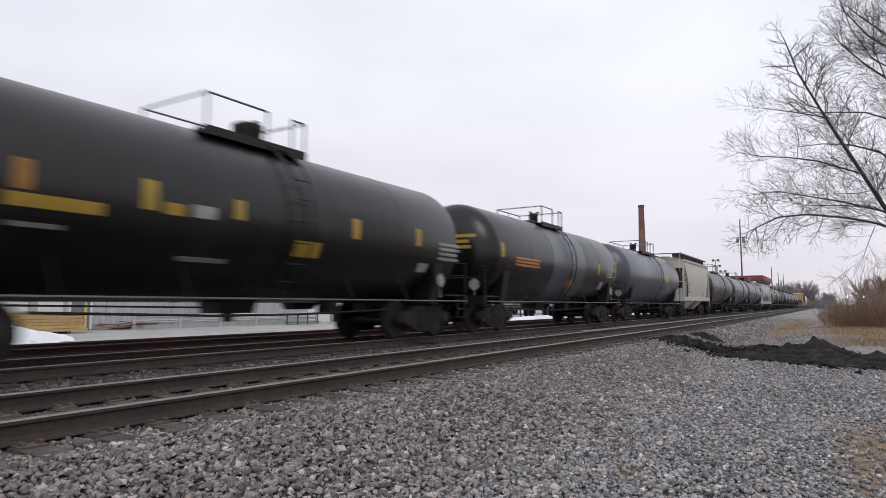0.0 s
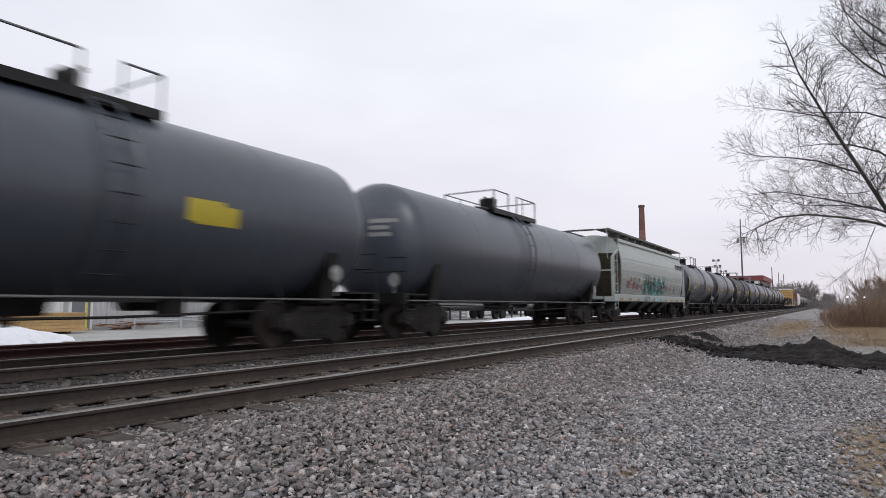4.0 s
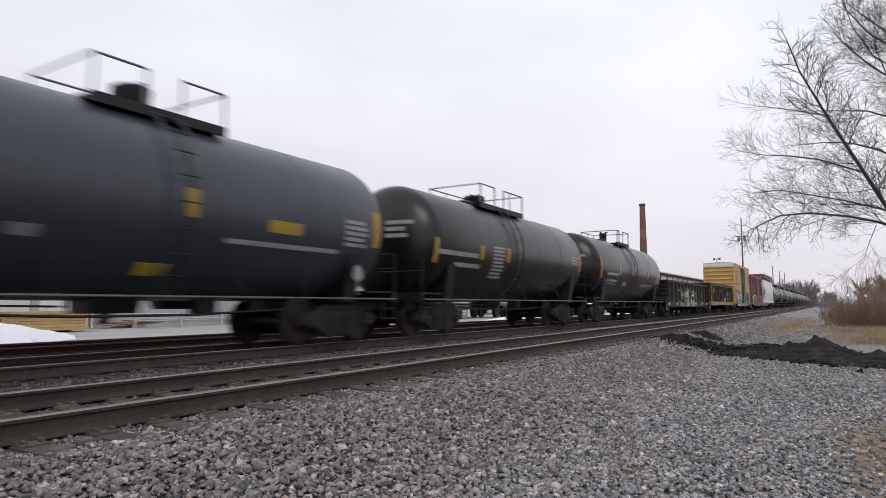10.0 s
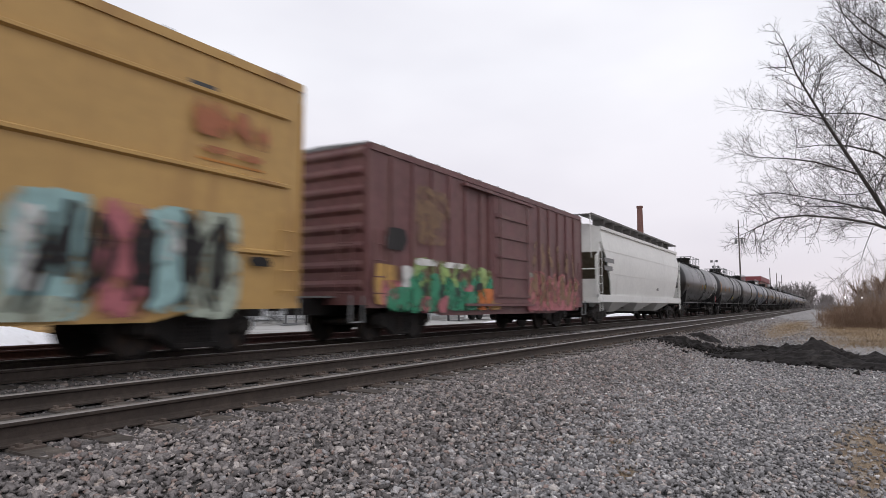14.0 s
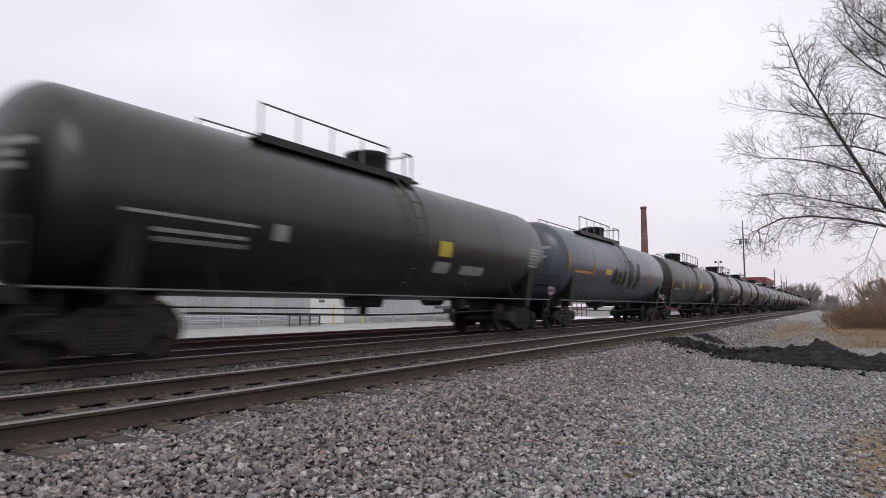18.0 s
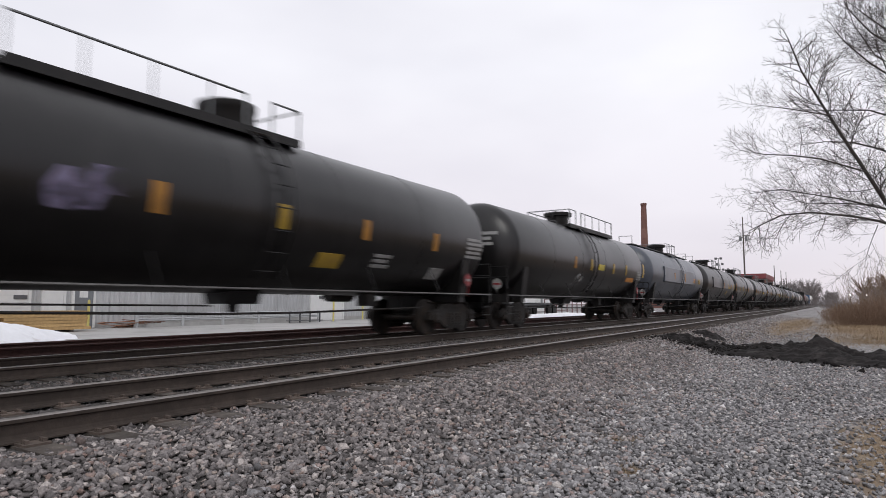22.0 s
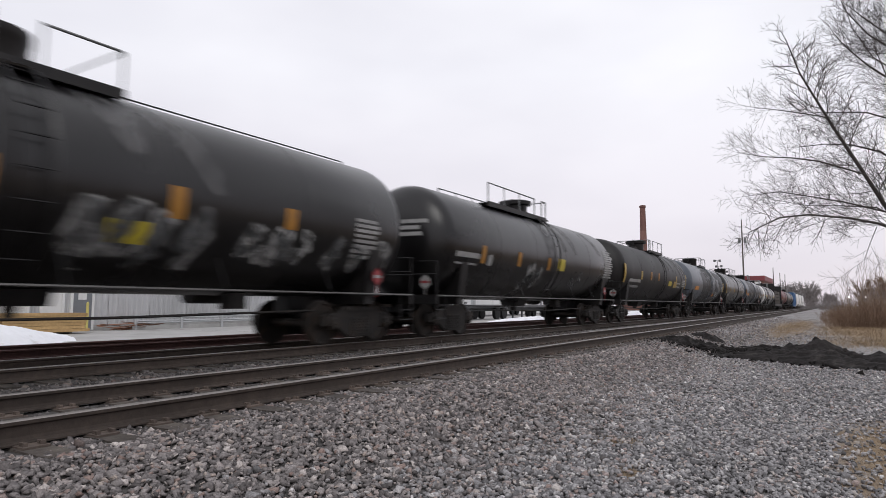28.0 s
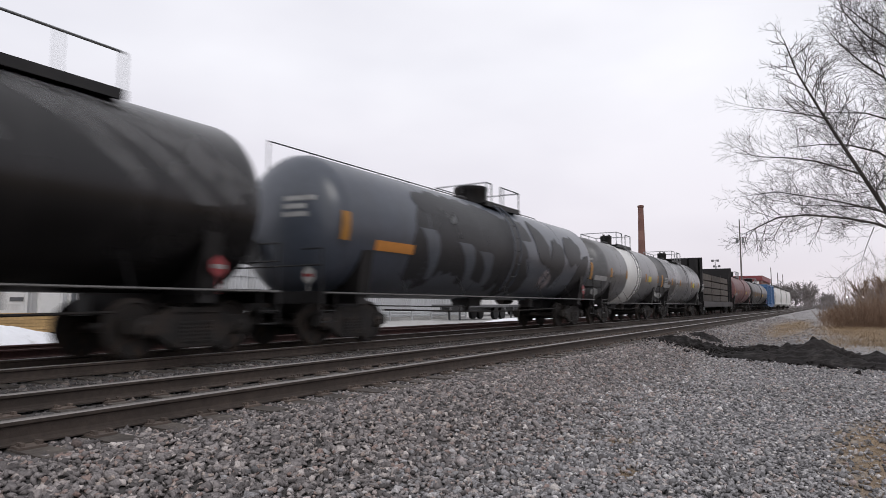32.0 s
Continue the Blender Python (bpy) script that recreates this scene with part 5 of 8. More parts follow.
# Markings on the camera's side: paint, y from and to (from the car's middle), z from and to.
MARKS = {
    0: [("A", -4.5, -4.3, 2.24, 2.62), ("Y", -4.58, -3.37, 2.03, 2.2), ("G", -4.5, -3.86, 1.79, 1.85), ("Y", -2.82, -2.59, 2.2, 2.64), ("Y", -2.46, -2.12, 2.17, 2.35), ("W", -1.97, -1.55, 2.18, 2.38), ("Y", -1.19, -0.97, 2.24, 2.57), ("Y", 0.28, 0.94, 1.73, 2.02), ("Y", 1.84, 2.07, 2.19, 2.61), ("Y", 4.17, 4.38, 2.23, 2.64), ("W", 5.25, 6.22, 1.94, 2.43), ("W", 4.45, 4.83, 1.63, 1.84), ("G", -2.05, -1.13, 1.51, 1.58)],
    1: [("Y", 3.36, 3.6, 2.09, 2.56), ("O", 0.09, 0.7, 1.55, 1.77), ("W", 4.66, 5.61, 2.02, 2.48), ("W", 3.94, 4.35, 1.52, 1.81), ("Y", 5.8, 5.96, 2.02, 2.75), ("O", -4.78, -2.84, 2.05, 2.37), ("Y", -5.86, -5.64, 2.27, 2.7)],
    2: [("L", 1.89, 2.55, 2.17, 2.46), ("W", 2.68, 3.36, 1.64, 2.08), ("G", -1.18, -0.53, 1.52, 1.87)],
    4: [("Y", -4.77, -3.77, 2.08, 2.24), ("Y", -3.67, -3.45, 2.17, 2.62), ("Y", -1.73, -1.51, 2.13, 2.6), ("Y", 1.16, 1.37, 2.13, 2.6), ("Y", 3.13, 3.33, 2.17, 2.61), ("L", 0.58, 1.29, 1.44, 1.8), ("W", 4.86, 5.69, 1.92, 2.49), ("W", 4.1, 4.52, 1.58, 1.84), ("G", -1.52, -1.21, 1.57, 1.69), ("O", 5.07, 5.45, 1.73, 1.94)],
    5: [("A", -6.1, -5.94, 2.19, 2.79), ("O", -5.09, -2.91, 2.17, 2.26), ("L", 1.75, 2.44, 2.13, 2.48), ("W", -2.27, -2.07, 1.49, 1.69)],
    6: [("L", -13.37, -12.54, 2.09, 2.41)],
    8: [("Y", -5.48, -5.21, 1.9, 2.8), ("W", -3.64, -2.66, 2.02, 2.24), ("G", -4.34, -2.95, 1.78, 1.88), ("Y", -2.16, -1.93, 2.14, 2.54), ("Y", 1.03, 1.22, 2.1, 2.55), ("Y", 2.55, 3.3, 1.97, 2.24), ("Y", 0.51, 0.92, 1.25, 1.55)],
    9: [("A", -5.44, -5.19, 1.96, 2.87), ("G", -4.57, -3.82, 2.13, 2.26), ("W", -3.7, -2.55, 2.11, 2.27), ("W", -4.44, -3, 1.87, 1.93), ("G", -4.4, -2.95, 1.73, 1.79), ("Y", -2.54, -2.32, 2.11, 2.59), ("Y", -0.8, -0.56, 2.13, 2.59), ("Y", 2.17, 2.38, 2.09, 2.6), ("Y", 2.54, 3.1, 2, 2.3), ("W", 4.49, 5.33, 2.22, 2.51), ("G", -1.97, -1.19, 1.73, 1.81)],
    10: [("Y", -5.5, -5.29, 2.02, 2.92), ("W", -4.66, -2.58, 2.02, 2.34), ("W", -4.2, -2.88, 1.8, 1.93), ("Y", 2.24, 3.06, 2.03, 2.4), ("Y", 1.91, 2.09, 2.17, 2.61), ("L", 2.21, 2.83, 2.07, 2.41), ("W", 4.15, 4.97, 2.06, 2.51), ("Y", 5.12, 5.35, 2.01, 2.92), ("W", 1.14, 4.3, 1.9, 1.97)],
    11: [("Y", -5.44, -5.18, 1.95, 2.8), ("W", -4.53, -2.69, 2.11, 2.21), ("W", -4.24, -3.29, 1.8, 1.9), ("Y", -2.69, -2.49, 2.15, 2.54), ("Y", -0.81, -0.59, 2.12, 2.58), ("Y", 2.37, 3.14, 2.01, 2.33), ("W", 1.47, 2.17, 1.74, 2.36), ("W", 4.44, 5.4, 2.22, 2.53)],
    12: [("A", -5.6, -5.35, 1.95, 2.84), ("W", -4.79, -2.78, 2.16, 2.23), ("W", -4.54, -3.04, 1.84, 1.91), ("G", -4.49, -2.98, 1.7, 1.77), ("Y", -2.47, -2.23, 2.13, 2.57), ("Y", 0.77, 1.01, 2.19, 2.58), ("Y", 2.33, 3.06, 2.02, 2.32), ("L", 0.03, 0.59, 1.24, 1.51), ("G", -2.2, -1.41, 1.45, 1.82), ("Y", 4.78, 5.16, 2.13, 2.62)],
    13: [("Y", 0.33, 0.54, 2.16, 2.6), ("Y", 2.01, 2.8, 2.08, 2.3), ("W", 4.03, 4.73, 1.98, 2.56), ("Y", 4.94, 5.15, 2.03, 2.79), ("L", -0.2, 0.28, 1.25, 1.43), ("W", 1.13, 3.88, 1.82, 1.9), ("G", -2.06, -1.7, 1.67, 1.82)],
    14: [("Y", -5.5, -5.32, 1.86, 2.48), ("W", -5.31, -3.24, 2.09, 2.21), ("W", -4.46, -3.05, 1.81, 1.92), ("Y", -3.11, -2.92, 2.07, 2.46), ("W", -2.3, -1.54, 1.56, 2.53), ("Y", -1.41, -1.19, 2.08, 2.51), ("W", 4.11, 5.1, 2.3, 2.63)],
    15: [("A", -5.5, -5.23, 1.95, 2.84), ("W", -4.5, -2.76, 2.11, 2.22), ("W", -4.42, -2.94, 1.83, 1.92), ("G", -4.35, -2.96, 1.7, 1.78), ("Y", -2.67, -2.45, 2.18, 2.63), ("Y", -0.46, -0.25, 2.17, 2.61), ("Y", 2.54, 2.72, 2.16, 2.56), ("W", -1.83, -1.24, 1.68, 1.85), ("W", 4.52, 5.27, 1.95, 2.57), ("G", 1.38, 3.77, 1.71, 1.83)],
    21: [("A", -0.52, -0.31, 2.05, 2.47), ("L", 0.54, 1.24, 2.16, 2.47), ("W", -0.77, -0.26, 1.89, 1.95), ("W", 0.55, 1.25, 1.77, 1.93), ("W", 6.13, 7.01, 2.13, 2.79), ("W", 4.54, 5.14, 1.53, 1.87)],
    22: [("A", -7.71, -7.47, 2.07, 2.97), ("A", -4.83, -4.56, 2.25, 2.69), ("A", -2.31, -2.1, 2.25, 2.7), ("W", -6.56, -4.36, 1.9, 2.06), ("W", -6.42, -5.01, 1.64, 1.72), ("G", -6.33, -4.9, 1.51, 1.58), ("L", 1.99, 2.62, 1.51, 1.75), ("W", 6.92, 7.65, 2.16, 2.81)],
    23: [("W", -7.15, -4.74, 2.17, 2.22), ("W", -6.64, -4.91, 1.94, 2), ("G", -6.59, -4.85, 1.8, 1.87), ("W", -4.34, -4.01, 2, 2.29), ("L", 1.15, 1.73, 2.1, 2.48), ("W", 1.13, 1.82, 1.69, 1.96), ("W", 2.44, 3.66, 1.7, 1.93), ("W", 6.57, 7.34, 2.1, 2.75)],
    24: [("A", -7.72, -7.6, 2.19, 2.91), ("O", -6.95, -5.07, 2.16, 2.25), ("A", -4.85, -4.65, 2.12, 2.61), ("L", -3.14, -2.3, 2.22, 2.46), ("A", 4.64, 4.84, 1.88, 2.55), ("G", 6.49, 7.35, 1.99, 2.48)],
    25: [("W", -6.85, -5.48, 1.92, 2.03), ("G", -6.74, -5.83, 1.66, 1.71), ("Y", -4.73, -4.49, 2.08, 2.5), ("W", -4.22, -3.89, 2.01, 2.3), ("Y", -2.26, -2.02, 2.07, 2.5), ("A", 0.42, 0.62, 2.07, 2.51), ("L", 1.52, 2.31, 2.17, 2.52), ("A", 4.21, 4.47, 2, 2.5), ("W", 4.8, 6.12, 1.83, 2.08), ("W", 6.49, 7.5, 1.96, 2.55), ("A", -7.73, -7.49, 1.66, 2.49)],
    26: [("A", -5.26, -5.03, 2.15, 2.61), ("W", -5.93, -5.12, 1.9, 2.03), ("W", -4.92, -4.58, 1.83, 2.05), ("Y", -2.42, -2.18, 2.13, 2.59), ("Y", -0.34, -0.06, 2.15, 2.59), ("A", 2.01, 2.23, 2.1, 2.56), ("Y", 0.53, 1.17, 1.58, 1.88), ("W", 1.34, 3.13, 1.77, 1.87), ("W", 6.34, 7.25, 2.05, 2.61)],
    27: [("A", -2.77, -2.53, 2.14, 2.61), ("Y", -0.3, -0.06, 2.16, 2.6), ("A", 2.07, 2.3, 2.16, 2.58), ("A", 4.8, 5.02, 2.12, 2.55), ("Y", 0.94, 1.63, 1.54, 1.82), ("W", 2.66, 3.26, 1.6, 1.93), ("W", 6.47, 7.32, 2.03, 2.61), ("W", 5.03, 5.6, 1.44, 1.71)],
    28: [("A", -2.39, -2.17, 2.18, 2.62), ("Y", -0.53, -0.29, 2.17, 2.62), ("L", 0.47, 1.23, 2.22, 2.47), ("Y", 2.51, 2.74, 2.15, 2.6), ("Y", 4.51, 4.72, 2.15, 2.63), ("O", 4.83, 6.11, 1.86, 2.06), ("W", 6.6, 7.35, 1.96, 2.45), ("Y", 7.64, 7.89, 2.15, 2.84)],
    29: [("A", -2.58, -2.34, 2.31, 2.69), ("A", 0.54, 0.81, 2.24, 2.75), ("W", -0.49, -0.15, 2.04, 2.31), ("O", 3.7, 4.58, 2.23, 2.56), ("Y", 5.78, 6.45, 2.22, 2.56), ("W", 6.87, 7.67, 2.16, 2.62)],
    30: [("A", 0.56, 0.8, 2.18, 2.64), ("Y", 2.85, 3.1, 2.17, 2.61), ("Y", 2.75, 3.46, 1.68, 1.97), ("Y", 3.9, 4.79, 2.19, 2.41), ("A", 5.25, 5.45, 2.18, 2.61), ("W", 6.41, 7.25, 2.04, 2.6), ("W", 5.44, 6.19, 1.4, 1.5), ("Y", 7.51, 7.69, 2.1, 2.8), ("W", 5.84, 6.22, 1.61, 1.9)],
    31: [("A", -8.56, -8.3, 1.99, 2.85), ("W", -7.56, -5.48, 2.06, 2.18), ("G", -7.41, -5.43, 1.8, 1.89), ("Y", -5.35, -5.13, 2.19, 2.61), ("W", -5.15, -4.86, 2, 2.2), ("Y", -2.85, -2.63, 2.19, 2.66), ("A", -0.37, -0.18, 2.21, 2.61), ("A", 2.02, 2.26, 2.15, 2.59), ("W", -3.95, -1.95, 1.81, 1.96), ("L", -0.51, -0.22, 1.8, 1.98)],
    33: [("A", -3.76, -3.55, 2.15, 2.64), ("A", -1.18, -0.93, 2.11, 2.63), ("A", 1.41, 1.68, 2.13, 2.62), ("A", 3.75, 4.02, 2.2, 2.58), ("L", 0.54, 1.17, 1.71, 2.03), ("W", 5.72, 6.49, 1.8, 2.66), ("A", -8.65, -8.42, 1.98, 2.84), ("W", -7.71, -5.76, 2.21, 2.38), ("W", -7.68, -6.05, 1.76, 1.83), ("G", -7.61, -5.96, 1.61, 1.68)],
    34: [("W", -6.63, -5.35, 2.13, 2.27), ("W", -6.58, -5.45, 1.94, 1.99), ("A", -5.22, -5, 2.02, 2.52), ("A", -2.81, -2.58, 2.06, 2.5), ("A", -0.38, -0.14, 2.05, 2.48), ("L", 0.57, 1.23, 2.08, 2.51), ("W", -4.81, -4.56, 1.98, 2.28), ("W", 5.95, 7, 2.01, 3.21)],
    35: [("Y", -7.68, -7.42, 1.94, 2.84), ("W", -6.65, -4.58, 2.01, 2.16), ("G", -6.44, -4.74, 1.74, 1.85), ("Y", -4.59, -4.34, 2.17, 2.61), ("A", -2.6, -2.33, 2.21, 2.64), ("A", -0.84, -0.58, 2.23, 2.65), ("Y", 3.32, 4.22, 1.94, 2.32), ("Y", 3.88, 4.11, 2.19, 2.66), ("L", 1.96, 2.73, 2.01, 2.29), ("W", 4.04, 5.15, 2.18, 2.26), ("W", 4.12, 5.04, 1.98, 2.05), ("W", 5.82, 6.69, 2.04, 2.49), ("Y", 6.9, 7.03, 1.94, 2.87)],
    36: [("O", -6.53, -5.18, 1.98, 2.25), ("O", 1.79, 2.33, 1.6, 1.81), ("W", 2.62, 3.42, 1.67, 1.97), ("W", 5.54, 6.45, 2.06, 2.49), ("Y", 6.63, 6.79, 2.02, 2.81)],
    37: [("Y", -7.15, -6.93, 1.99, 2.87), ("W", -6.18, -4.34, 1.74, 1.88), ("Y", -4.49, -4.23, 2.2, 2.6), ("Y", -1.77, -1.52, 2.16, 2.66)],
    38: [("O", -6.66, -5.22, 2.03, 2.25), ("A", -7.85, -7.6, 2.16, 2.74)],
}
MARKS[14].append(("A", 4.95, 5.15, 2.05, 2.75))
# The usual pattern where a car passes unseen.
USUAL = [("A", -7.2, -6.95, 1.9, 2.6), ("A", -4.4, -4.18, 2.1, 2.5), ("A", -1.9, -1.7, 2.1, 2.5), ("A", 1.9, 2.1, 2.1, 2.5), ("A", 4.6, 4.8, 2.1, 2.5), ("W", -6.6, -4.9, 1.9, 2.1), ("W", 6.4, 7.3, 1.9, 2.5), ("L", 2.5, 3.1, 2.1, 2.4)]
SMALL_SIZE, BIG_SIZE = (1.55, 2.42), (1.56, 2.57)
SMOKE = surface("thin_grey_overspray", (0.085, 0.088, 0.09), 0.6, grain=5, spread=0.4, bump=0, ragged=0.6)
CHALK = surface("chalk_white_spray", (0.30, 0.30, 0.295), 0.6, grain=8, spread=0.3, dirt=(0.12, 0.12, 0.12), dirt_scale=3, dirt_amount=0.4, bump=0, ragged=0.5)
PINKISH = surface("faded_pink_spray", (0.21, 0.185, 0.19), 0.6, grain=5, spread=0.3, dirt=(0.08, 0.07, 0.07), dirt_scale=3, dirt_amount=0.4, bump=0, ragged=0.12)
LILAC = surface("lilac_spray", (0.16, 0.14, 0.22), 0.6, grain=5, spread=0.3, bump=0, ragged=0.5)
PALE_GREEN = surface("pale_greenish_spray", (0.36, 0.41, 0.34), 0.6, grain=4, spread=0.25, dirt=(0.15, 0.13, 0.09), dirt_scale=3.0, dirt_amount=0.4, bump=0, ragged=0.06)
CAMO = surface("dark_camouflage_spray", (0.018, 0.018, 0.02), 0.5, grain=5, spread=0.3, bump=0)
RUSTY = surface("tan_rust_smear", (0.30, 0.185, 0.085), 0.7, grain=6, spread=0.3, bump=0, ragged=0.55)
GHOST = surface("faded_tan_lettering", (0.26, 0.165, 0.10), 0.7, grain=6, spread=0.3, bump=0, ragged=0.25, film=0.75)
OCHRE = surface("worn_ochre_patch", (0.40, 0.235, 0.07), 0.6, grain=6, spread=0.25, dirt=(0.12, 0.06, 0.03), dirt_scale=2.5, dirt_amount=0.5, bump=0, ragged=0.2)
FADED_RED = surface("faded_red_lettering", (0.33, 0.12, 0.06), 0.6, grain=8, spread=0.25, bump=0, ragged=0.35)
PINK = surface("pink_spray", (0.40, 0.13, 0.15), 0.55, grain=5, spread=0.25, bump=0, ragged=0.2)
# Thin brown film; stacked layers make a side browner towards the bottom.
FILM = surface("thin_brown_film", (0.22, 0.195, 0.175), 0.8, grain=3, spread=0.3, bump=0, ragged=-0.3, film=0.11)
MIST = surface("light_blue_grey_tank_paint", (0.075, 0.085, 0.102), 0.34, grain=5, spread=0.14, dirt=(0.075, 0.082, 0.09), dirt_scale=1.4, dirt_amount=0.35, streak=5, bump=0.05)
TEAL = surface("teal_spray", (0.09, 0.27, 0.25), 0.5, grain=5, spread=0.35, bump=0, ragged=0.45)
MAROON_SPRAY = surface("dark_red_spray", (0.20, 0.045, 0.05), 0.5, grain=5, spread=0.25, bump=0, ragged=0.35)
AQUA = surface("pale_aqua_spray", (0.27, 0.43, 0.43), 0.5, grain=5, spread=0.25, bump=0, ragged=0.1)
GREEN = surface("green_spray", (0.03, 0.22, 0.12), 0.5, grain=5, spread=0.25, bump=0, ragged=0.3)
LIME = surface("lime_spray", (0.30, 0.42, 0.14), 0.5, grain=5, spread=0.25, bump=0, ragged=0.3)
ORANGE = surface("orange_spray", (0.55, 0.16, 0.04), 0.5, grain=5, spread=0.2, bump=0, ragged=0.3)
WHITE_SPRAY = surface("white_spray", (0.66, 0.66, 0.64), 0.5, grain=5, spread=0.12, dirt=(0.4, 0.38, 0.35), dirt_scale=2.5, dirt_amount=0.3, bump=0, ragged=0.2)


def small(i, paint, label, dome_y, p0, p1, drum=(0.29, 0.46), **kw):
    place_car(i, tank_car, *SMALL_SIZE, paint, label, MARKS.get(i, USUAL), dome=(dome_y, *drum, 0), platform=(dome_y + p0, dome_y + p1), rails="bright", seed=i, low=0.93, **kw)


def big(i, paint, label, dome_y, p0, p1, flare=0, rails="bright", ahead=0.0, **kw):
    """ahead: how far fittings and markings lie off the usual middle of the car."""
    dome_y += ahead
    marks = [(p, y0 + ahead, y1 + ahead, z0, z1) for p, y0, y1, z0, z1 in MARKS.get(i, USUAL)]
    kw["sprays"] = tuple((c, y0 + ahead, y1 + ahead, z0, z1, n) for c, y0, y1, z0, z1, n in kw.get("sprays", ()))
    place_car(i, tank_car, *BIG_SIZE, paint, label, marks, dome=(dome_y, 0.54, 0.52, flare), platform=(dome_y + p0, dome_y + p1), rails=rails, seed=i, placard="R", low=1.07, **kw)


def build_train():
    small(0, BLACK, "black railway tank car with yellow stencilled panels", 0.36, -1.72, 0.70)
    small(1, BLACK, "black tank car with a broad pale grey band", 0.16, -1.40, 0.70, bands=((GREY, -1.65, 1.8),), placard="Y", drum=(0.18, 0.44))
    small(2, GREY, "blue-grey tank car with faint stencils", 0.60, -1.70, 1.20, placard="Y", drum=(0.18, 0.44))
    place_car(3, hopper_car, 4.13, BEIGE, "weathered beige two-bay covered hopper car", 2, 0.09, marks=[("G", -3.8, -3.3, 2.32, 2.42), ("G", -3.75, -3.3, 2.12, 2.2), ("G", -3.8, -3.35, 1.95, 2.02), ("G", -3.8, -2.7, 1.70, 1.78), ("K", 2.25, 2.5, 1.58, 1.78)],
              inset=1.02, walk_up=0.22, sill=(1.14, 1.38))
    small(4, DARK, "black tank car with yellow panels and white stencils", 0.38, -2.18, 0.90, truck_in=1.6, drum=(0.18, 0.44))
    small(5, GREY, "blue-grey tank car with an orange stencil", 0.68, -1.62, 1.01, placard="Y", drum=(0.18, 0.44))
    small(6, GREY, "plain blue-grey tank car coupled behind its twin", -0.6, -1.4, 1.9)
    place_car(7, hopper_car, 4.12, MINT, "pale greenish-grey four-bay covered hopper with teal graffiti", 4, 0.14, marks=[("K", 5.17, 5.53, 2.94, 3.36), ("K", 5.7, 6.05, 2.94, 3.36), ("K", 6.21, 6.57, 2.94, 3.36), ("K", 6.73, 7.11, 2.94, 3.36), ("K", 4.75, 4.91, 1.5, 1.72)],
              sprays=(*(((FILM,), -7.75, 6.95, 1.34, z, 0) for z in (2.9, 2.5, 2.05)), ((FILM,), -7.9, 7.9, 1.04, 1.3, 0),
                      ((TEAL,), -3.05, -1.6, 1.4, 2.5, 0), ((TEAL,), -1.9, -0.3, 1.38, 2.35, 0), ((TEAL,), -0.5, 0.9, 1.38, 2.3, 0), ((TEAL,), 0.7, 2.0, 1.4, 2.2, 0), ((None, SOOT), -2.85, 1.85, 1.5, 2.2, 5), ((None, TEAL), -2.75, 1.95, 1.45, 2.35, 4), ((RUSTY,), -2.25, -1.15, 1.9, 2.3, 0), ((RUSTY,), 0.05, 0.95, 1.7, 2.3, 0), ((AQUA,), -3.15, -1.5, 1.06, 1.29, 0), ((AQUA,), -0.9, 1.8, 1.06, 1.26, 0),
                      ((MAROON_SPRAY,), -5.2, -4.55, 1.62, 1.96, 0), ((MAROON_SPRAY,), -4.45, -3.85, 1.62, 1.92, 0), ((MAROON_SPRAY,), -3.75, -3.2, 1.6, 1.88, 0), ((MAROON_SPRAY,), -6.2, -5.5, 1.66, 2.0, 0), ((MAROON_SPRAY,), 2.15, 2.75, 1.7, 1.92, 0), ((MAROON_SPRAY,), 3.05, 3.65, 1.7, 1.88, 0), ((MAROON_SPRAY,), 3.95, 4.7, 1.68, 1.86, 0), ((RUSTY,), -5.6, -3.6, 2.02, 2.2, 0)), sill_marks=10, seed=71,
              inset=1.65, cut=(0.75, 0.3, 1.0), sill=(1.03, 1.32), pitch=2.35, bay_paint=SOOT, low_panel=0, skirt=0.05, walk_up=0.2)
    small(8, SLATE, "slate grey tank car with amber reflectors", 0.26, -1.60, 0.70)
    small(9, SLATE, "slate grey tank car with a black overpainted patch", -0.21, -0.70, 1.54, sprays=(((SOOT,), 0.3, 1.2, 1.3, 2.6, 1),))
    small(10, SOOT, "sooty black tank car with yellow panels", 0.10, -0.70, 1.17, drum=(0.18, 0.44))
    small(11, SLATE, "slate grey tank car with white smears", -0.34, -1.5, 1.8)
    small(12, SLATE, "slate grey tank car with pale faded graffiti", -0.05, -1.34, 0.70, sprays=(*spots(PINKISH, (1.0, 1.65, 0.45, 0.4), (1.9, 1.7, 0.6, 0.42), (2.9, 1.62, 0.6, 0.4), (3.9, 1.6, 0.5, 0.36)), ((SOOT, PINKISH), 0.5, 4.5, 1.4, 2.15, 5), *spots(CHALK, (1.5, 1.9, 0.3, 0.2), (3.2, 1.85, 0.3, 0.18))))
    small(13, SLATE, "slate grey tank car with a lemon panel", 0.30, -1.2, 1.2)
    small(14, BLACK, "black tank car with blocks of white stencils", -0.70, -1.3, 1.8, end_placard=False, drum=(0.34, 0.34))
    small(15, BLACK, "black tank car with clean amber reflectors", -0.18, -0.70, 1.39, end_placard=False, drum=(0.18, 0.44))
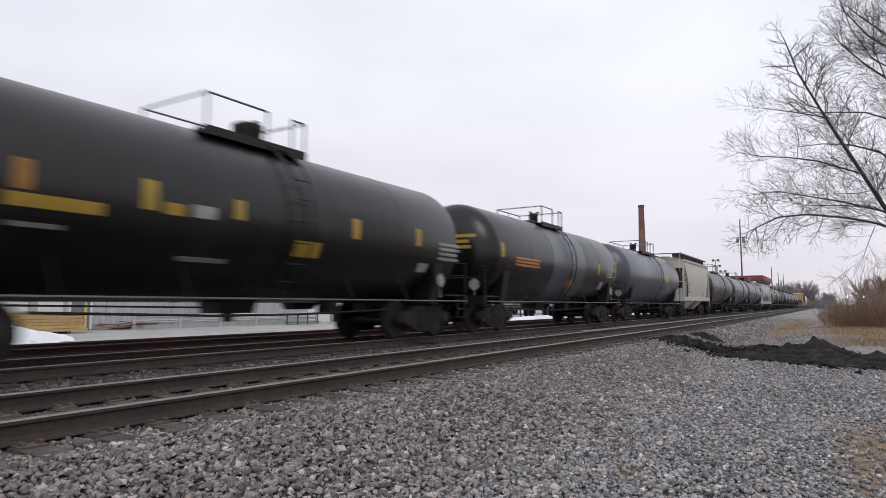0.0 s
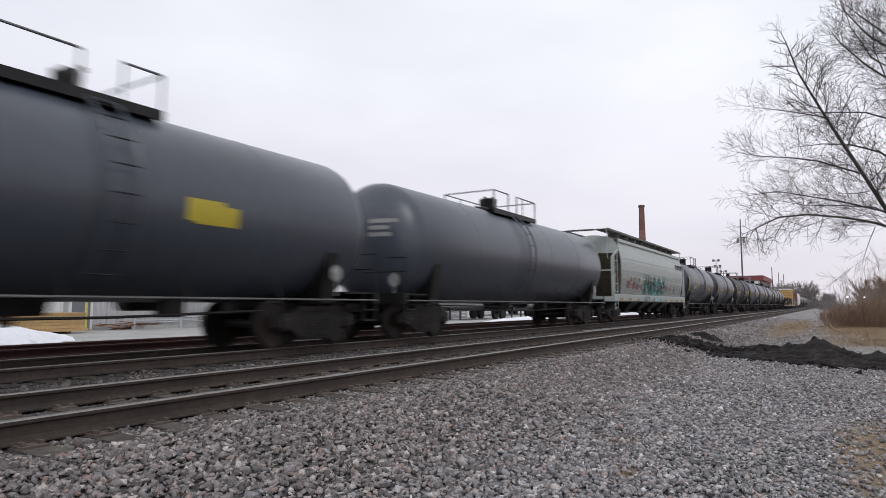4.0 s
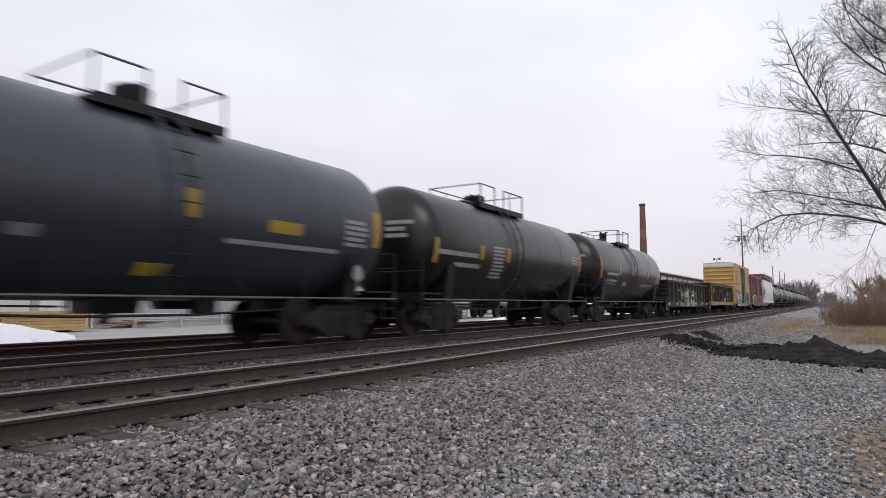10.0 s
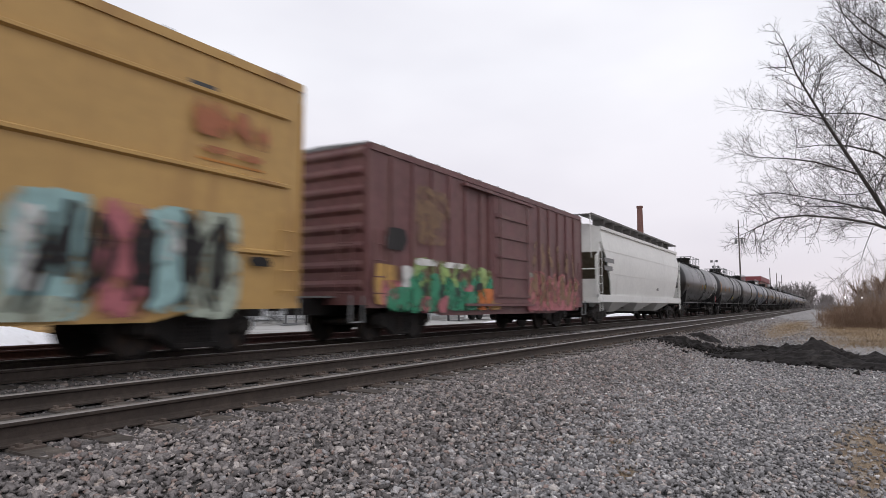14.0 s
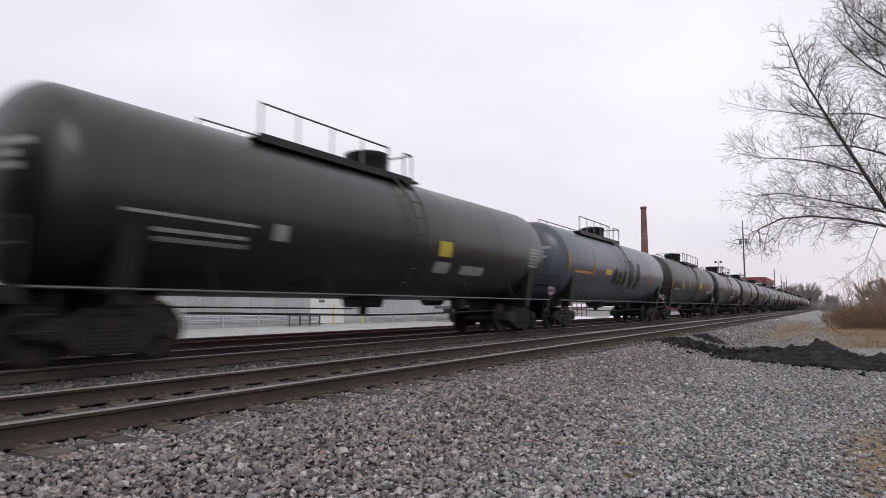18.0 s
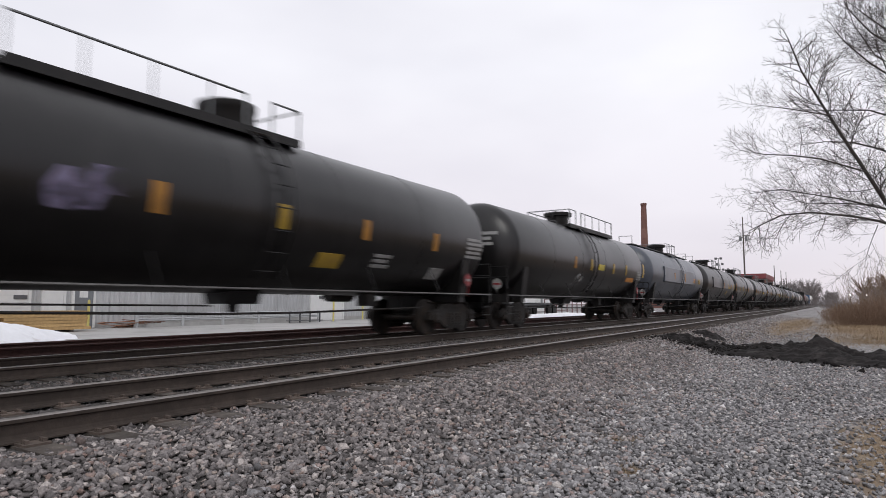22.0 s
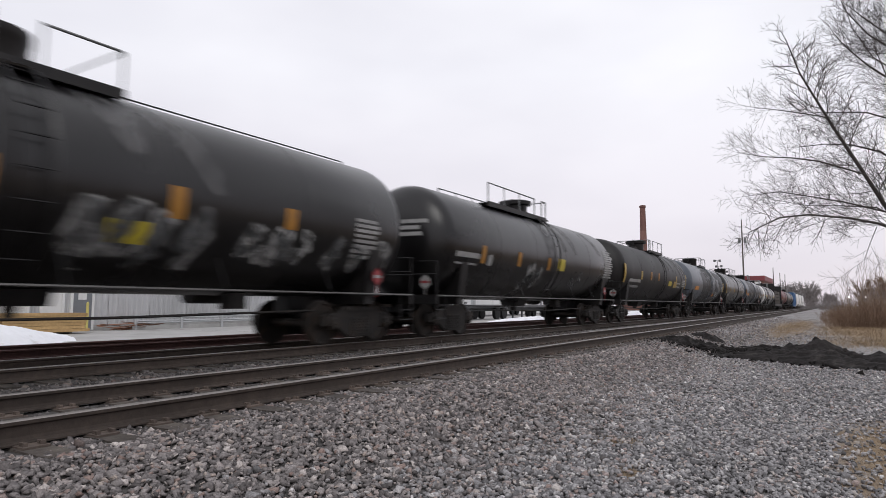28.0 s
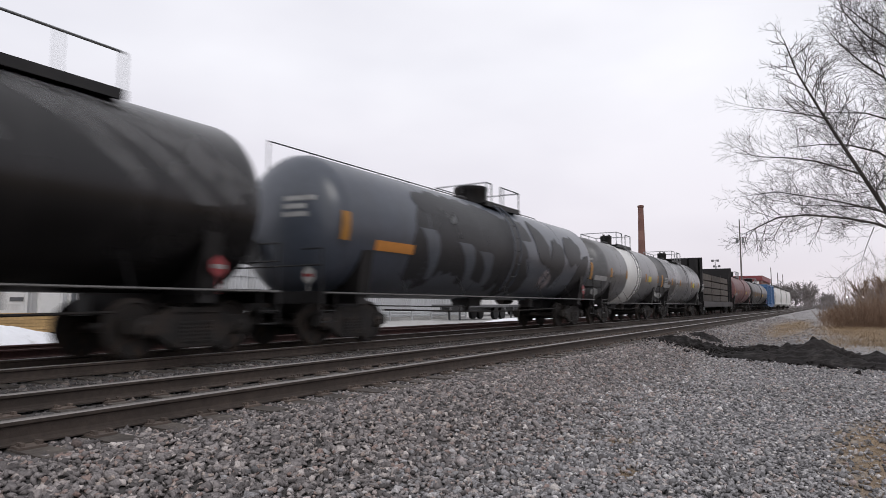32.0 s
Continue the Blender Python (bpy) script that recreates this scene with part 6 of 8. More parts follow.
    place_car(16, gondola_car, 2.29, "black open gondola with pale green graffiti and yellow tabs", GONDOLA, 13, marks=[("L", y, y + 0.58, 0.76, 0.90) for y in (-7.0, -4.66, -2.98, -0.46, 1.9, 4.4, 6.6)],
              sprays=(((RUSTY,), -3.5, -2.5, 1.5, 1.8, 0), ((PINKISH,), -3.2, -1.6, 1.15, 1.85, 0), ((PALE_GREEN,), -1.43, -0.1, 0.64, 1.88, 0), ((PALE_GREEN,), 0.0, 0.85, 0.64, 1.9, 0), ((PALE_GREEN,), 0.9, 1.75, 0.62, 1.9, 0), ((RUSTY,), -1.0, 1.5, 1.05, 1.35, 0), ((WHITE_SPRAY,), -1.3, -0.5, 1.4, 1.86, 0), ((WHITE_SPRAY,), 0.95, 1.6, 1.3, 1.86, 0), ((SMOKE,), -0.2, 0.1, 0.7, 1.8, 0), ((CHALK,), -3.9, -3.1, 0.72, 1.1, 0), ((CHALK,), -2.9, -1.5, 0.64, 0.9, 0), ((CHALK,), 4.4, 5.05, 0.9, 1.9, 0), ((PINKISH,), 1.9, 2.5, 1.0, 1.7, 0), ((SMOKE,), -6.8, -4.8, 0.9, 1.5, 0)), seed=160, inset=0.9, sill=(0.60, 0.95))
    place_car(17, gondola_car, 2.56, "black gondola with a faded yellow side sill", CHROME_YELLOW, 16, clips=True, marks=[("W", 4.67, 5.27, 1.1, 1.18), ("W", 4.67, 5.27, 1.26, 1.34), ("W", 4.67, 5.22, 1.42, 1.5), ("Y", 5.62, 5.92, 1.04, 1.62), ("R", -1.08, -0.68, 0.98, 1.0)],
              sprays=(*(((OCHRE,), y, y + 0.34, 0.98, h, 0) for y, h in ((-5.55, 1.6), (-3.1, 1.5), (-2.15, 1.7), (0.2, 1.4), (2.35, 1.3), (4.1, 1.4), (5.95, 1.5))), ((RUSTY,), -6.93, -5.93, 1.6, 2.1, 0), ((RUSTY,), -5.13, -3.93, 1.7, 2.2, 0), ((RUSTY,), -3.53, -2.53, 1.9, 2.2, 0), ((RUSTY,), -2.23, -1.23, 1.95, 2.15, 0), ((RUSTY,), -1.18, -0.53, 1.85, 2.12, 0), ((RUSTY,), -0.25, 0.52, 1.92, 2.24, 0), ((RUSTY,), -1.43, -0.58, 1.45, 1.8, 0), ((RUSTY,), 0.77, 1.44, 1.58, 1.78, 0), ((RUSTY,), 1.7, 2.22, 1.6, 1.76, 0), ((AQUA,), 0.65, 1.4, 1.03, 1.5, 0), ((CHALK,), 0.67, 1.37, 1.2, 1.5, 0), ((PINKISH,), -0.43, 0.17, 1.02, 1.5, 0), ((RUSTY,), 3.27, 3.67, 1.02, 1.3, 0), ((PINKISH,), 2.57, 3.17, 1.2, 1.9, 0)), seed=170, inset=0.9)
    place_car(18, box_car, 5.03, YELLOW, "tall yellow boxcar with white and aqua graffiti and black door", "ribs", (-1.2, 1.25), BOX_BLACK, WHITE, marks=[("G", -6.1, -5.6, 3.5, 3.56), ("G", -6.1, -5.6, 3.6, 3.66), ("G", -4, -3.63, 3.46, 3.62), ("G", -5.4, -4.9, 2.58, 2.7), ("G", -4.8, -4.3, 2.58, 2.7), ("O", 4.6, 5.95, 3.16, 3.2), ("K", 4.4, 4.9, 4.3, 4.4)],
              sprays=(((FADED_RED,), 4.45, 5.2, 3.55, 4.15, 0), ((FADED_RED,), 5.25, 6, 3.5, 4.1, 0), ((FADED_RED,), 4.6, 5.9, 3.28, 3.4, 0), ((WHITE_SPRAY,), -5.8, -4.4, 0.62, 1.66, 0), ((WHITE_SPRAY,), -4.5, -2.9, 0.62, 1.66, 0), ((WHITE_SPRAY,), -3, -1.75, 0.58, 1.8, 0), ((WHITE_SPRAY,), -6.1, -1.8, 1.62, 1.92, 0), ((None, SOOT), -5.6, -1.9, 0.72, 1.55, 4), ((SOOT,), -6.2, -1.8, 1.62, 1.68, 0),
                      *(((SOOT,), y, y + 0.4, 1.86, 2.36 - 0.03 * k, 0) for k, y in enumerate((-6.0, -5.3, -4.6, -3.95))), ((SOOT,), -3.4, -3.05, 1.84, 2.08, 0), ((CHROME_YELLOW,), -6.2, -5.7, 0.8, 0.97, 0),
                      ((AQUA,), 1.85, 3, 0.66, 2.3, 0), ((PINK,), 2.98, 3.8, 0.64, 2.25, 0), ((AQUA,), 3.72, 4.5, 0.72, 2.3, 0), ((PALE_GREEN,), 4.36, 5.45, 0.66, 2.35, 0), ((WHITE_SPRAY,), 1.95, 2.3, 1.0, 2.1, 0), ((SOOT,), 2.55, 2.75, 1.2, 2.2, 0), ((SOOT,), 3.72, 3.9, 0.9, 1.9, 0), ((WHITE_SPRAY,), 4.0, 4.3, 1.5, 2.1, 0), ((SOOT,), 4.3, 4.42, 1.2, 2.25, 0), ((PALE_GREEN,), 1, 2.7, 0.62, 0.95, 0), ((None, None, SOOT), 1.9, 5.4, 0.75, 2.25, 5), ((SOOT,), 5.6, 6.1, 1.5, 1.66, 0)), seed=182, emblem=(-4.92, 3.64, 0.72), inset=0.8, door_sprays=(((CHALK,), -1.1, -0.3, 1.3, 2.1, 0), ((CHALK,), -0.2, 0.5, 1.5, 2.2, 0), ((SMOKE, CHALK), -1.0, 1.1, 1.0, 1.7, 4), ((MAROON_SPRAY,), -0.9, 1.0, 0.92, 1.15, 0), ((CHALK,), 0.3, 0.9, 2.3, 2.36, 0)))
    place_car(19, box_car, 4.40, OXIDE, "oxide red ribbed boxcar with green graffiti", "posts", (-1.1, 1.6), OXIDE, marks=[("W", -6.25, -5.6, 2.22, 2.39), ("G", 0.55, 1.1, 2.6, 2.66), ("G", 0.55, 1.0, 2.46, 2.52), ("G", 0.6, 1.1, 2.32, 2.38)],
              sprays=(((GHOST,), -5.15, -3.55, 2.35, 3.75, 0), *spots(GHOST, (2.0, 2.45, 0.15, 0.6), (2.75, 2.4, 0.15, 0.6), (3.5, 2.35, 0.15, 0.55), (4.2, 2.4, 0.15, 0.55), (5.0, 2.4, 0.15, 0.5), (5.7, 2.35, 0.14, 0.5)), ((SOOT,), -6.3, -5.5, 2.1, 2.6, 0),
                      ((CHROME_YELLOW,), -6.75, -5.8, 0.85, 1.75, 0), ((PINK,), -6.5, -5.7, 0.8, 1.4, 0), ((WHITE_SPRAY,), -5.75, -5.2, 1.1, 1.75, 0), ((LIME,), -5.3, -4.3, 1.05, 1.98, 0), ((LIME,), -4.4, -3.3, 1.05, 1.96, 0), ((LIME,), -3.4, -2.3, 1.0, 1.92, 0), ((LIME,), -2.4, -1.15, 0.98, 1.88, 0), ((GREEN,), -6.3, -3.6, 0.7, 1.25, 0), ((GREEN,), -3.8, -1.2, 0.7, 1.3, 0), ((GREEN,), -5.5, -1.2, 0.75, 1.6, 6), *spots(SOOT, (-4.75, 1.2, 0.14, 0.16), (-3.95, 1.18, 0.15, 0.18), (-3.2, 1.2, 0.12, 0.14), (-3.15, 1.62, 0.1, 0.1), (-1.95, 1.35, 0.25, 0.12)), *spots(PINK, (-4.7, 0.88, 0.22, 0.2), (-3.9, 0.86, 0.22, 0.22), (-2.6, 1.3, 0.3, 0.1)), ((WHITE_SPRAY,), -5.2, -4.2, 1.8, 1.97, 0), ((WHITE_SPRAY,), -3.9, -2.7, 1.8, 1.95, 0), ((ORANGE,), -2.1, -0.85, 0.7, 1.3, 0), ((CHROME_YELLOW,), -1.3, -0.6, 0.72, 1.0, 0),
                      ((MAROON_SPRAY,), 1.2, 3.8, 0.66, 1.7, 0), ((MAROON_SPRAY,), 3.6, 6.3, 0.66, 1.6, 0), ((PINK,), 1.3, 6.0, 0.66, 1.0, 0), ((PINK, GHOST), 1.4, 6.1, 0.75, 1.9, 7), ((PALE_GREEN,), 1.5, 1.8, 0.95, 1.9, 0)), seed=191, inset=1.25)
    place_car(20, hopper_car, 4.5, WHITE, "clean pale grey three-bay covered hopper car", 3, 0.14, marks=[("G", -8.0, -6.6, 2.75, 2.95), ("G", -8.0, -6.8, 2.4, 2.6), ("G", 2.0, 2.4, 1.7, 1.85)], inset=1.35, cut=(1.2, 1.4, 0.8), sill=(1.0, 1.3), pitch=4.6)
    big(21, BLACK, "glossy black tank car with a lemon panel", 0.2, -1.9, 1.9)
    big(22, DARK, "dark grey tank car with a full-length roof handrail", 0.13, -1.00, 1.40, walkway=(-7.2, 8.3, "high"), end_placard=False, gap=0.4, sprays=(((STAIN_SHEEN,), 3.4, 5.0, 2.3, 3.7, 0), ((STAIN_SHEEN,), 5.9, 7.2, 2.0, 3.7, 0)))
    big(23, DARK, "dark grey tank car with long white stencils", 0.09, -4.33, 0.70, end_placard=False)
    big(24, GREY, "blue-grey tank car with black graffiti", -0.18, -4.51, 1.24, sprays=(((SOOT,), -2.2, 0.2, 1.9, 2.5, 3), ((SOOT,), 0.5, 2.5, 1.8, 3.0, 2)))
    big(25, BROWN, "brownish black tank car with yellow reflectors", -0.21, -1.11, 4.71, truck_in=1.45)
    big(26, BLACK, "black tank car with yellow reflectors and white stencils", -0.41, -0.99, 5.46)
    big(27, BLACK, "black tank car with a lilac graffiti smear", -0.27, -4.30, 1.07, sprays=(((LILAC,), -4.2, -3.4, 2.05, 2.6, 0), ((LILAC,), -3.7, -2.9, 2.3, 2.7, 0),))
    big(28, BLACK, "black tank car with a grey smear and flared housing", -0.19, -1.08, 4.63, flare=1, sprays=(((CHALK, SMOKE), -2.1, -1.0, 1.6, 2.0, 2),))
    big(29, GREY, "blue-grey tank car with a raised side panel and roof walkway", -0.31, -1.00, 1.25, flare=1, jacket=(-5.2, 3.55, 2.1, 2.98, GREY), walkway=(-7.6, 7.8, "deck"), sprays=(((SOOT,), 2.5, 3.3, 2.05, 2.9, 1),))
    big(30, DARK, "dark grey tank car with a raised side panel", -0.64, -1.00, 1.29, flare=1, jacket=(-5.4, 3.2, 2.15, 3.0, DARK), walkway=(-7.4, 7.5, "deck"))
    big(31, BLACK, "black tank car with a flared housing and long platform", -0.24, -5.04, 0.84, flare=1)
    big(32, BLACK, "black tank car with pale arcs of spilled product", -0.20, -1.4, 3.0, flare=1, sprays=(((STAIN_SHEEN,), -1.0, 0.2, 2.5, 4.0, -1), ((STAIN_SHEEN,), 0.9, 2.6, 2.6, 4.0, -1), ((STAIN_SHEEN,), 2.6, 4.0, 2.8, 4.0, -1), ))
    big(33, BLACK, "black tank car with white cloud-like graffiti", -0.50, -1.2, 1.5, walkway=(-8.0, 8.0, "low"), sprays=(((CHALK, SMOKE), -0.1, 2.2, 1.4, 2.3, 4), ((CHALK,), -0.1, 1.0, 1.5, 2.0, 0), ((CHALK, SMOKE), 2.6, 7.0, 1.6, 2.15, 6), ((CHALK,), 3.2, 4.4, 1.55, 1.9, 0), ((CHALK,), -2.2, -1.2, 1.5, 1.95, 0), ((SMOKE, CHALK), -3.7, -2.5, 1.6, 2.1, 2), ((STAIN_SHEEN,), 0.9, 2.3, 2.6, 3.9, -1), ((STAIN_SHEEN,), 0.2, 0.9, 3.0, 4.0, -1)))
    big(34, BLACK, "black tank car with pale arcs and grey graffiti", 0.21, -3.93, 0.73, flare=1, sprays=(((SMOKE, CHALK), -2.1, -0.7, 1.4, 2.2, 2), ((SMOKE,), 1.8, 3.4, 1.5, 2.1, 2), ((STAIN_SHEEN,), -0.9, -0.2, 3.2, 4.0, -1), ((STAIN_SHEEN,), 0.4, 1.3, 2.8, 4.0, -1), ((STAIN_SHEEN,), 1.2, 2.4, 2.75, 4.0, -1), ((STAIN_SHEEN,), 4.2, 5.4, 2.9, 3.9, -1)))
    # These arcs put a pale sky sheen into the upper shell's colour.
    big(35, SOOT, "black tank car with grey streaks near one end", 0.36, -0.70, 2.6, flare=1, sprays=(((STAIN_SHEEN,), 0.6, 2.0, 2.9, 4.0, -1), ((STAIN_SHEEN,), 1.6, 3.2, 2.9, 4.0, -1), ((STAIN_SHEEN,), 2.9, 5.6, 2.4, 3.95, -1), ((STAIN_SHEEN,), 3.4, 6.4, 2.5, 3.9, -1), ((STAIN_SHEEN,), 4.0, 6.8, 2.7, 3.9, -1)), ahead=0.3)
    big(36, MIST, "blue-grey tank car covered in dark camouflage graffiti", -0.10, -1.1, 1.7, walkway=(-7.6, 7.6, "low"), sprays=(((CAMO,), -3.3, 0.9, 1.05, 1.75, 0), ((CAMO,), 0.7, 2.6, 1.05, 1.6, 0), ((CAMO,), 2.4, 7.2, 1.05, 1.45, 0), ((CAMO,), -1.3, 0.9, 1.5, 3.0, 0), *spots(CAMO, (-3.1, 2.5, 0.5, 0.75), (-2.3, 2.2, 0.5, 0.6), (-1.6, 3.2, 1.7, 0.45), (-1.2, 2.2, 0.5, 0.75), (-0.3, 2.4, 0.6, 0.95), (0.5, 2.0, 0.75, 0.9), (0.3, 3.3, 1.3, 0.5), (1.1, 1.7, 0.6, 0.6), (1.9, 1.45, 0.7, 0.3), (2.9, 2.3, 0.55, 0.75), (3.5, 3.4, 1.15, 0.3), (4.9, 3.1, 0.8, 0.5), (5.9, 2.6, 0.6, 1.0), (5.4, 1.5, 0.9, 0.4)), *spots(SMOKE, (-1.8, 1.75, 1.9, 0.2), (4.2, 2.3, 0.6, 0.7)), *spots(CHALK, (4.2, 1.45, 0.5, 0.28)), *(((STAIN_SHEEN,), y, y + 1.3, 2.5, 4.0, -1) for y in (-2.9, -2.0, -1.1, -0.3, 0.5))), ahead=0.58)
    # Sheen of the upper shell, drawn as pale arcs of colour.
    big(37, BLACK, "black tank car with pale streaks and smears", 0.34, -0.70, 4.2, sprays=(((SMOKE, CHALK), -1.6, 0.8, 1.55, 2.2, 3), ((STAIN_SHEEN,), 1.0, 2.6, 2.8, 4.0, -1), ((STAIN_SHEEN,), 1.8, 4.6, 2.5, 3.95, -1), ((STAIN_SHEEN,), 2.4, 5.6, 2.4, 3.9, -1), ((STAIN_SHEEN,), 3.2, 6.2, 2.5, 3.85, -1), ((STAIN_SHEEN,), 4.2, 6.4, 2.7, 3.8, -1)), ahead=0.28)
    big(38, GREY, "blue-grey tank car with dark camouflage graffiti", 0.32, -0.70, 1.75, walkway=(-7.6, 7.6, "low"), sprays=(*spots(CAMO, (-4.4, 2.4, 0.9, 1.0), (-3.0, 2.5, 1.2, 1.1), (-1.6, 2.4, 1.2, 1.1), (-0.2, 2.3, 1.2, 1.1), (-2.5, 3.4, 2.5, 0.4), (0.9, 3.0, 0.8, 0.7), (0.9, 1.8, 0.7, 0.7), (2.6, 2.9, 0.6, 0.7), (4.0, 2.4, 0.7, 0.7), (5.6, 2.9, 0.9, 0.5), (6.5, 2.0, 0.6, 0.8)), ((MIST,), -4.7, -4.1, 1.5, 2.7, -1), ((MIST,), -2.9, -2.1, 1.4, 2.5, -1), ((MIST,), -1.7, -1.0, 1.4, 2.35, -1), ((SMOKE,), -3.6, -3.0, 2.6, 3.3, -1), ((MIST,), 1.3, 1.9, 1.6, 2.9, -1), *spots(PINKISH, (3.2, 1.7, 0.5, 0.3))))
    small(39, SILVER, "glossy silver-grey tank car with a white band", 0.0, -1.3, 1.3, bands=((WHITE, -1.7, 0.9),))
    small(40, SILVER, "silver-grey tank car with a black band at one end", 0.0, -1.3, 1.6, bands=((BLACK, -5.6, -3.4),))
    place_car(41, flat_car, "bulkhead flat car stacked with dark timber")
    big(42, OXIDE, "faded reddish-brown weathered tank car", 0.0, -1.3, 1.6)
    big(43, BROWN, "long dark brown weathered tank car", 0.0, -1.3, 1.6)
    place_car(44, box_car, 4.2, BLUE, "faded blue boxcar near the end of the train", "posts", (-1.2, 1.2), BLUE)
    for i in range(45, len(JOINTS) - 1):
        place_car(i, hopper_car, 4.2, WHITE, "white covered hopper at the end of the train", 3, 0.1)


# ---- the yard, the works behind the train, trees and the service road ----
CONCRETE = surface("yard_concrete", (0.38, 0.375, 0.365), 0.7, grain=3, spread=0.12, dirt=(0.27, 0.262, 0.25), dirt_scale=0.5, dirt_amount=0.5, bump=0.1)
SNOW = surface("old_snow", (0.80, 0.81, 0.84), 0.75, grain=6, spread=0.05, dirt=(0.55, 0.54, 0.53), dirt_scale=2.5, dirt_amount=0.15, bump=0.4, bump_scale=14)
CLADDING = surface("grey_steel_cladding", (0.46, 0.465, 0.475), 0.55, grain=2, spread=0.08, dirt=(0.36, 0.36, 0.36), dirt_scale=0.5, dirt_amount=0.4, streak=5, bump=0.04, per_object=0.05)
RAILING = surface("pale_galvanised_rail", (0.47, 0.48, 0.49), 0.5, metal=0.2, grain=5, spread=0.12, bump=0.03)
COPING = surface("dark_coping", (0.12, 0.12, 0.125), 0.5, grain=5, spread=0.12, bump=0.05)
DOOR_WHITE = surface("white_door_paint", (0.72, 0.72, 0.71), 0.5, grain=5, spread=0.05, dirt=(0.5, 0.49, 0.47), dirt_scale=1.2, dirt_amount=0.25, streak=3, bump=0.03)
DOOR_GREY = surface("grey_door_paint", (0.19, 0.20, 0.215), 0.5, grain=5, spread=0.1, bump=0.03)
LUMBER = surface("sawn_lumber", (0.50, 0.33, 0.15), 0.8, grain=10, spread=0.2, bump=0.2, per_object=0.2)
PALLET = surface("broken_reddish_pallet_wood", (0.27, 0.135, 0.085), 0.85, grain=10, spread=0.3, bump=0.2, per_object=0.35)
SAFETY = surface("safety_yellow", (0.58, 0.5, 0.16), 0.5, grain=8, spread=0.12, bump=0.03)
BRICK = surface("weathered_red_brick", (0.165, 0.083, 0.07), 0.85, grain=3, spread=0.22, dirt=(0.14, 0.075, 0.06), dirt_scale=0.35, dirt_amount=0.5, streak=2, bump=0.2, bump_scale=12)
BRICK_PINK = surface("pale_red_brick", (0.2, 0.108, 0.09), 0.85, grain=3, spread=0.2, dirt=(0.17, 0.09, 0.072), dirt_scale=0.4, dirt_amount=0.4, bump=0.2, bump_scale=12)
MAROON = surface("maroon_fascia_paint", (0.19, 0.045, 0.05), 0.6, grain=3, spread=0.15, bump=0.03)
ROOFING = surface("pale_sheet_roof", (0.50, 0.51, 0.53), 0.5, grain=2, spread=0.08, bump=0.03)
PANE = surface("milky_window_pane", (0.62, 0.63, 0.65), 0.25, grain=2, spread=0.08, bump=0.0)
TANK_BLUE = surface("blue_water_tank_paint", (0.03, 0.16, 0.36), 0.5, grain=3, spread=0.1, dirt=(0.05, 0.12, 0.22), dirt_scale=0.6, dirt_amount=0.4, streak=4, bump=0.03)
POLE_WOOD = surface("creosoted_pole_wood", (0.11, 0.095, 0.085), 0.9, grain=12, spread=0.25, bump=0.3)
BARK = surface("grey_brown_bark", (0.058, 0.05, 0.047), 0.9, grain=14, spread=0.3, bump=0.5, bump_scale=30)
TWIG = surface("reddish_brown_twigs", (0.16, 0.105, 0.075), 0.9, grain=6, spread=0.3, bump=0)
SHRUB = surface("dry_brown_stems", (0.19, 0.125, 0.085), 0.9, grain=4, spread=0.35, bump=0)
SAPLING = surface("pale_brown_saplings", (0.25, 0.19, 0.15), 0.9, grain=4, spread=0.3, bump=0)
# Paler and greyer than bark: distance haze is put into this colour.
FARWOOD = surface("haze_toned_bare_wood", (0.20, 0.182, 0.178), 0.95, grain=2, spread=0.2, bump=0)
SOIL = surface("black_ash_soil", (0.0175, 0.0155, 0.015), 0.95, grain=12, spread=0.5, dirt=(0.07, 0.064, 0.06), dirt_scale=4, dirt_amount=0.3, bump=0.8, bump_scale=22, spec=0.15)
STRAW = surface("dead_straw_grass", (0.27, 0.195, 0.12), 0.9, grain=8, spread=0.3, bump=0)
LAMP_ON = bpy.data.materials.new("lit_lamp")
LAMP_ON.use_nodes = True
LAMP_ON.node_tree.nodes["Principled BSDF"].inputs["Emission Color"].default_value = (1, 0.96, 0.9, 1)
LAMP_ON.node_tree.nodes["Principled BSDF"].inputs["Emission Strength"].default_value = 4.0

WALL_X = -27.5


def yard_pavement():
    s = Solid()
    s.box(WALL_X - 1, -16.6, -40, 75, YARD_Z - 0.1, YARD_Z + 0.004)
    p = new("pavement", s.mesh("pavement", CONCRETE))
    tagged(p, "pale concrete loading yard beside the siding", "pavement", kind="structure")
    for i in range(9):
        y = -14 + 8.0 * i
        part("joint", Solid().box(WALL_X, -16.7, y - 0.02, y + 0.02, YARD_Z + 0.0045, YARD_Z + 0.006), COPING, p)


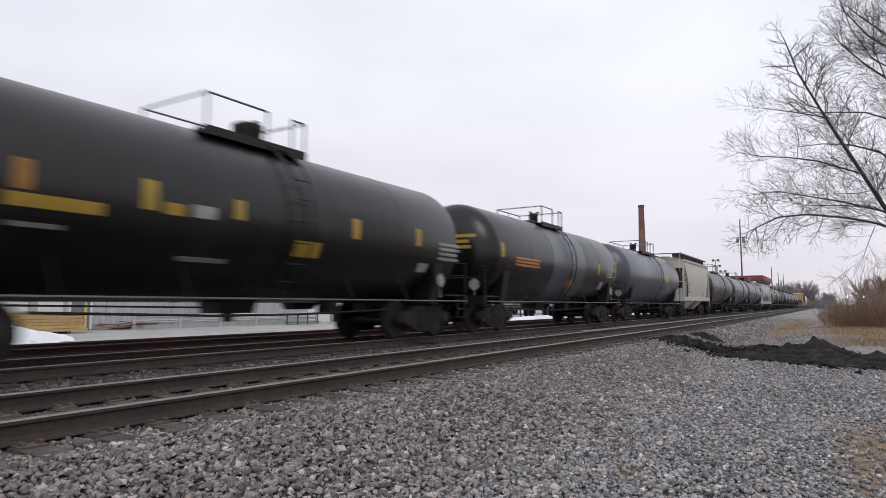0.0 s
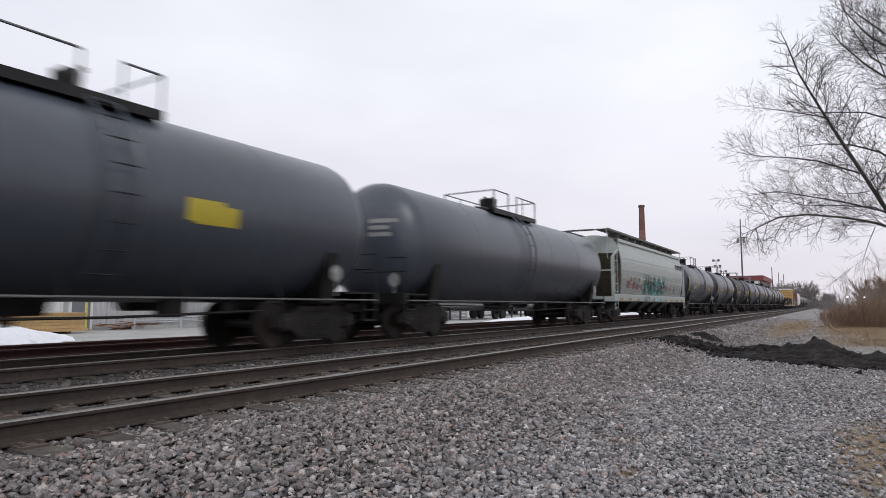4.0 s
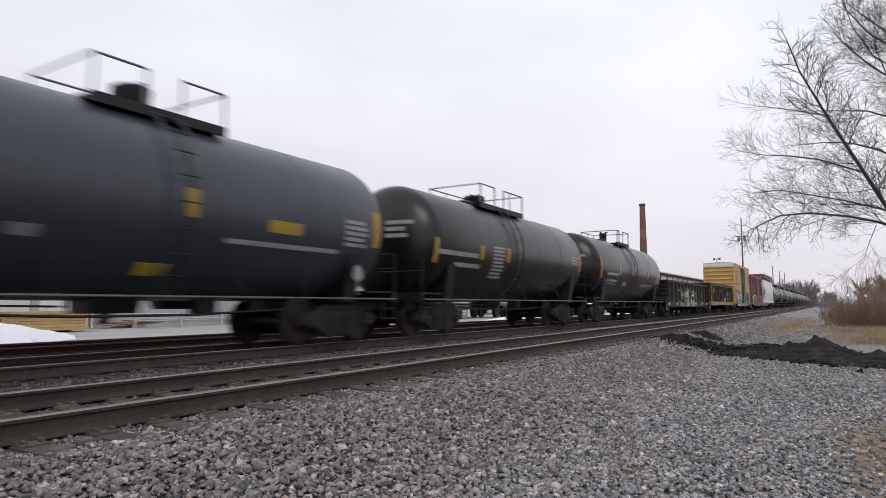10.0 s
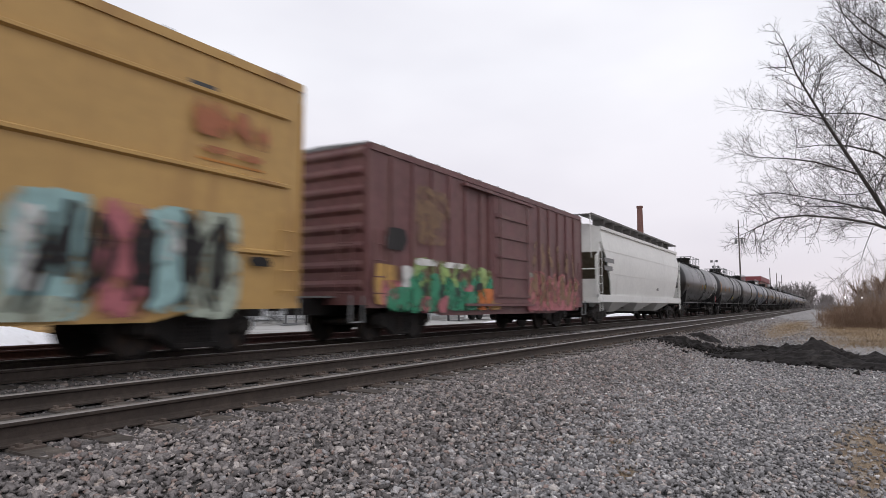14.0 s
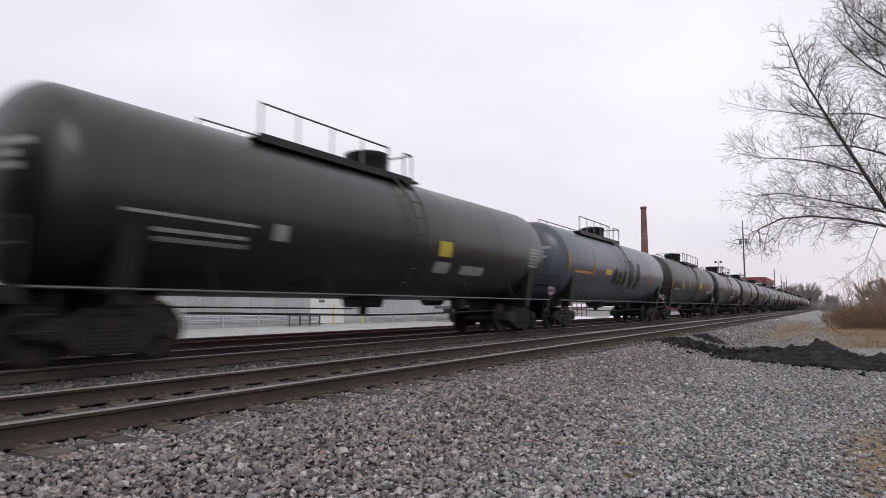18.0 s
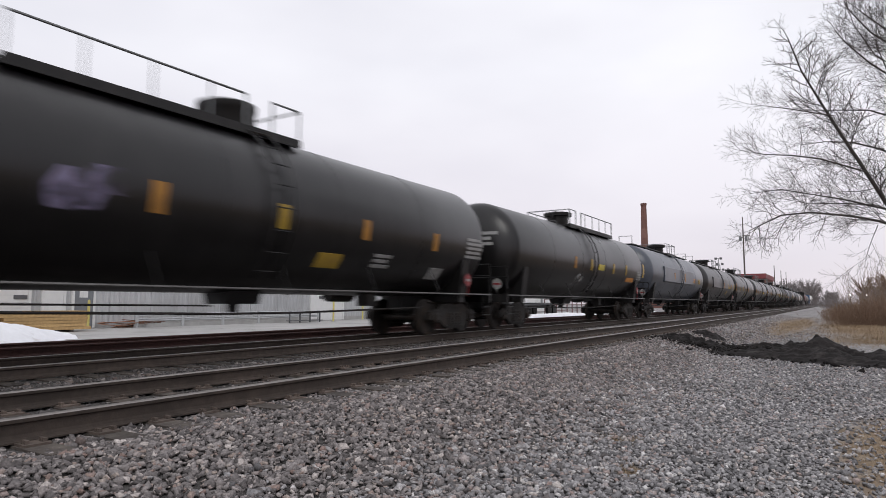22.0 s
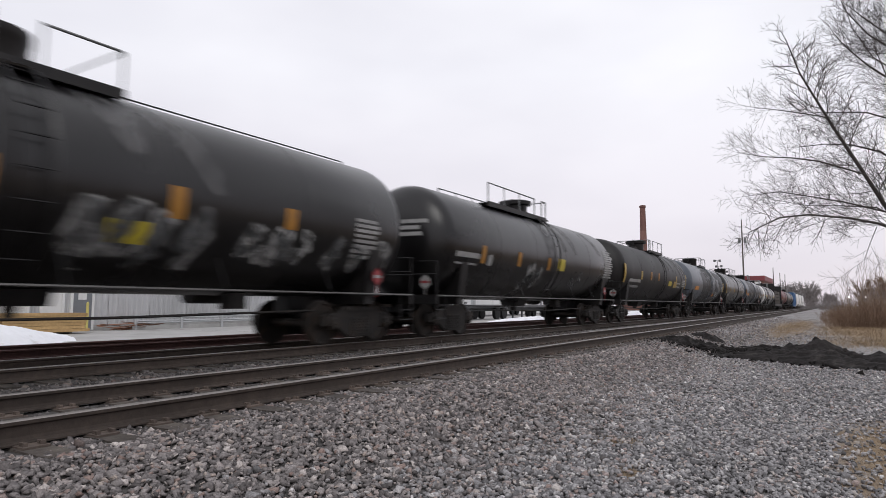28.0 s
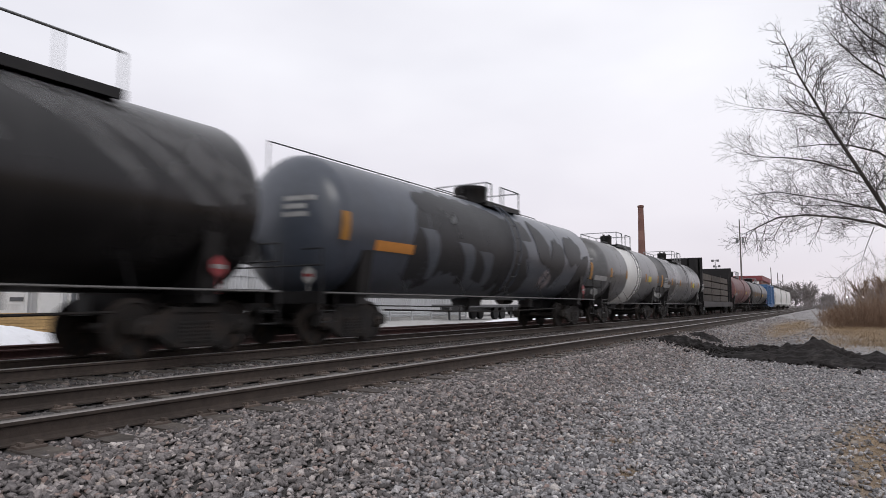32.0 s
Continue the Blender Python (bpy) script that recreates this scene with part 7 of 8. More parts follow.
def warehouse():
    w = thing("warehouse", "long low grey steel-clad warehouse with white doors", "building")
    top, y0, y1 = 4.55, -30.0, 50.0
    part("wall", Solid().box(WALL_X - 20, WALL_X - 0.06, y0, y1, 0.05, top - 0.1), CLADDING, w)
    part("roof", Solid().box(WALL_X - 20.1, WALL_X + 0.02, y0 - 0.1, y1 + 0.1, top - 0.1, top), ROOFING, w)
    part("coping", Solid().box(WALL_X - 0.06, WALL_X + 0.08, y0 - 0.1, y1 + 0.1, top - 0.05, top + 0.03), COPING, w)
    part("fascia", Solid().box(WALL_X - 0.06, WALL_X + 0.06, y0 - 0.1, y1 + 0.1, top - 0.32, top - 0.05), DOOR_WHITE, w)
    part("plinth", Solid().box(WALL_X - 0.06, WALL_X + 0.05, y0, y1, 0.05, 0.42), CONCRETE, w)
    part("drip_rail", Solid().box(WALL_X - 0.06, WALL_X + 0.07, y0, y1, 2.85, 2.91), CLADDING, w)
    # ribbed cladding sheets
    sheet = Solid()
    sheet.box(-0.05, 0.0, 0, 1.98, 0.42, top - 0.32)
    for k in range(8):
        yy = 0.06 + 0.25 * k
        sheet.prism([(0.0, yy, 0.42), (0.03, yy + 0.04, 0.42), (0.03, yy + 0.10, 0.42), (0.0, yy + 0.14, 0.42)], (0, 0, top - 0.74))
    me = sheet.mesh("cladding_sheet", CLADDING)
    for i in range(30):
        part("cladding_sheet", me, None, w, at=pose(WALL_X, -10 + 2.0 * i, 0))
    for a, b, z1, m, name in ((8.2, 12.6, 3.3, DOOR_WHITE, "roller_door"), (13.2, 13.95, 2.5, DOOR_WHITE, "white_door"), (14.4, 15.2, 2.6, DOOR_GREY, "service_door"), (28.7, 31.6, 3.4, DOOR_WHITE, "sliding_door"), (47.2, 48.8, 3.0, DOOR_WHITE, "end_door")):
        d = part(name, Solid().box(WALL_X + 0.03, WALL_X + 0.09, a, b, 0.2, z1, 0.01), m, w)
        fr = Solid().box(WALL_X, WALL_X + 0.11, a - 0.1, a, 0.2, z1 + 0.1).box(WALL_X, WALL_X + 0.11, b, b + 0.1, 0.2, z1 + 0.1).box(WALL_X, WALL_X + 0.11, a - 0.1, b + 0.1, z1, z1 + 0.1)
        part("door_frame", fr, DOOR_WHITE, d)
        if name == "roller_door":
            for k in range(12):
                part("slat", Solid().box(WALL_X + 0.09, WALL_X + 0.105, a + 0.05, b - 0.05, 0.3 + 0.25 * k, 0.53 + 0.25 * k), DOOR_WHITE, d)
    for y, z in ((12.3, 1.5), (29.6, 1.62), (48.0, 1.5), (32.5, 1.75), (11.9, 3.6), (20.0, 3.6)):
        part("wall_vent", Solid().box(WALL_X + 0.02, WALL_X + 0.13, y - 0.25, y + 0.25, z - 0.08, z + 0.08, 0.02), COPING, w)
    part("wall_sign", Solid().box(WALL_X + 0.09, WALL_X + 0.11, 14.6, 14.95, 1.5, 1.85), DOOR_WHITE, w)
    win = part("window", Solid().box(WALL_X + 0.02, WALL_X + 0.06, 12.05, 12.75, 3.0, 3.75), PANE, w)
    part("window_hood", Solid().box(WALL_X + 0.02, WALL_X + 0.2, 11.95, 12.85, 3.75, 3.95), COPING, win)


def guard_rails():
    for a, b in ((16.6, 28.2), (33.0, 46.5)):
        g = thing("guard_rail", "pale steel guard rail along a low concrete edge", "guard rail", "yard guard rails", at=pose(WALL_X + 1.0, 0, 0))
        part("edge_wall", Solid().box(-0.12, 0.1, a, b, YARD_Z, 0.34, 0.02), CONCRETE, g)
        for z in (0.44, 0.66):
            part("beam", Solid().prism([(0.1, a, z), (0.15, a, z + 0.04), (0.11, a, z + 0.08), (0.15, a, z + 0.12), (0.1, a, z + 0.16), (0.08, a, z + 0.08)], (0, b - a, 0)), RAILING, g)
        n = int((b - a) / 2.3) + 1
        for i in range(n):
            y = a + (b - a) * i / (n - 1)
            part("post", Solid().box(0.08, 0.2, y - 0.06, y + 0.06, YARD_Z, 0.84, 0.02), RAILING, g)
    for x, y in ((WALL_X + 0.6, 14.74), (WALL_X + 2.6, 27.9), (WALL_X + 1.2, 32.3)):
        b = thing("bollard", "yellow painted steel bollard on the yard", "bollard", "yard bollards", at=pose(x, y, YARD_Z))
        part("post", Solid().lathe([(0, 0.055), (1.15, 0.055), (1.22, 0.04), (1.24, 0.01)], "z", (0, 0, 0), 16), SAFETY, b, smooth=40)
        part("foot", Solid().lathe([(0, 0.16), (0.03, 0.16), (0.04, 0.09)], "z", (0, 0, 0), 16), CONCRETE, b)
    # scrap bench and coils by the wall
    rk = thing("tyre_rack", "dark steel rack beside the guard rail", "rack", at=pose(WALL_X + 1.9, 26.3, YARD_Z))
    for y in (-1.2, -0.4, 0.4, 1.2):
        part("upright", Solid().box(-0.03, 0.03, y - 0.03, y + 0.03, 0, 0.62), COPING, rk)
    for z in (0.1, 0.58):
        part("shelf", Solid().box(-0.2, 0.2, -1.25, 1.25, z, z + 0.04), COPING, rk)


def lumber_stacks():
    rnd = random.Random(8)
    for x, y, n, w in ((-25.6, 8.4, 5, 4.6), (-25.2, 12.0, 6, 3.0), (-26.2, 4.0, 5, 4.0)):
        st = thing("lumber_stack", "stack of fresh yellow sawn boards on skids", "lumber", "lumber in the yard", at=pose(x, y, YARD_Z))
        for k in (-1, 1):
            part("skid", Solid().box(-0.6, 0.6, k * w * 0.3 - 0.05, k * w * 0.3 + 0.05, 0.004, 0.09), TIE, st)
        for r in range(n):
            for c in range(4):
                part("board", Solid().box(-0.58 + c * 0.29, -0.31 + c * 0.29, -w / 2 + rnd.uniform(-0.15, 0.1), w / 2 + rnd.uniform(-0.1, 0.2), 0.09 + r * 0.12, 0.20 + r * 0.12, 0.01), LUMBER, st)
    hp = thing("pallet_scrap", "heap of broken orange-brown pallet boards", "pallets", at=pose(-27.0, 16.6, YARD_Z))
    for i in range(16):
        a = rnd.uniform(0.5, 1.1)
        part("board", Solid().box(-a, a, -0.05, 0.05, 0, 0.025), PALLET, hp, at=pose(rnd.uniform(-0.5, 0.5), rnd.uniform(-0.8, 0.9), 0.03 + 0.018 * i, rnd.uniform(-6, 6), rnd.uniform(-8, 8), rnd.uniform(60, 130)))


def mound(name, label, category, cx, cy, rx, ry, h, material, seed, turn=0.0, lumps=0.35, nx=44, ny=44, kind="", base=None):
    """A heap with an uneven outline, sunk a little into the ground at its rim."""
    s = Solid()
    vs, fs = [], []
    for j in range(ny + 1):
        for i in range(nx + 1):
            u, v = 2 * i / nx - 1, 2 * j / ny - 1
            d = math.hypot(u, v)
            n1 = noise.noise(Vector((u * 2.2 + seed, v * 2.2, seed * 0.7)))
            n2 = noise.noise(Vector((u * 8 + seed, v * 8, seed)))
            n3 = noise.noise(Vector((u * rx * 7 + seed, v * ry * 7, seed * 1.9)))
            e = max(0.0, 1 - (d + 0.28 * n1 + 0.1 * n2) ** 2)
            x, y = u * rx, v * ry
            c, q = math.cos(turn), math.sin(turn)
            X, Y = cx + x * c - y * q, cy + x * q + y * c
            g = base if base is not None else ground_z(X)
            vs.append((X, Y, g - 0.06 + h * e ** 0.8 * (1 + lumps * n1 + 0.25 * lumps * n2 + 0.3 * lumps * n3) + (0.05 * n2 * lumps if e > 0 else 0)))
    for j in range(ny):
        for i in range(nx):
            a = j * (nx + 1) + i
            fs.append((a, a + 1, a + nx + 2, a + nx + 1))
    s.add(vs, fs)
    ob = new(name, s.mesh(name, material, 50))
    return tagged(ob, label, category, kind=kind)


def snow_and_soil():
    mound("snow_mound", "ploughed heap of white snow at the yard edge", "snow", -20.4, 5.9, 3.0, 4.6, 0.86, SNOW, 2.0, lumps=0.45, base=YARD_Z)
    mound("snow_ridge", "low bank of old snow along the siding", "snow", -18.2, 45, 0.9, 12, 0.42, SNOW, 5.0, nx=24, ny=70, base=YARD_Z)
    mound("snow_ridge", "low bank of old snow along the siding", "snow", -19.2, 72, 0.9, 10, 0.5, SNOW, 7.0, nx=24, ny=60, base=YARD_Z)
    # dark ash spread across the service road, with one higher heap
    # three lobes from the verge towards the tracks, thinning out, with one higher heap
    mound("soil_mound", "low spread of dark wet ash soil", "soil", -0.1, 16.4, 3.3, 1.25, 0.24, SOIL, 3.3, turn=radians(-28), lumps=1.0, nx=90, ny=46)
    mound("soil_mound", "small peaked heap of dark ash soil", "soil", -0.45, 17.6, 1.05, 0.9, 0.42, SOIL, 6.1, turn=0.2, lumps=0.6)
    mound("soil_mound", "thin tongue of dark ash soil", "soil", -3.4, 19.0, 2.2, 0.62, 0.17, SOIL, 9.1, turn=radians(-48), lumps=1.1)
    mound("soil_mound", "thin far tongue of dark ash soil", "soil", -3.6, 22.6, 1.6, 0.5, 0.17, SOIL, 11.3, turn=radians(-66), lumps=1.1)
    mound("soil_mound", "long narrow streak of dark ash soil", "soil", -1.7, 20.6, 1.9, 0.34, 0.10, SOIL, 13.7, turn=radians(-22), lumps=1.1)
    mound("soil_mound", "low dark ash soil at the verge", "soil", 1.5, 16.4, 1.9, 1.1, 0.27, SOIL, 4.4, turn=radians(-5), lumps=0.9)
    rng = np.random.default_rng(21)
    n = 2600
    u = rng.normal(0, 0.5, (n, 2))
    c, q = math.cos(radians(-34)), math.sin(radians(-34))
    x, y = u[:, 0] * 4.4, u[:, 1] * 1.5
    p = np.stack([-0.9 + x * c - y * q, 17.4 + x * q + y * c, np.zeros(n)], 1)
    size = 0.026 * np.exp(rng.normal(0, 0.5, n))
    p[:, 2] = GZ(p[:, 0]) + 0.14 * np.exp(-(u ** 2).sum(1) * 2.2) + size * 0.2
    tagged(stones("soil_clods", "dark clods of ash soil lying about", p, size, 22, SOIL), category="soil")


def limb(s, pts, r0, r1, seg):
    n = len(pts) - 1
    for i in range(n):
        a = r0 + (r1 - r0) * i / n
        b = r0 + (r1 - r0) * (i + 1) / n
        s.rod(pts[i], pts[i + 1], a, seg, b)


def branch(fine, start, way, length, radius, level, rnd):
    """A branch that bends upward a little, thins out and forks at wide angles into ever finer ones."""
    n = max(2, int(length / 0.24))
    p, d = Vector(start), Vector(way).normalized()
    pts, ways = [p.copy()], [d.copy()]
    for i in range(n):
        d = (d + Vector((rnd.uniform(-0.14, 0.14), rnd.uniform(-0.14, 0.14), rnd.uniform(-0.10, 0.16)))).normalized()
        p = p + d * (length / n)
        pts.append(p.copy())
        ways.append(d.copy())
    limb(fine, pts, radius, max(0.0024, radius * 0.36), 3)
    if level >= 3 or length < 0.22:
        return
    gap = (0.25, 0.14, 0.10)[level]
    count = max(1, int(length * 0.85 / gap))
    spin = rnd.uniform(0, 6.28)
    for k in range(count):
        f = 0.15 + 0.83 * (k + rnd.uniform(0.1, 0.9)) / count
        i = min(n - 1, int(f * n))
        q = pts[i].lerp(pts[i + 1], f * n - i)
        spin += 2.4 + rnd.uniform(-0.5, 0.5)
        u = ways[i].orthogonal().normalized()
        side = u * math.cos(spin) + ways[i].cross(u) * math.sin(spin)
        angle = radians(rnd.uniform(28, 58))
        turn = ways[i] * math.cos(angle) + side * math.sin(angle) + Vector((0, 0, 0.10))
        branch(fine, q, turn, (length * (1 - f) * 0.7 + (0.42, 0.27, 0.15)[level]) * rnd.uniform(0.65, 1.1), max(0.0031, radius * 0.57), level + 1, rnd)


def big_tree():
    """A bare winter tree whose limbs reach over the service road; limbs given as (across, height) from the foot."""
    rnd = random.Random(31)
    t = thing("bare_tree", "large bare winter tree with spreading dark limbs", "tree", at=pose(3.3, 24.0, 0))
    trunk = Solid()
    limb(trunk, [(0, 0, -0.1), (-0.15, 0.05, 1.0), (-0.3, 0, 2.2), (-0.25, 0.1, 4.0), (-0.1, 0.2, 6.2), (0.2, 0.1, 8.6), (0.3, 0.2, 11.0)], 0.30, 0.10, 12)
    part("trunk", trunk, BARK, t, smooth=50)
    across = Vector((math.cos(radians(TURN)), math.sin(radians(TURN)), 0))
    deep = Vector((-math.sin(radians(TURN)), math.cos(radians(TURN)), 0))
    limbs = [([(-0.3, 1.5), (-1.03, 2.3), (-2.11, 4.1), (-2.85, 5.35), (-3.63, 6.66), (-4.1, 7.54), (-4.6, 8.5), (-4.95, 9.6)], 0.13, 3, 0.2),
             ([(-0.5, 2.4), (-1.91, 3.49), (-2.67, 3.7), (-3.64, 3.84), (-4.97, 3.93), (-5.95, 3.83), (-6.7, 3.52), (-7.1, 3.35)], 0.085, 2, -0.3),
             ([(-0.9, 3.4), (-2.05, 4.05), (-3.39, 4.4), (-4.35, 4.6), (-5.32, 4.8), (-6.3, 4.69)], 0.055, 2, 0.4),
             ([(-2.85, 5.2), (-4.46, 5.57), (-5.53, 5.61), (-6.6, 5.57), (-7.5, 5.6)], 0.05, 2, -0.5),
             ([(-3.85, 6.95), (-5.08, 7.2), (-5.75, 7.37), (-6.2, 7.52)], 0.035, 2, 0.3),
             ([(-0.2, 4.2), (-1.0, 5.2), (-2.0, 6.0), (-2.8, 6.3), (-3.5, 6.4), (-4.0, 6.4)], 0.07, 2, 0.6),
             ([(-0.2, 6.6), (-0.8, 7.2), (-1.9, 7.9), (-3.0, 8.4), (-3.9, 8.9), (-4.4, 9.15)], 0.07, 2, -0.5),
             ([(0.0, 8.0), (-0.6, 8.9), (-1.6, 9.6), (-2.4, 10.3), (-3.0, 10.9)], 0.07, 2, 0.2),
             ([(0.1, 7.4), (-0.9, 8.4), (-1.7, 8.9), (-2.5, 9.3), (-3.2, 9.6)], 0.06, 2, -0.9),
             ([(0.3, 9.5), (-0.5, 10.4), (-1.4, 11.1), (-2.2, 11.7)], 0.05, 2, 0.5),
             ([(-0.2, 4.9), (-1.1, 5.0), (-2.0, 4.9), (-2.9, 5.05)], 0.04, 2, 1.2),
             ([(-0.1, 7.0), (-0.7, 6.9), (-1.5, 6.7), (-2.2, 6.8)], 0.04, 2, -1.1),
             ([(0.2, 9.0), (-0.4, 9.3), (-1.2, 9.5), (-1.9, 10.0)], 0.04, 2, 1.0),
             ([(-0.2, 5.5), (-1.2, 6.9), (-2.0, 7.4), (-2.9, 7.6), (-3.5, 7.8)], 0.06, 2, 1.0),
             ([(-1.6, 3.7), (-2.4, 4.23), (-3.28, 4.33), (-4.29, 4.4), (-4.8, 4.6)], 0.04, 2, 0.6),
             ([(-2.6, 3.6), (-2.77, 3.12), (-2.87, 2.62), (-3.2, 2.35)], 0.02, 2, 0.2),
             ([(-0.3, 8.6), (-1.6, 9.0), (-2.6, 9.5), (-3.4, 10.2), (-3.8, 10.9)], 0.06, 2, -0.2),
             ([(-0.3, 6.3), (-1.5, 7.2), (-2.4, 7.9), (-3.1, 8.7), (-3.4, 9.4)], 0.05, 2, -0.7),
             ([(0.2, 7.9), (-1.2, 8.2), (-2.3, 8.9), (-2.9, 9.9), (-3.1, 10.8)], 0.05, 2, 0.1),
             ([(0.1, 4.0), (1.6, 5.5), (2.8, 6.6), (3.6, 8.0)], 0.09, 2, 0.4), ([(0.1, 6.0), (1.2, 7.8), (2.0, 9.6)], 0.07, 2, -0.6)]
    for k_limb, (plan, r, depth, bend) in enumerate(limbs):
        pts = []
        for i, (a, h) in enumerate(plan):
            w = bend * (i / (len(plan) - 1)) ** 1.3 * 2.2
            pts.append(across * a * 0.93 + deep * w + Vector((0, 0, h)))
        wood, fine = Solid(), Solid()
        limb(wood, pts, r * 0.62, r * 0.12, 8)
        # side branches all along, reaching less far towards the tip
        span = sum((pts[i + 1] - pts[i]).length for i in range(len(pts) - 1))
        steps = int(span / 0.22)
        hang = -1.05 if k_limb == 1 else -0.6
        for k in range(steps):
            f = 0.16 + 0.84 * (k + rnd.random()) / steps
            x = f * (len(pts) - 1)
            i = min(len(pts) - 2, int(x))
            q = pts[i].lerp(pts[i + 1], x - i)
            d = (pts[i + 1] - pts[i]).normalized()
            side = across * rnd.uniform(-1.0, 0.8) + deep * rnd.uniform(-0.9, 0.9) + Vector((0, 0, rnd.uniform(hang, 1.0)))
            side = (side - d * side.dot(d)).normalized()
            angle = radians(rnd.uniform(35, 62))
            branch(fine, q, d * math.cos(angle) + side * math.sin(angle), min(1.5, span * (1 - f) * 0.34 + 0.55) * rnd.uniform(0.65, 1.1), max(0.006, r * 0.13), 1, rnd)
        branch(fine, pts[-1], pts[-1] - pts[-2], 0.8, max(0.006, r * 0.1), 1, rnd)
        b = part("limb", wood, BARK, t, smooth=60)
        part("twig_crown", fine, BARK, b)["kind"] = "stuff"


def shrub(x, y, h, seed, stems=80, material=None, spread=0.9, lean=0.4, r=0.008):
    """A clump of thin leafless stems, each with a few short twigs."""
    rnd = random.Random(seed)
    t = thing("bare_shrub", "leafless brown roadside shrub with thin stems", "shrub", "shrubs along the verge", at=pose(x, y, -0.03))
    s = Solid()
    for i in range(stems):
        p = Vector((rnd.gauss(0, 0.5) * spread, rnd.gauss(0, 0.5) * spread, 0))
        w = Vector((rnd.gauss(0, lean), rnd.gauss(0, lean), 1)).normalized()
        L = h * rnd.uniform(0.4, 1.0)
        pts = [p]
        for k in range(3):
            w = (w + Vector((rnd.uniform(-0.16, 0.16), rnd.uniform(-0.16, 0.16), 0.05))).normalized()
            pts.append(pts[-1] + w * L / 3)
        limb(s, pts, r, r * 0.45, 3)
        for k in range(5):
            f = rnd.uniform(0.25, 0.98) * 3
            j = min(2, int(f))
            q = pts[j].lerp(pts[j + 1], f - j)
            v = (w + Vector((rnd.gauss(0, 0.5), rnd.gauss(0, 0.5), rnd.uniform(-0.1, 0.5)))).normalized()
            s.rod(q, q + v * L * rnd.uniform(0.1, 0.28), r * 0.55, 3, r * 0.35)
    part("stem_clump", s, material or SHRUB, t)["kind"] = "stuff"


def far_tree(x, y, h, seed, material):
    rnd = random.Random(seed)
    t = thing("distant_tree", "distant bare winter tree", "tree", "distant trees", at=pose(x, y, 0))
    trunk = Solid()
    limb(trunk, [(0, 0, -0.1), (rnd.uniform(-0.3, 0.3), 0, h * 0.3), (rnd.uniform(-0.4, 0.4), 0, h * 0.62)], h * 0.022, h * 0.012, 6)
    part("trunk", trunk, material, t)
    c = Solid()
    for i in range(34):
        a = rnd.uniform(0, 6.28)
        z = h * rnd.uniform(0.05, 0.6)
        w = Vector((math.cos(a), math.sin(a), rnd.uniform(0.3, 1.4)))
        L = h * rnd.uniform(0.25, 0.42)
        pts = [Vector((0, 0, z)), Vector((0, 0, z)) + w.normalized() * L * 0.5, Vector((0, 0, z)) + (w + Vector((0, 0, 0.5))).normalized() * L]
        limb(c, pts, h * 0.011, h * 0.006, 4)
        for k in range(7):
            q = pts[1].lerp(pts[2], rnd.random())
            v = (w.normalized() + Vector((rnd.uniform(-1, 1), rnd.uniform(-1, 1), rnd.uniform(-0.4, 1)))).normalized()
            c.rod(q, q + v * h * rnd.uniform(0.08, 0.2), h * 0.0055, 3, h * 0.003)
    part("crown", c, material, t)


def chimney():
    c = thing("brick_chimney", "tall tapering red brick factory chimney", "chimney", at=pose(-39.2, 158, 0))
    H, r0, r1 = 25.6, 1.15, 0.66
    n = 22
    for i in range(n):
        za, zb = H * i / n, H * (i + 1) / n
        ra, rb = r0 + (r1 - r0) * i / n, r0 + (r1 - r0) * (i + 1) / n
        m = BRICK_PINK if i in (15, 16) else BRICK
        part("brick_course", Solid().lathe([(za, ra), (zb - 0.06, rb), (zb, rb - 0.015)], "z", (0, 0, 0), 20), m, c, smooth=60)
    part("crown_ring", Solid().lathe([(H, r1), (H + 0.1, r1 + 0.12), (H + 0.5, r1 + 0.14), (H + 0.6, r1), (H + 0.6, r1 - 0.2), (H + 0.3, r1 - 0.22)], "z", (0, 0, 0), 20), BRICK, c)


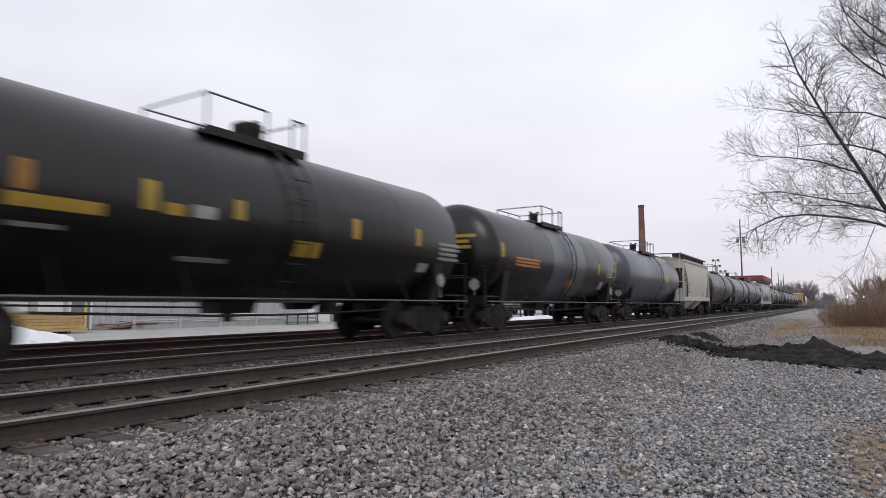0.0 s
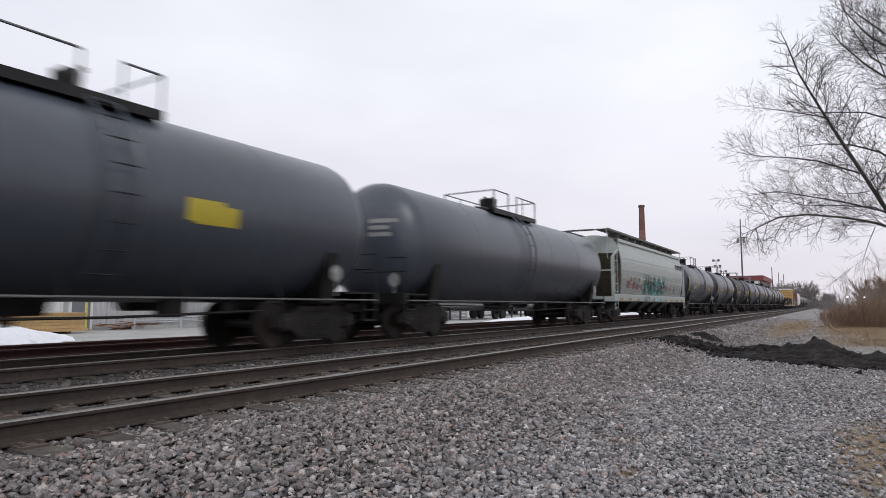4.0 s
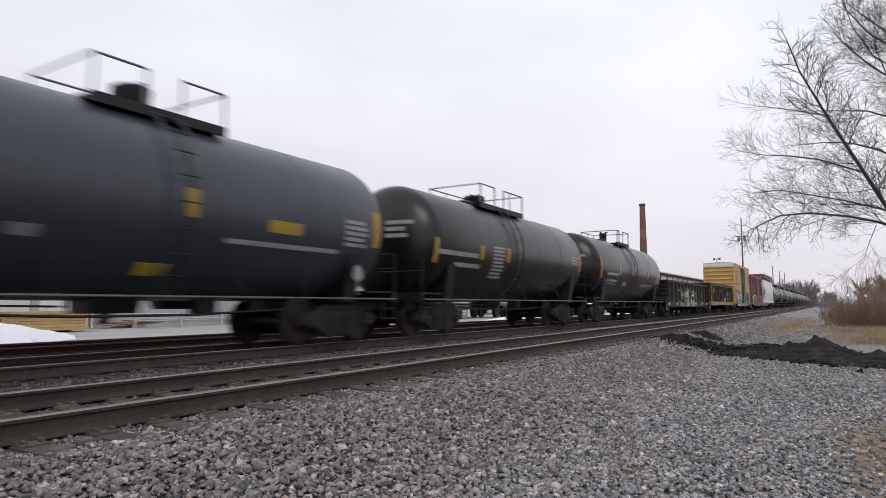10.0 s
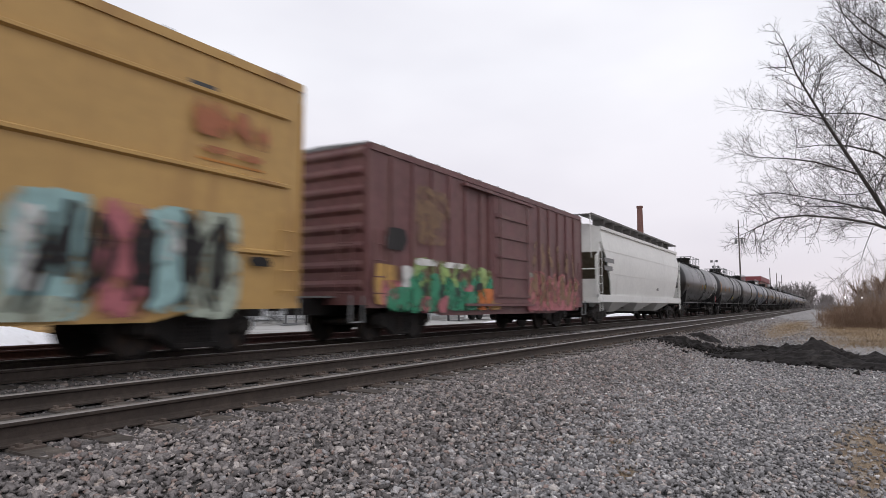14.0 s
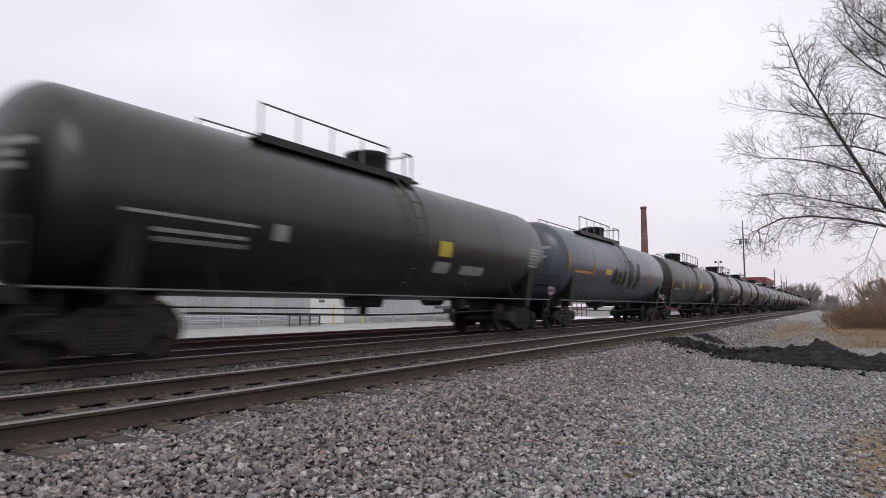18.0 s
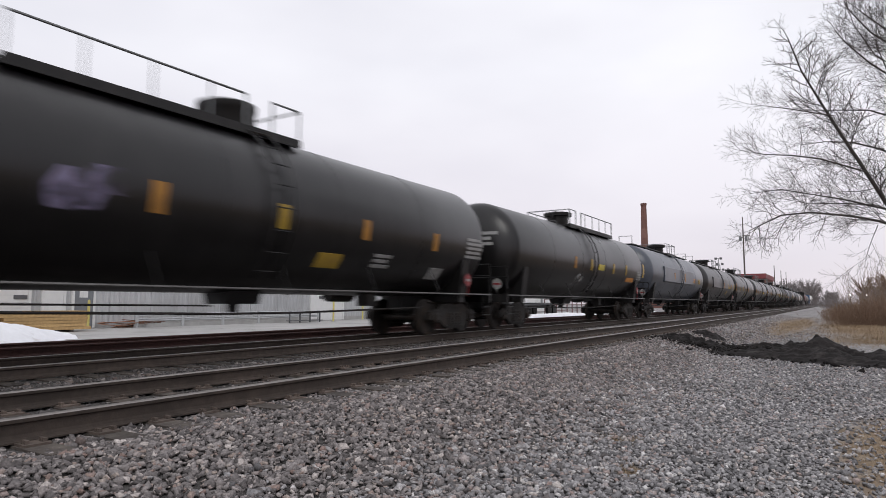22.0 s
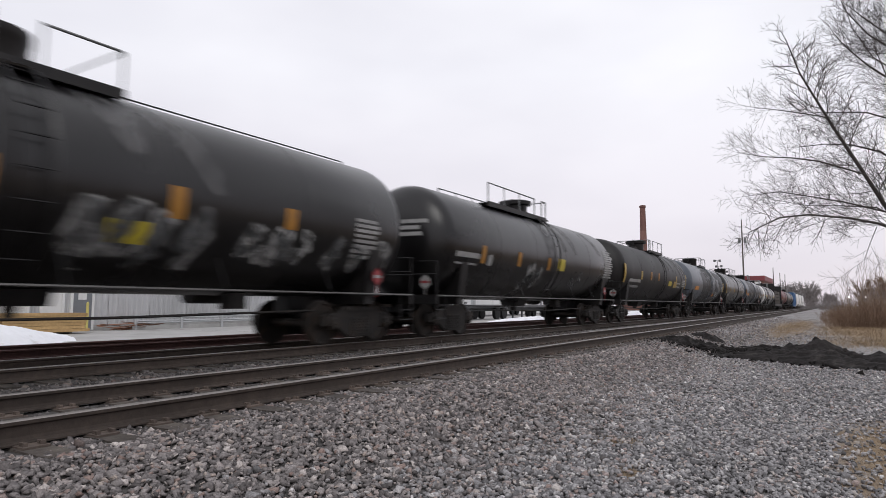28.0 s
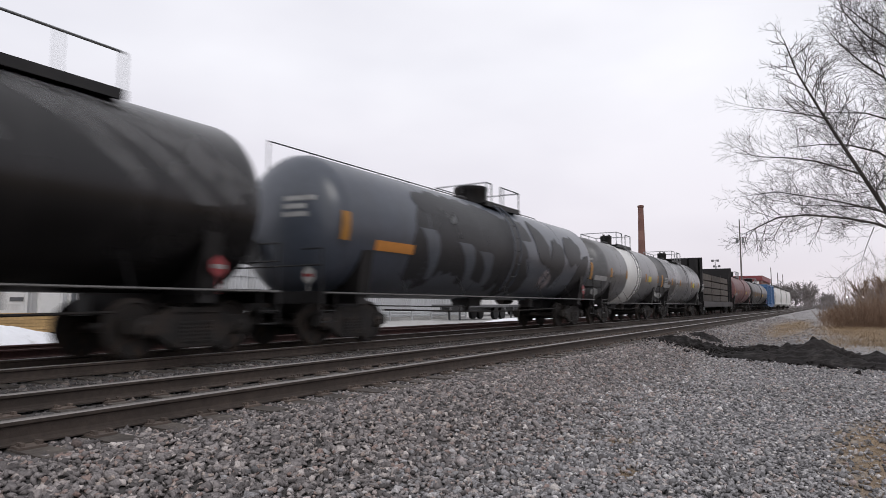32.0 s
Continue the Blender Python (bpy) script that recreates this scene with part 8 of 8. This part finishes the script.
def works():
    b = thing("brick_works", "long brick works with pale roof and milky windows", "building")
    x0, y0, y1, eave, ridge = -34.0, 150.0, 240.0, 8.5, 9.5
    part("wall", Solid().box(x0 - 10, x0, y0, y1, 0, eave), BRICK, b)
    part("roof", Solid().prism([(x0 + 0.6, y0 - 0.5, eave), (x0 + 0.6, y0 - 0.5, eave + 0.25), (x0 - 5, y0 - 0.5, ridge + 0.25), (x0 - 10.6, y0 - 0.5, eave + 0.25), (x0 - 10.6, y0 - 0.5, eave)], (0, y1 - y0 + 1, 0)), ROOFING, b)
    for i in range(14):
        y = y0 + 3 + 6.5 * i
        w = part("window", Solid().box(x0 + 0.01, x0 + 0.06, y, y + 4.6, 4.0, 7.8), PANE, b)
        for k in range(1, 4):
            part("glazing_bar", Solid().box(x0 + 0.06, x0 + 0.12, y + 4.6 * k / 4 - 0.06, y + 4.6 * k / 4 + 0.06, 4.0, 7.8), COPING, w)
        part("sill", Solid().box(x0, x0 + 0.2, y - 0.1, y + 4.7, 3.8, 4.0), CONCRETE, w)
    m = thing("maroon_hall", "flat-roofed hall with a maroon fascia", "building")
    part("wall", Solid().box(-33.0, -21.4, 262, 300, 0, 10.6), BRICK, m)
    part("fascia", Solid().box(-33.4, -21.0, 261.6, 300.4, 10.6, 12.4), MAROON, m)
    part("sign_panel", Solid().box(-24.6, -22.2, 261.5, 261.7, 9.2, 10.2), DOOR_WHITE, m)
    for i in range(4):
        part("window", Solid().box(-32.4 + 2.7 * i, -30.8 + 2.7 * i, 261.93, 262.02, 6.6, 9.0), PANE, m)
    t = thing("water_tank", "blue round water tank on steel legs", "water tank", at=pose(-60, 102, 0))
    part("vessel", Solid().lathe([(9.8, 1.5), (10.4, 2.02), (13.5, 2.02), (13.55, 2.1), (13.6, 2.02), (13.95, 0.9), (14.05, 0.1)], "z", (0, 0, 0), 32), TANK_BLUE, t, smooth=35)
    for k in range(4):
        a = radians(45 + 90 * k)
        part("leg", Solid().rod((2.2 * math.cos(a), 2.2 * math.sin(a), 0), (1.7 * math.cos(a), 1.7 * math.sin(a), 10.3), 0.12, 8), COPING, t)


def poles():
    for x, y, h, arms in ((-15.0, 140, 18.8, 1), (-15.0, 217, 12.9, 0), (-15.0, 246, 12.6, 0), (-15.0, 274, 13.2, 0)):
        p = thing("utility_pole", "tall slender wooden utility pole beside the line", "utility pole", "utility poles along the line", at=pose(x, y, 0))
        part("pole", Solid().lathe([(-0.1, 0.19), (h * 0.5, 0.15), (h, 0.10)], "z", (0, 0, 0), 10), POLE_WOOD, p, smooth=60)
        for k in range(arms):
            z = h - 3.9
            a = part("crossarm", Solid().box(-1.25, 1.25, -0.06, 0.06, z, z + 0.14), POLE_WOOD, p)
            for xx in (-1.1, -0.5, 0.5, 1.1):
                part("insulator", Solid().lathe([(z + 0.14, 0.04), (z + 0.2, 0.07), (z + 0.28, 0.06), (z + 0.3, 0.01)], "z", (xx, 0, 0), 8), PANE, a)
        if y < 200:
            for k in (-1, 1):
                part("transformer", Solid().lathe([(h - 4.9, 0.22), (h - 4.8, 0.27), (h - 4.0, 0.27), (h - 3.92, 0.2)], "z", (k * 0.55, 0, 0), 12), GALV, p, smooth=40)
    for i, (x, y, h) in enumerate(((-22, 155, 11.6), (-22.4, 160, 10.6), (-22, 166, 9.6))):
        m = thing("floodlight_mast", "thin grey mast with floodlights behind the train", "floodlight", "floodlight masts", at=pose(x, y, 0))
        part("mast", Solid().lathe([(0, 0.12), (h, 0.07)], "z", (0, 0, 0), 8), GALV, m)
        for k in (-1, 1):
            part("floodlight", Solid().box(k * 0.55 - 0.25, k * 0.55 + 0.25, -0.18, 0.18, h - 0.35, h + 0.15, 0.05), COPING, m)
        part("arm", Solid().box(-0.8, 0.8, -0.04, 0.04, h - 0.1, h - 0.02), GALV, m)


def trailers():
    for y, L, lab in ((42.5, 8.0, "dark flat trailer parked in the yard"), (53.0, 8.0, "dark flat trailer parked in the yard")):
        t = thing("flat_trailer", lab, "trailer", "trailers in the yard", at=pose(-23.5, y, YARD_Z))
        part("deck", Solid().box(-1.2, 1.2, -L / 2, L / 2, 0.95, 1.15, 0.03), COPING, t)
        for k in (-1, 1):
            part("beam", Solid().box(k * 0.4 - 0.06, k * 0.4 + 0.06, -L / 2, L / 2, 0.65, 0.95), COPING, t)
            for yy in (L / 2 - 1.0, L / 2 - 2.2):
                part("wheel", Solid().lathe([(0.85, 0.2), (0.86, 0.46), (1.12, 0.46), (1.13, 0.2)], "x", (0 if k > 0 else -1.98, yy, 0.47), 20), SOOT, t, smooth=40)
        part("landing_leg", Solid().box(-0.5, -0.38, -L / 2 + 1.2, -L / 2 + 1.32, 0, 0.95).box(0.38, 0.5, -L / 2 + 1.2, -L / 2 + 1.32, 0, 0.95), COPING, t)
    v = thing("white_trailer", "white box trailer behind the yard", "trailer", "trailers in the yard", at=pose(-31.0, 62, YARD_Z))
    part("body", Solid().box(-1.25, 1.25, -8, 8, 1.1, 3.9, 0.04), DOOR_WHITE, v)
    part("frame", Solid().box(-0.5, 0.5, -7.5, 7.5, 0.8, 1.1), COPING, v)
    for yy in (5.0, 6.2):
        for k in (-1, 1):
            part("wheel", Solid().lathe([(0.85, 0.2), (0.86, 0.5), (1.15, 0.5), (1.16, 0.2)], "x", (0 if k > 0 else -2.0, yy, 0.5), 20), SOOT, v, smooth=40)
    part("landing_leg", Solid().box(-0.5, 0.5, -5.2, -5.1, 0, 1.0), COPING, v)
    f = thing("rusty_rack", "rust-coloured steel storage rack in the yard", "rack", at=pose(-23.8, 63, YARD_Z))
    for i in range(9):
        part("upright", Solid().box(-0.04, 0.04, -6 + 1.5 * i - 0.04, -6 + 1.5 * i + 0.04, 0, 1.5), OXIDE, f)
    for z in (0.35, 0.9, 1.44):
        part("rung", Solid().box(-0.03, 0.03, -6, 6, z, z + 0.06), OXIDE, f)
    w = thing("low_office", "pale low building beyond the yard", "building", at=pose(-36, 74, 0))
    part("wall", Solid().box(-6, 0, -10, 14, 0, 4.2), DOOR_WHITE, w)
    part("roof", Solid().box(-6.3, 0.3, -10.3, 14.3, 4.2, 4.45), COPING, w)
    for i in range(5):
        part("window", Solid().box(0.005, 0.05, -8.5 + 4.4 * i, -6.3 + 4.4 * i, 1.3, 2.6), DOOR_GREY, w)


def verge():
    rnd = random.Random(77)
    # a low thicket, thin saplings standing out of it, then haze-coloured growth along the road
    for i in range(34):
        y = 42 + 26 * (i / 34) ** 1.4 + rnd.uniform(-0.8, 0.8)
        x = y * rnd.uniform(0.004, 0.08)
        shrub(x, y, rnd.uniform(0.8, 1.4) + 14.0 * min(0.06, x / y), 100 + i, 100, spread=1.15)
    for i in range(13):
        y = rnd.uniform(43, 60)
        shrub(y * rnd.uniform(0.02, 0.075), y, rnd.uniform(3.2, 5.2), 200 + i, 9, SAPLING, 1.0, 0.16, 0.014)
    for i in range(12):
        y = rnd.uniform(70, 115)
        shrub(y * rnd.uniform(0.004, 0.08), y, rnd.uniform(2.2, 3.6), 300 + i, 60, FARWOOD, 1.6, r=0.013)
    for i in range(12):
        y = rnd.uniform(190, 320)
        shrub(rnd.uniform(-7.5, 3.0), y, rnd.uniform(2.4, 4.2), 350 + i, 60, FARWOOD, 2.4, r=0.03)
    for i in range(18):
        y = rnd.uniform(125, 200)
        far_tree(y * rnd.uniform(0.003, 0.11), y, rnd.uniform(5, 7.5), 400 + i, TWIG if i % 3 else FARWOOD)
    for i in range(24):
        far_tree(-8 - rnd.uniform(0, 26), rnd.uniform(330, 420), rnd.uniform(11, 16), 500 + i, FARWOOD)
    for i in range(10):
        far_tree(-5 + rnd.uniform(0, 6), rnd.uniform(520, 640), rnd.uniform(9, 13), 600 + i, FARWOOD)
    # dead grass in tufts
    rng = np.random.default_rng(9)
    spots = []
    for cx, cy, rx, ry, n in ((0.26, 6.5, 0.13, 0.9, 1500), (-1.74, 5.92, 0.13, 0.08, 420), (-1.38, 4.85, 0.07, 0.12, 160), (0.9, 29, 0.9, 4.0, 3200), (-2.2, 39, 0.55, 7, 1300), (0.9, 37, 1.0, 3.5, 2800), (1.0, 24.5, 0.7, 1.6, 1500), (1.1, 41.5, 1.0, 1.2, 2200), (-2.0, 44, 0.6, 9, 1600)):
        spots.append(np.stack([rng.normal(cx, rx, n), rng.normal(cy, ry, n), np.full(n, 0.05 if cy > 20 else 0.013)], 1))
    spots = np.concatenate(spots)
    s = Solid()
    for x, y, h in spots:
        a = rng.uniform(0, 6.28)
        w, l = 0.0016 + 0.005 * (y > 20), h * rng.uniform(0.8, 2.6)
        c, q = math.cos(a), math.sin(a)
        lean = rng.uniform(0.8, 2.6) * l
        z = ground_z(x)
        s.add([(x - w * q, y + w * c, z - 0.01), (x + w * q, y - w * c, z - 0.01), (x + lean * c, y + lean * q, z + l)], [(0, 1, 2)])
    g = new("dry_grass", s.mesh("dry_grass", STRAW))
    tagged(g, "flattened tufts of dead straw-coloured grass", "grass", kind="stuff")
    wb = thing("white_stone", "small pale lump lying beside the far road", "stone", at=pose(-4.0, 58.5, 0.06))
    part("lump", Solid().lathe([(-0.1, 0.05), (0.0, 0.22), (0.12, 0.2), (0.2, 0.04)], "z", (0, 0, 0), 9), SNOW, wb, smooth=60)
    for x, y, z in ((2.3, 118, 2.6), (4.7, 122, 2.6)):
        l = thing("lit_lamp_post", "small far lamp shining white by the road", "lamp", "far road lamps", at=pose(x, y, 0))
        part("post", Solid().rod((0, 0, 0), (0, 0, z - 0.2), 0.05, 8), GALV, l)
        part("lens", Solid().lathe([(-0.08, 0.03), (-0.06, 0.14), (0.02, 0.15), (0.06, 0.05)], "y", (0, 0, z), 14), LAMP_ON, l, "glowing white lens")


build_ground()
yard_pavement()
warehouse()
guard_rails()
lumber_stacks()
snow_and_soil()
works()
chimney()
poles()
trailers()
big_tree()
verge()
build_train()
build_track("near", "near railway track with polished rails on ballast", 900, RAIL_TOP, 46, 60)
build_track("train", "railway track under the passing train", 900, RAIL_TOP, 30, 0)
build_track("siding", "rusty siding track with dull red rails", 300, RAIL_RED, 30, 0)
build_stones()


# ---- everything that moves ----
def motions():
    times = [0, 4, 8, 12, 16, 20, 24, 28, 32]
    for car, y in TRAIN:
        walk(car, [(t, pose(TRACK_X["train"], y - run(t), RAIL_Z)) for t in times])
    turns = [k / FPS for k in range(0, 32 * FPS + 1)]
    for k in (-1, 1):
        first, *rest = WHEELS[k]
        walk(first, [(t, pose(0, k * AXLE, WHEEL_R, math.degrees(run(t) / WHEEL_R) % 360)) for t in turns])
        for w in rest:
            w.rotation_mode = "QUATERNION"
            w.animation_data_create()
            w.animation_data.action = first.animation_data.action
            w.animation_data.action_slot = first.animation_data.action_slot


motions()
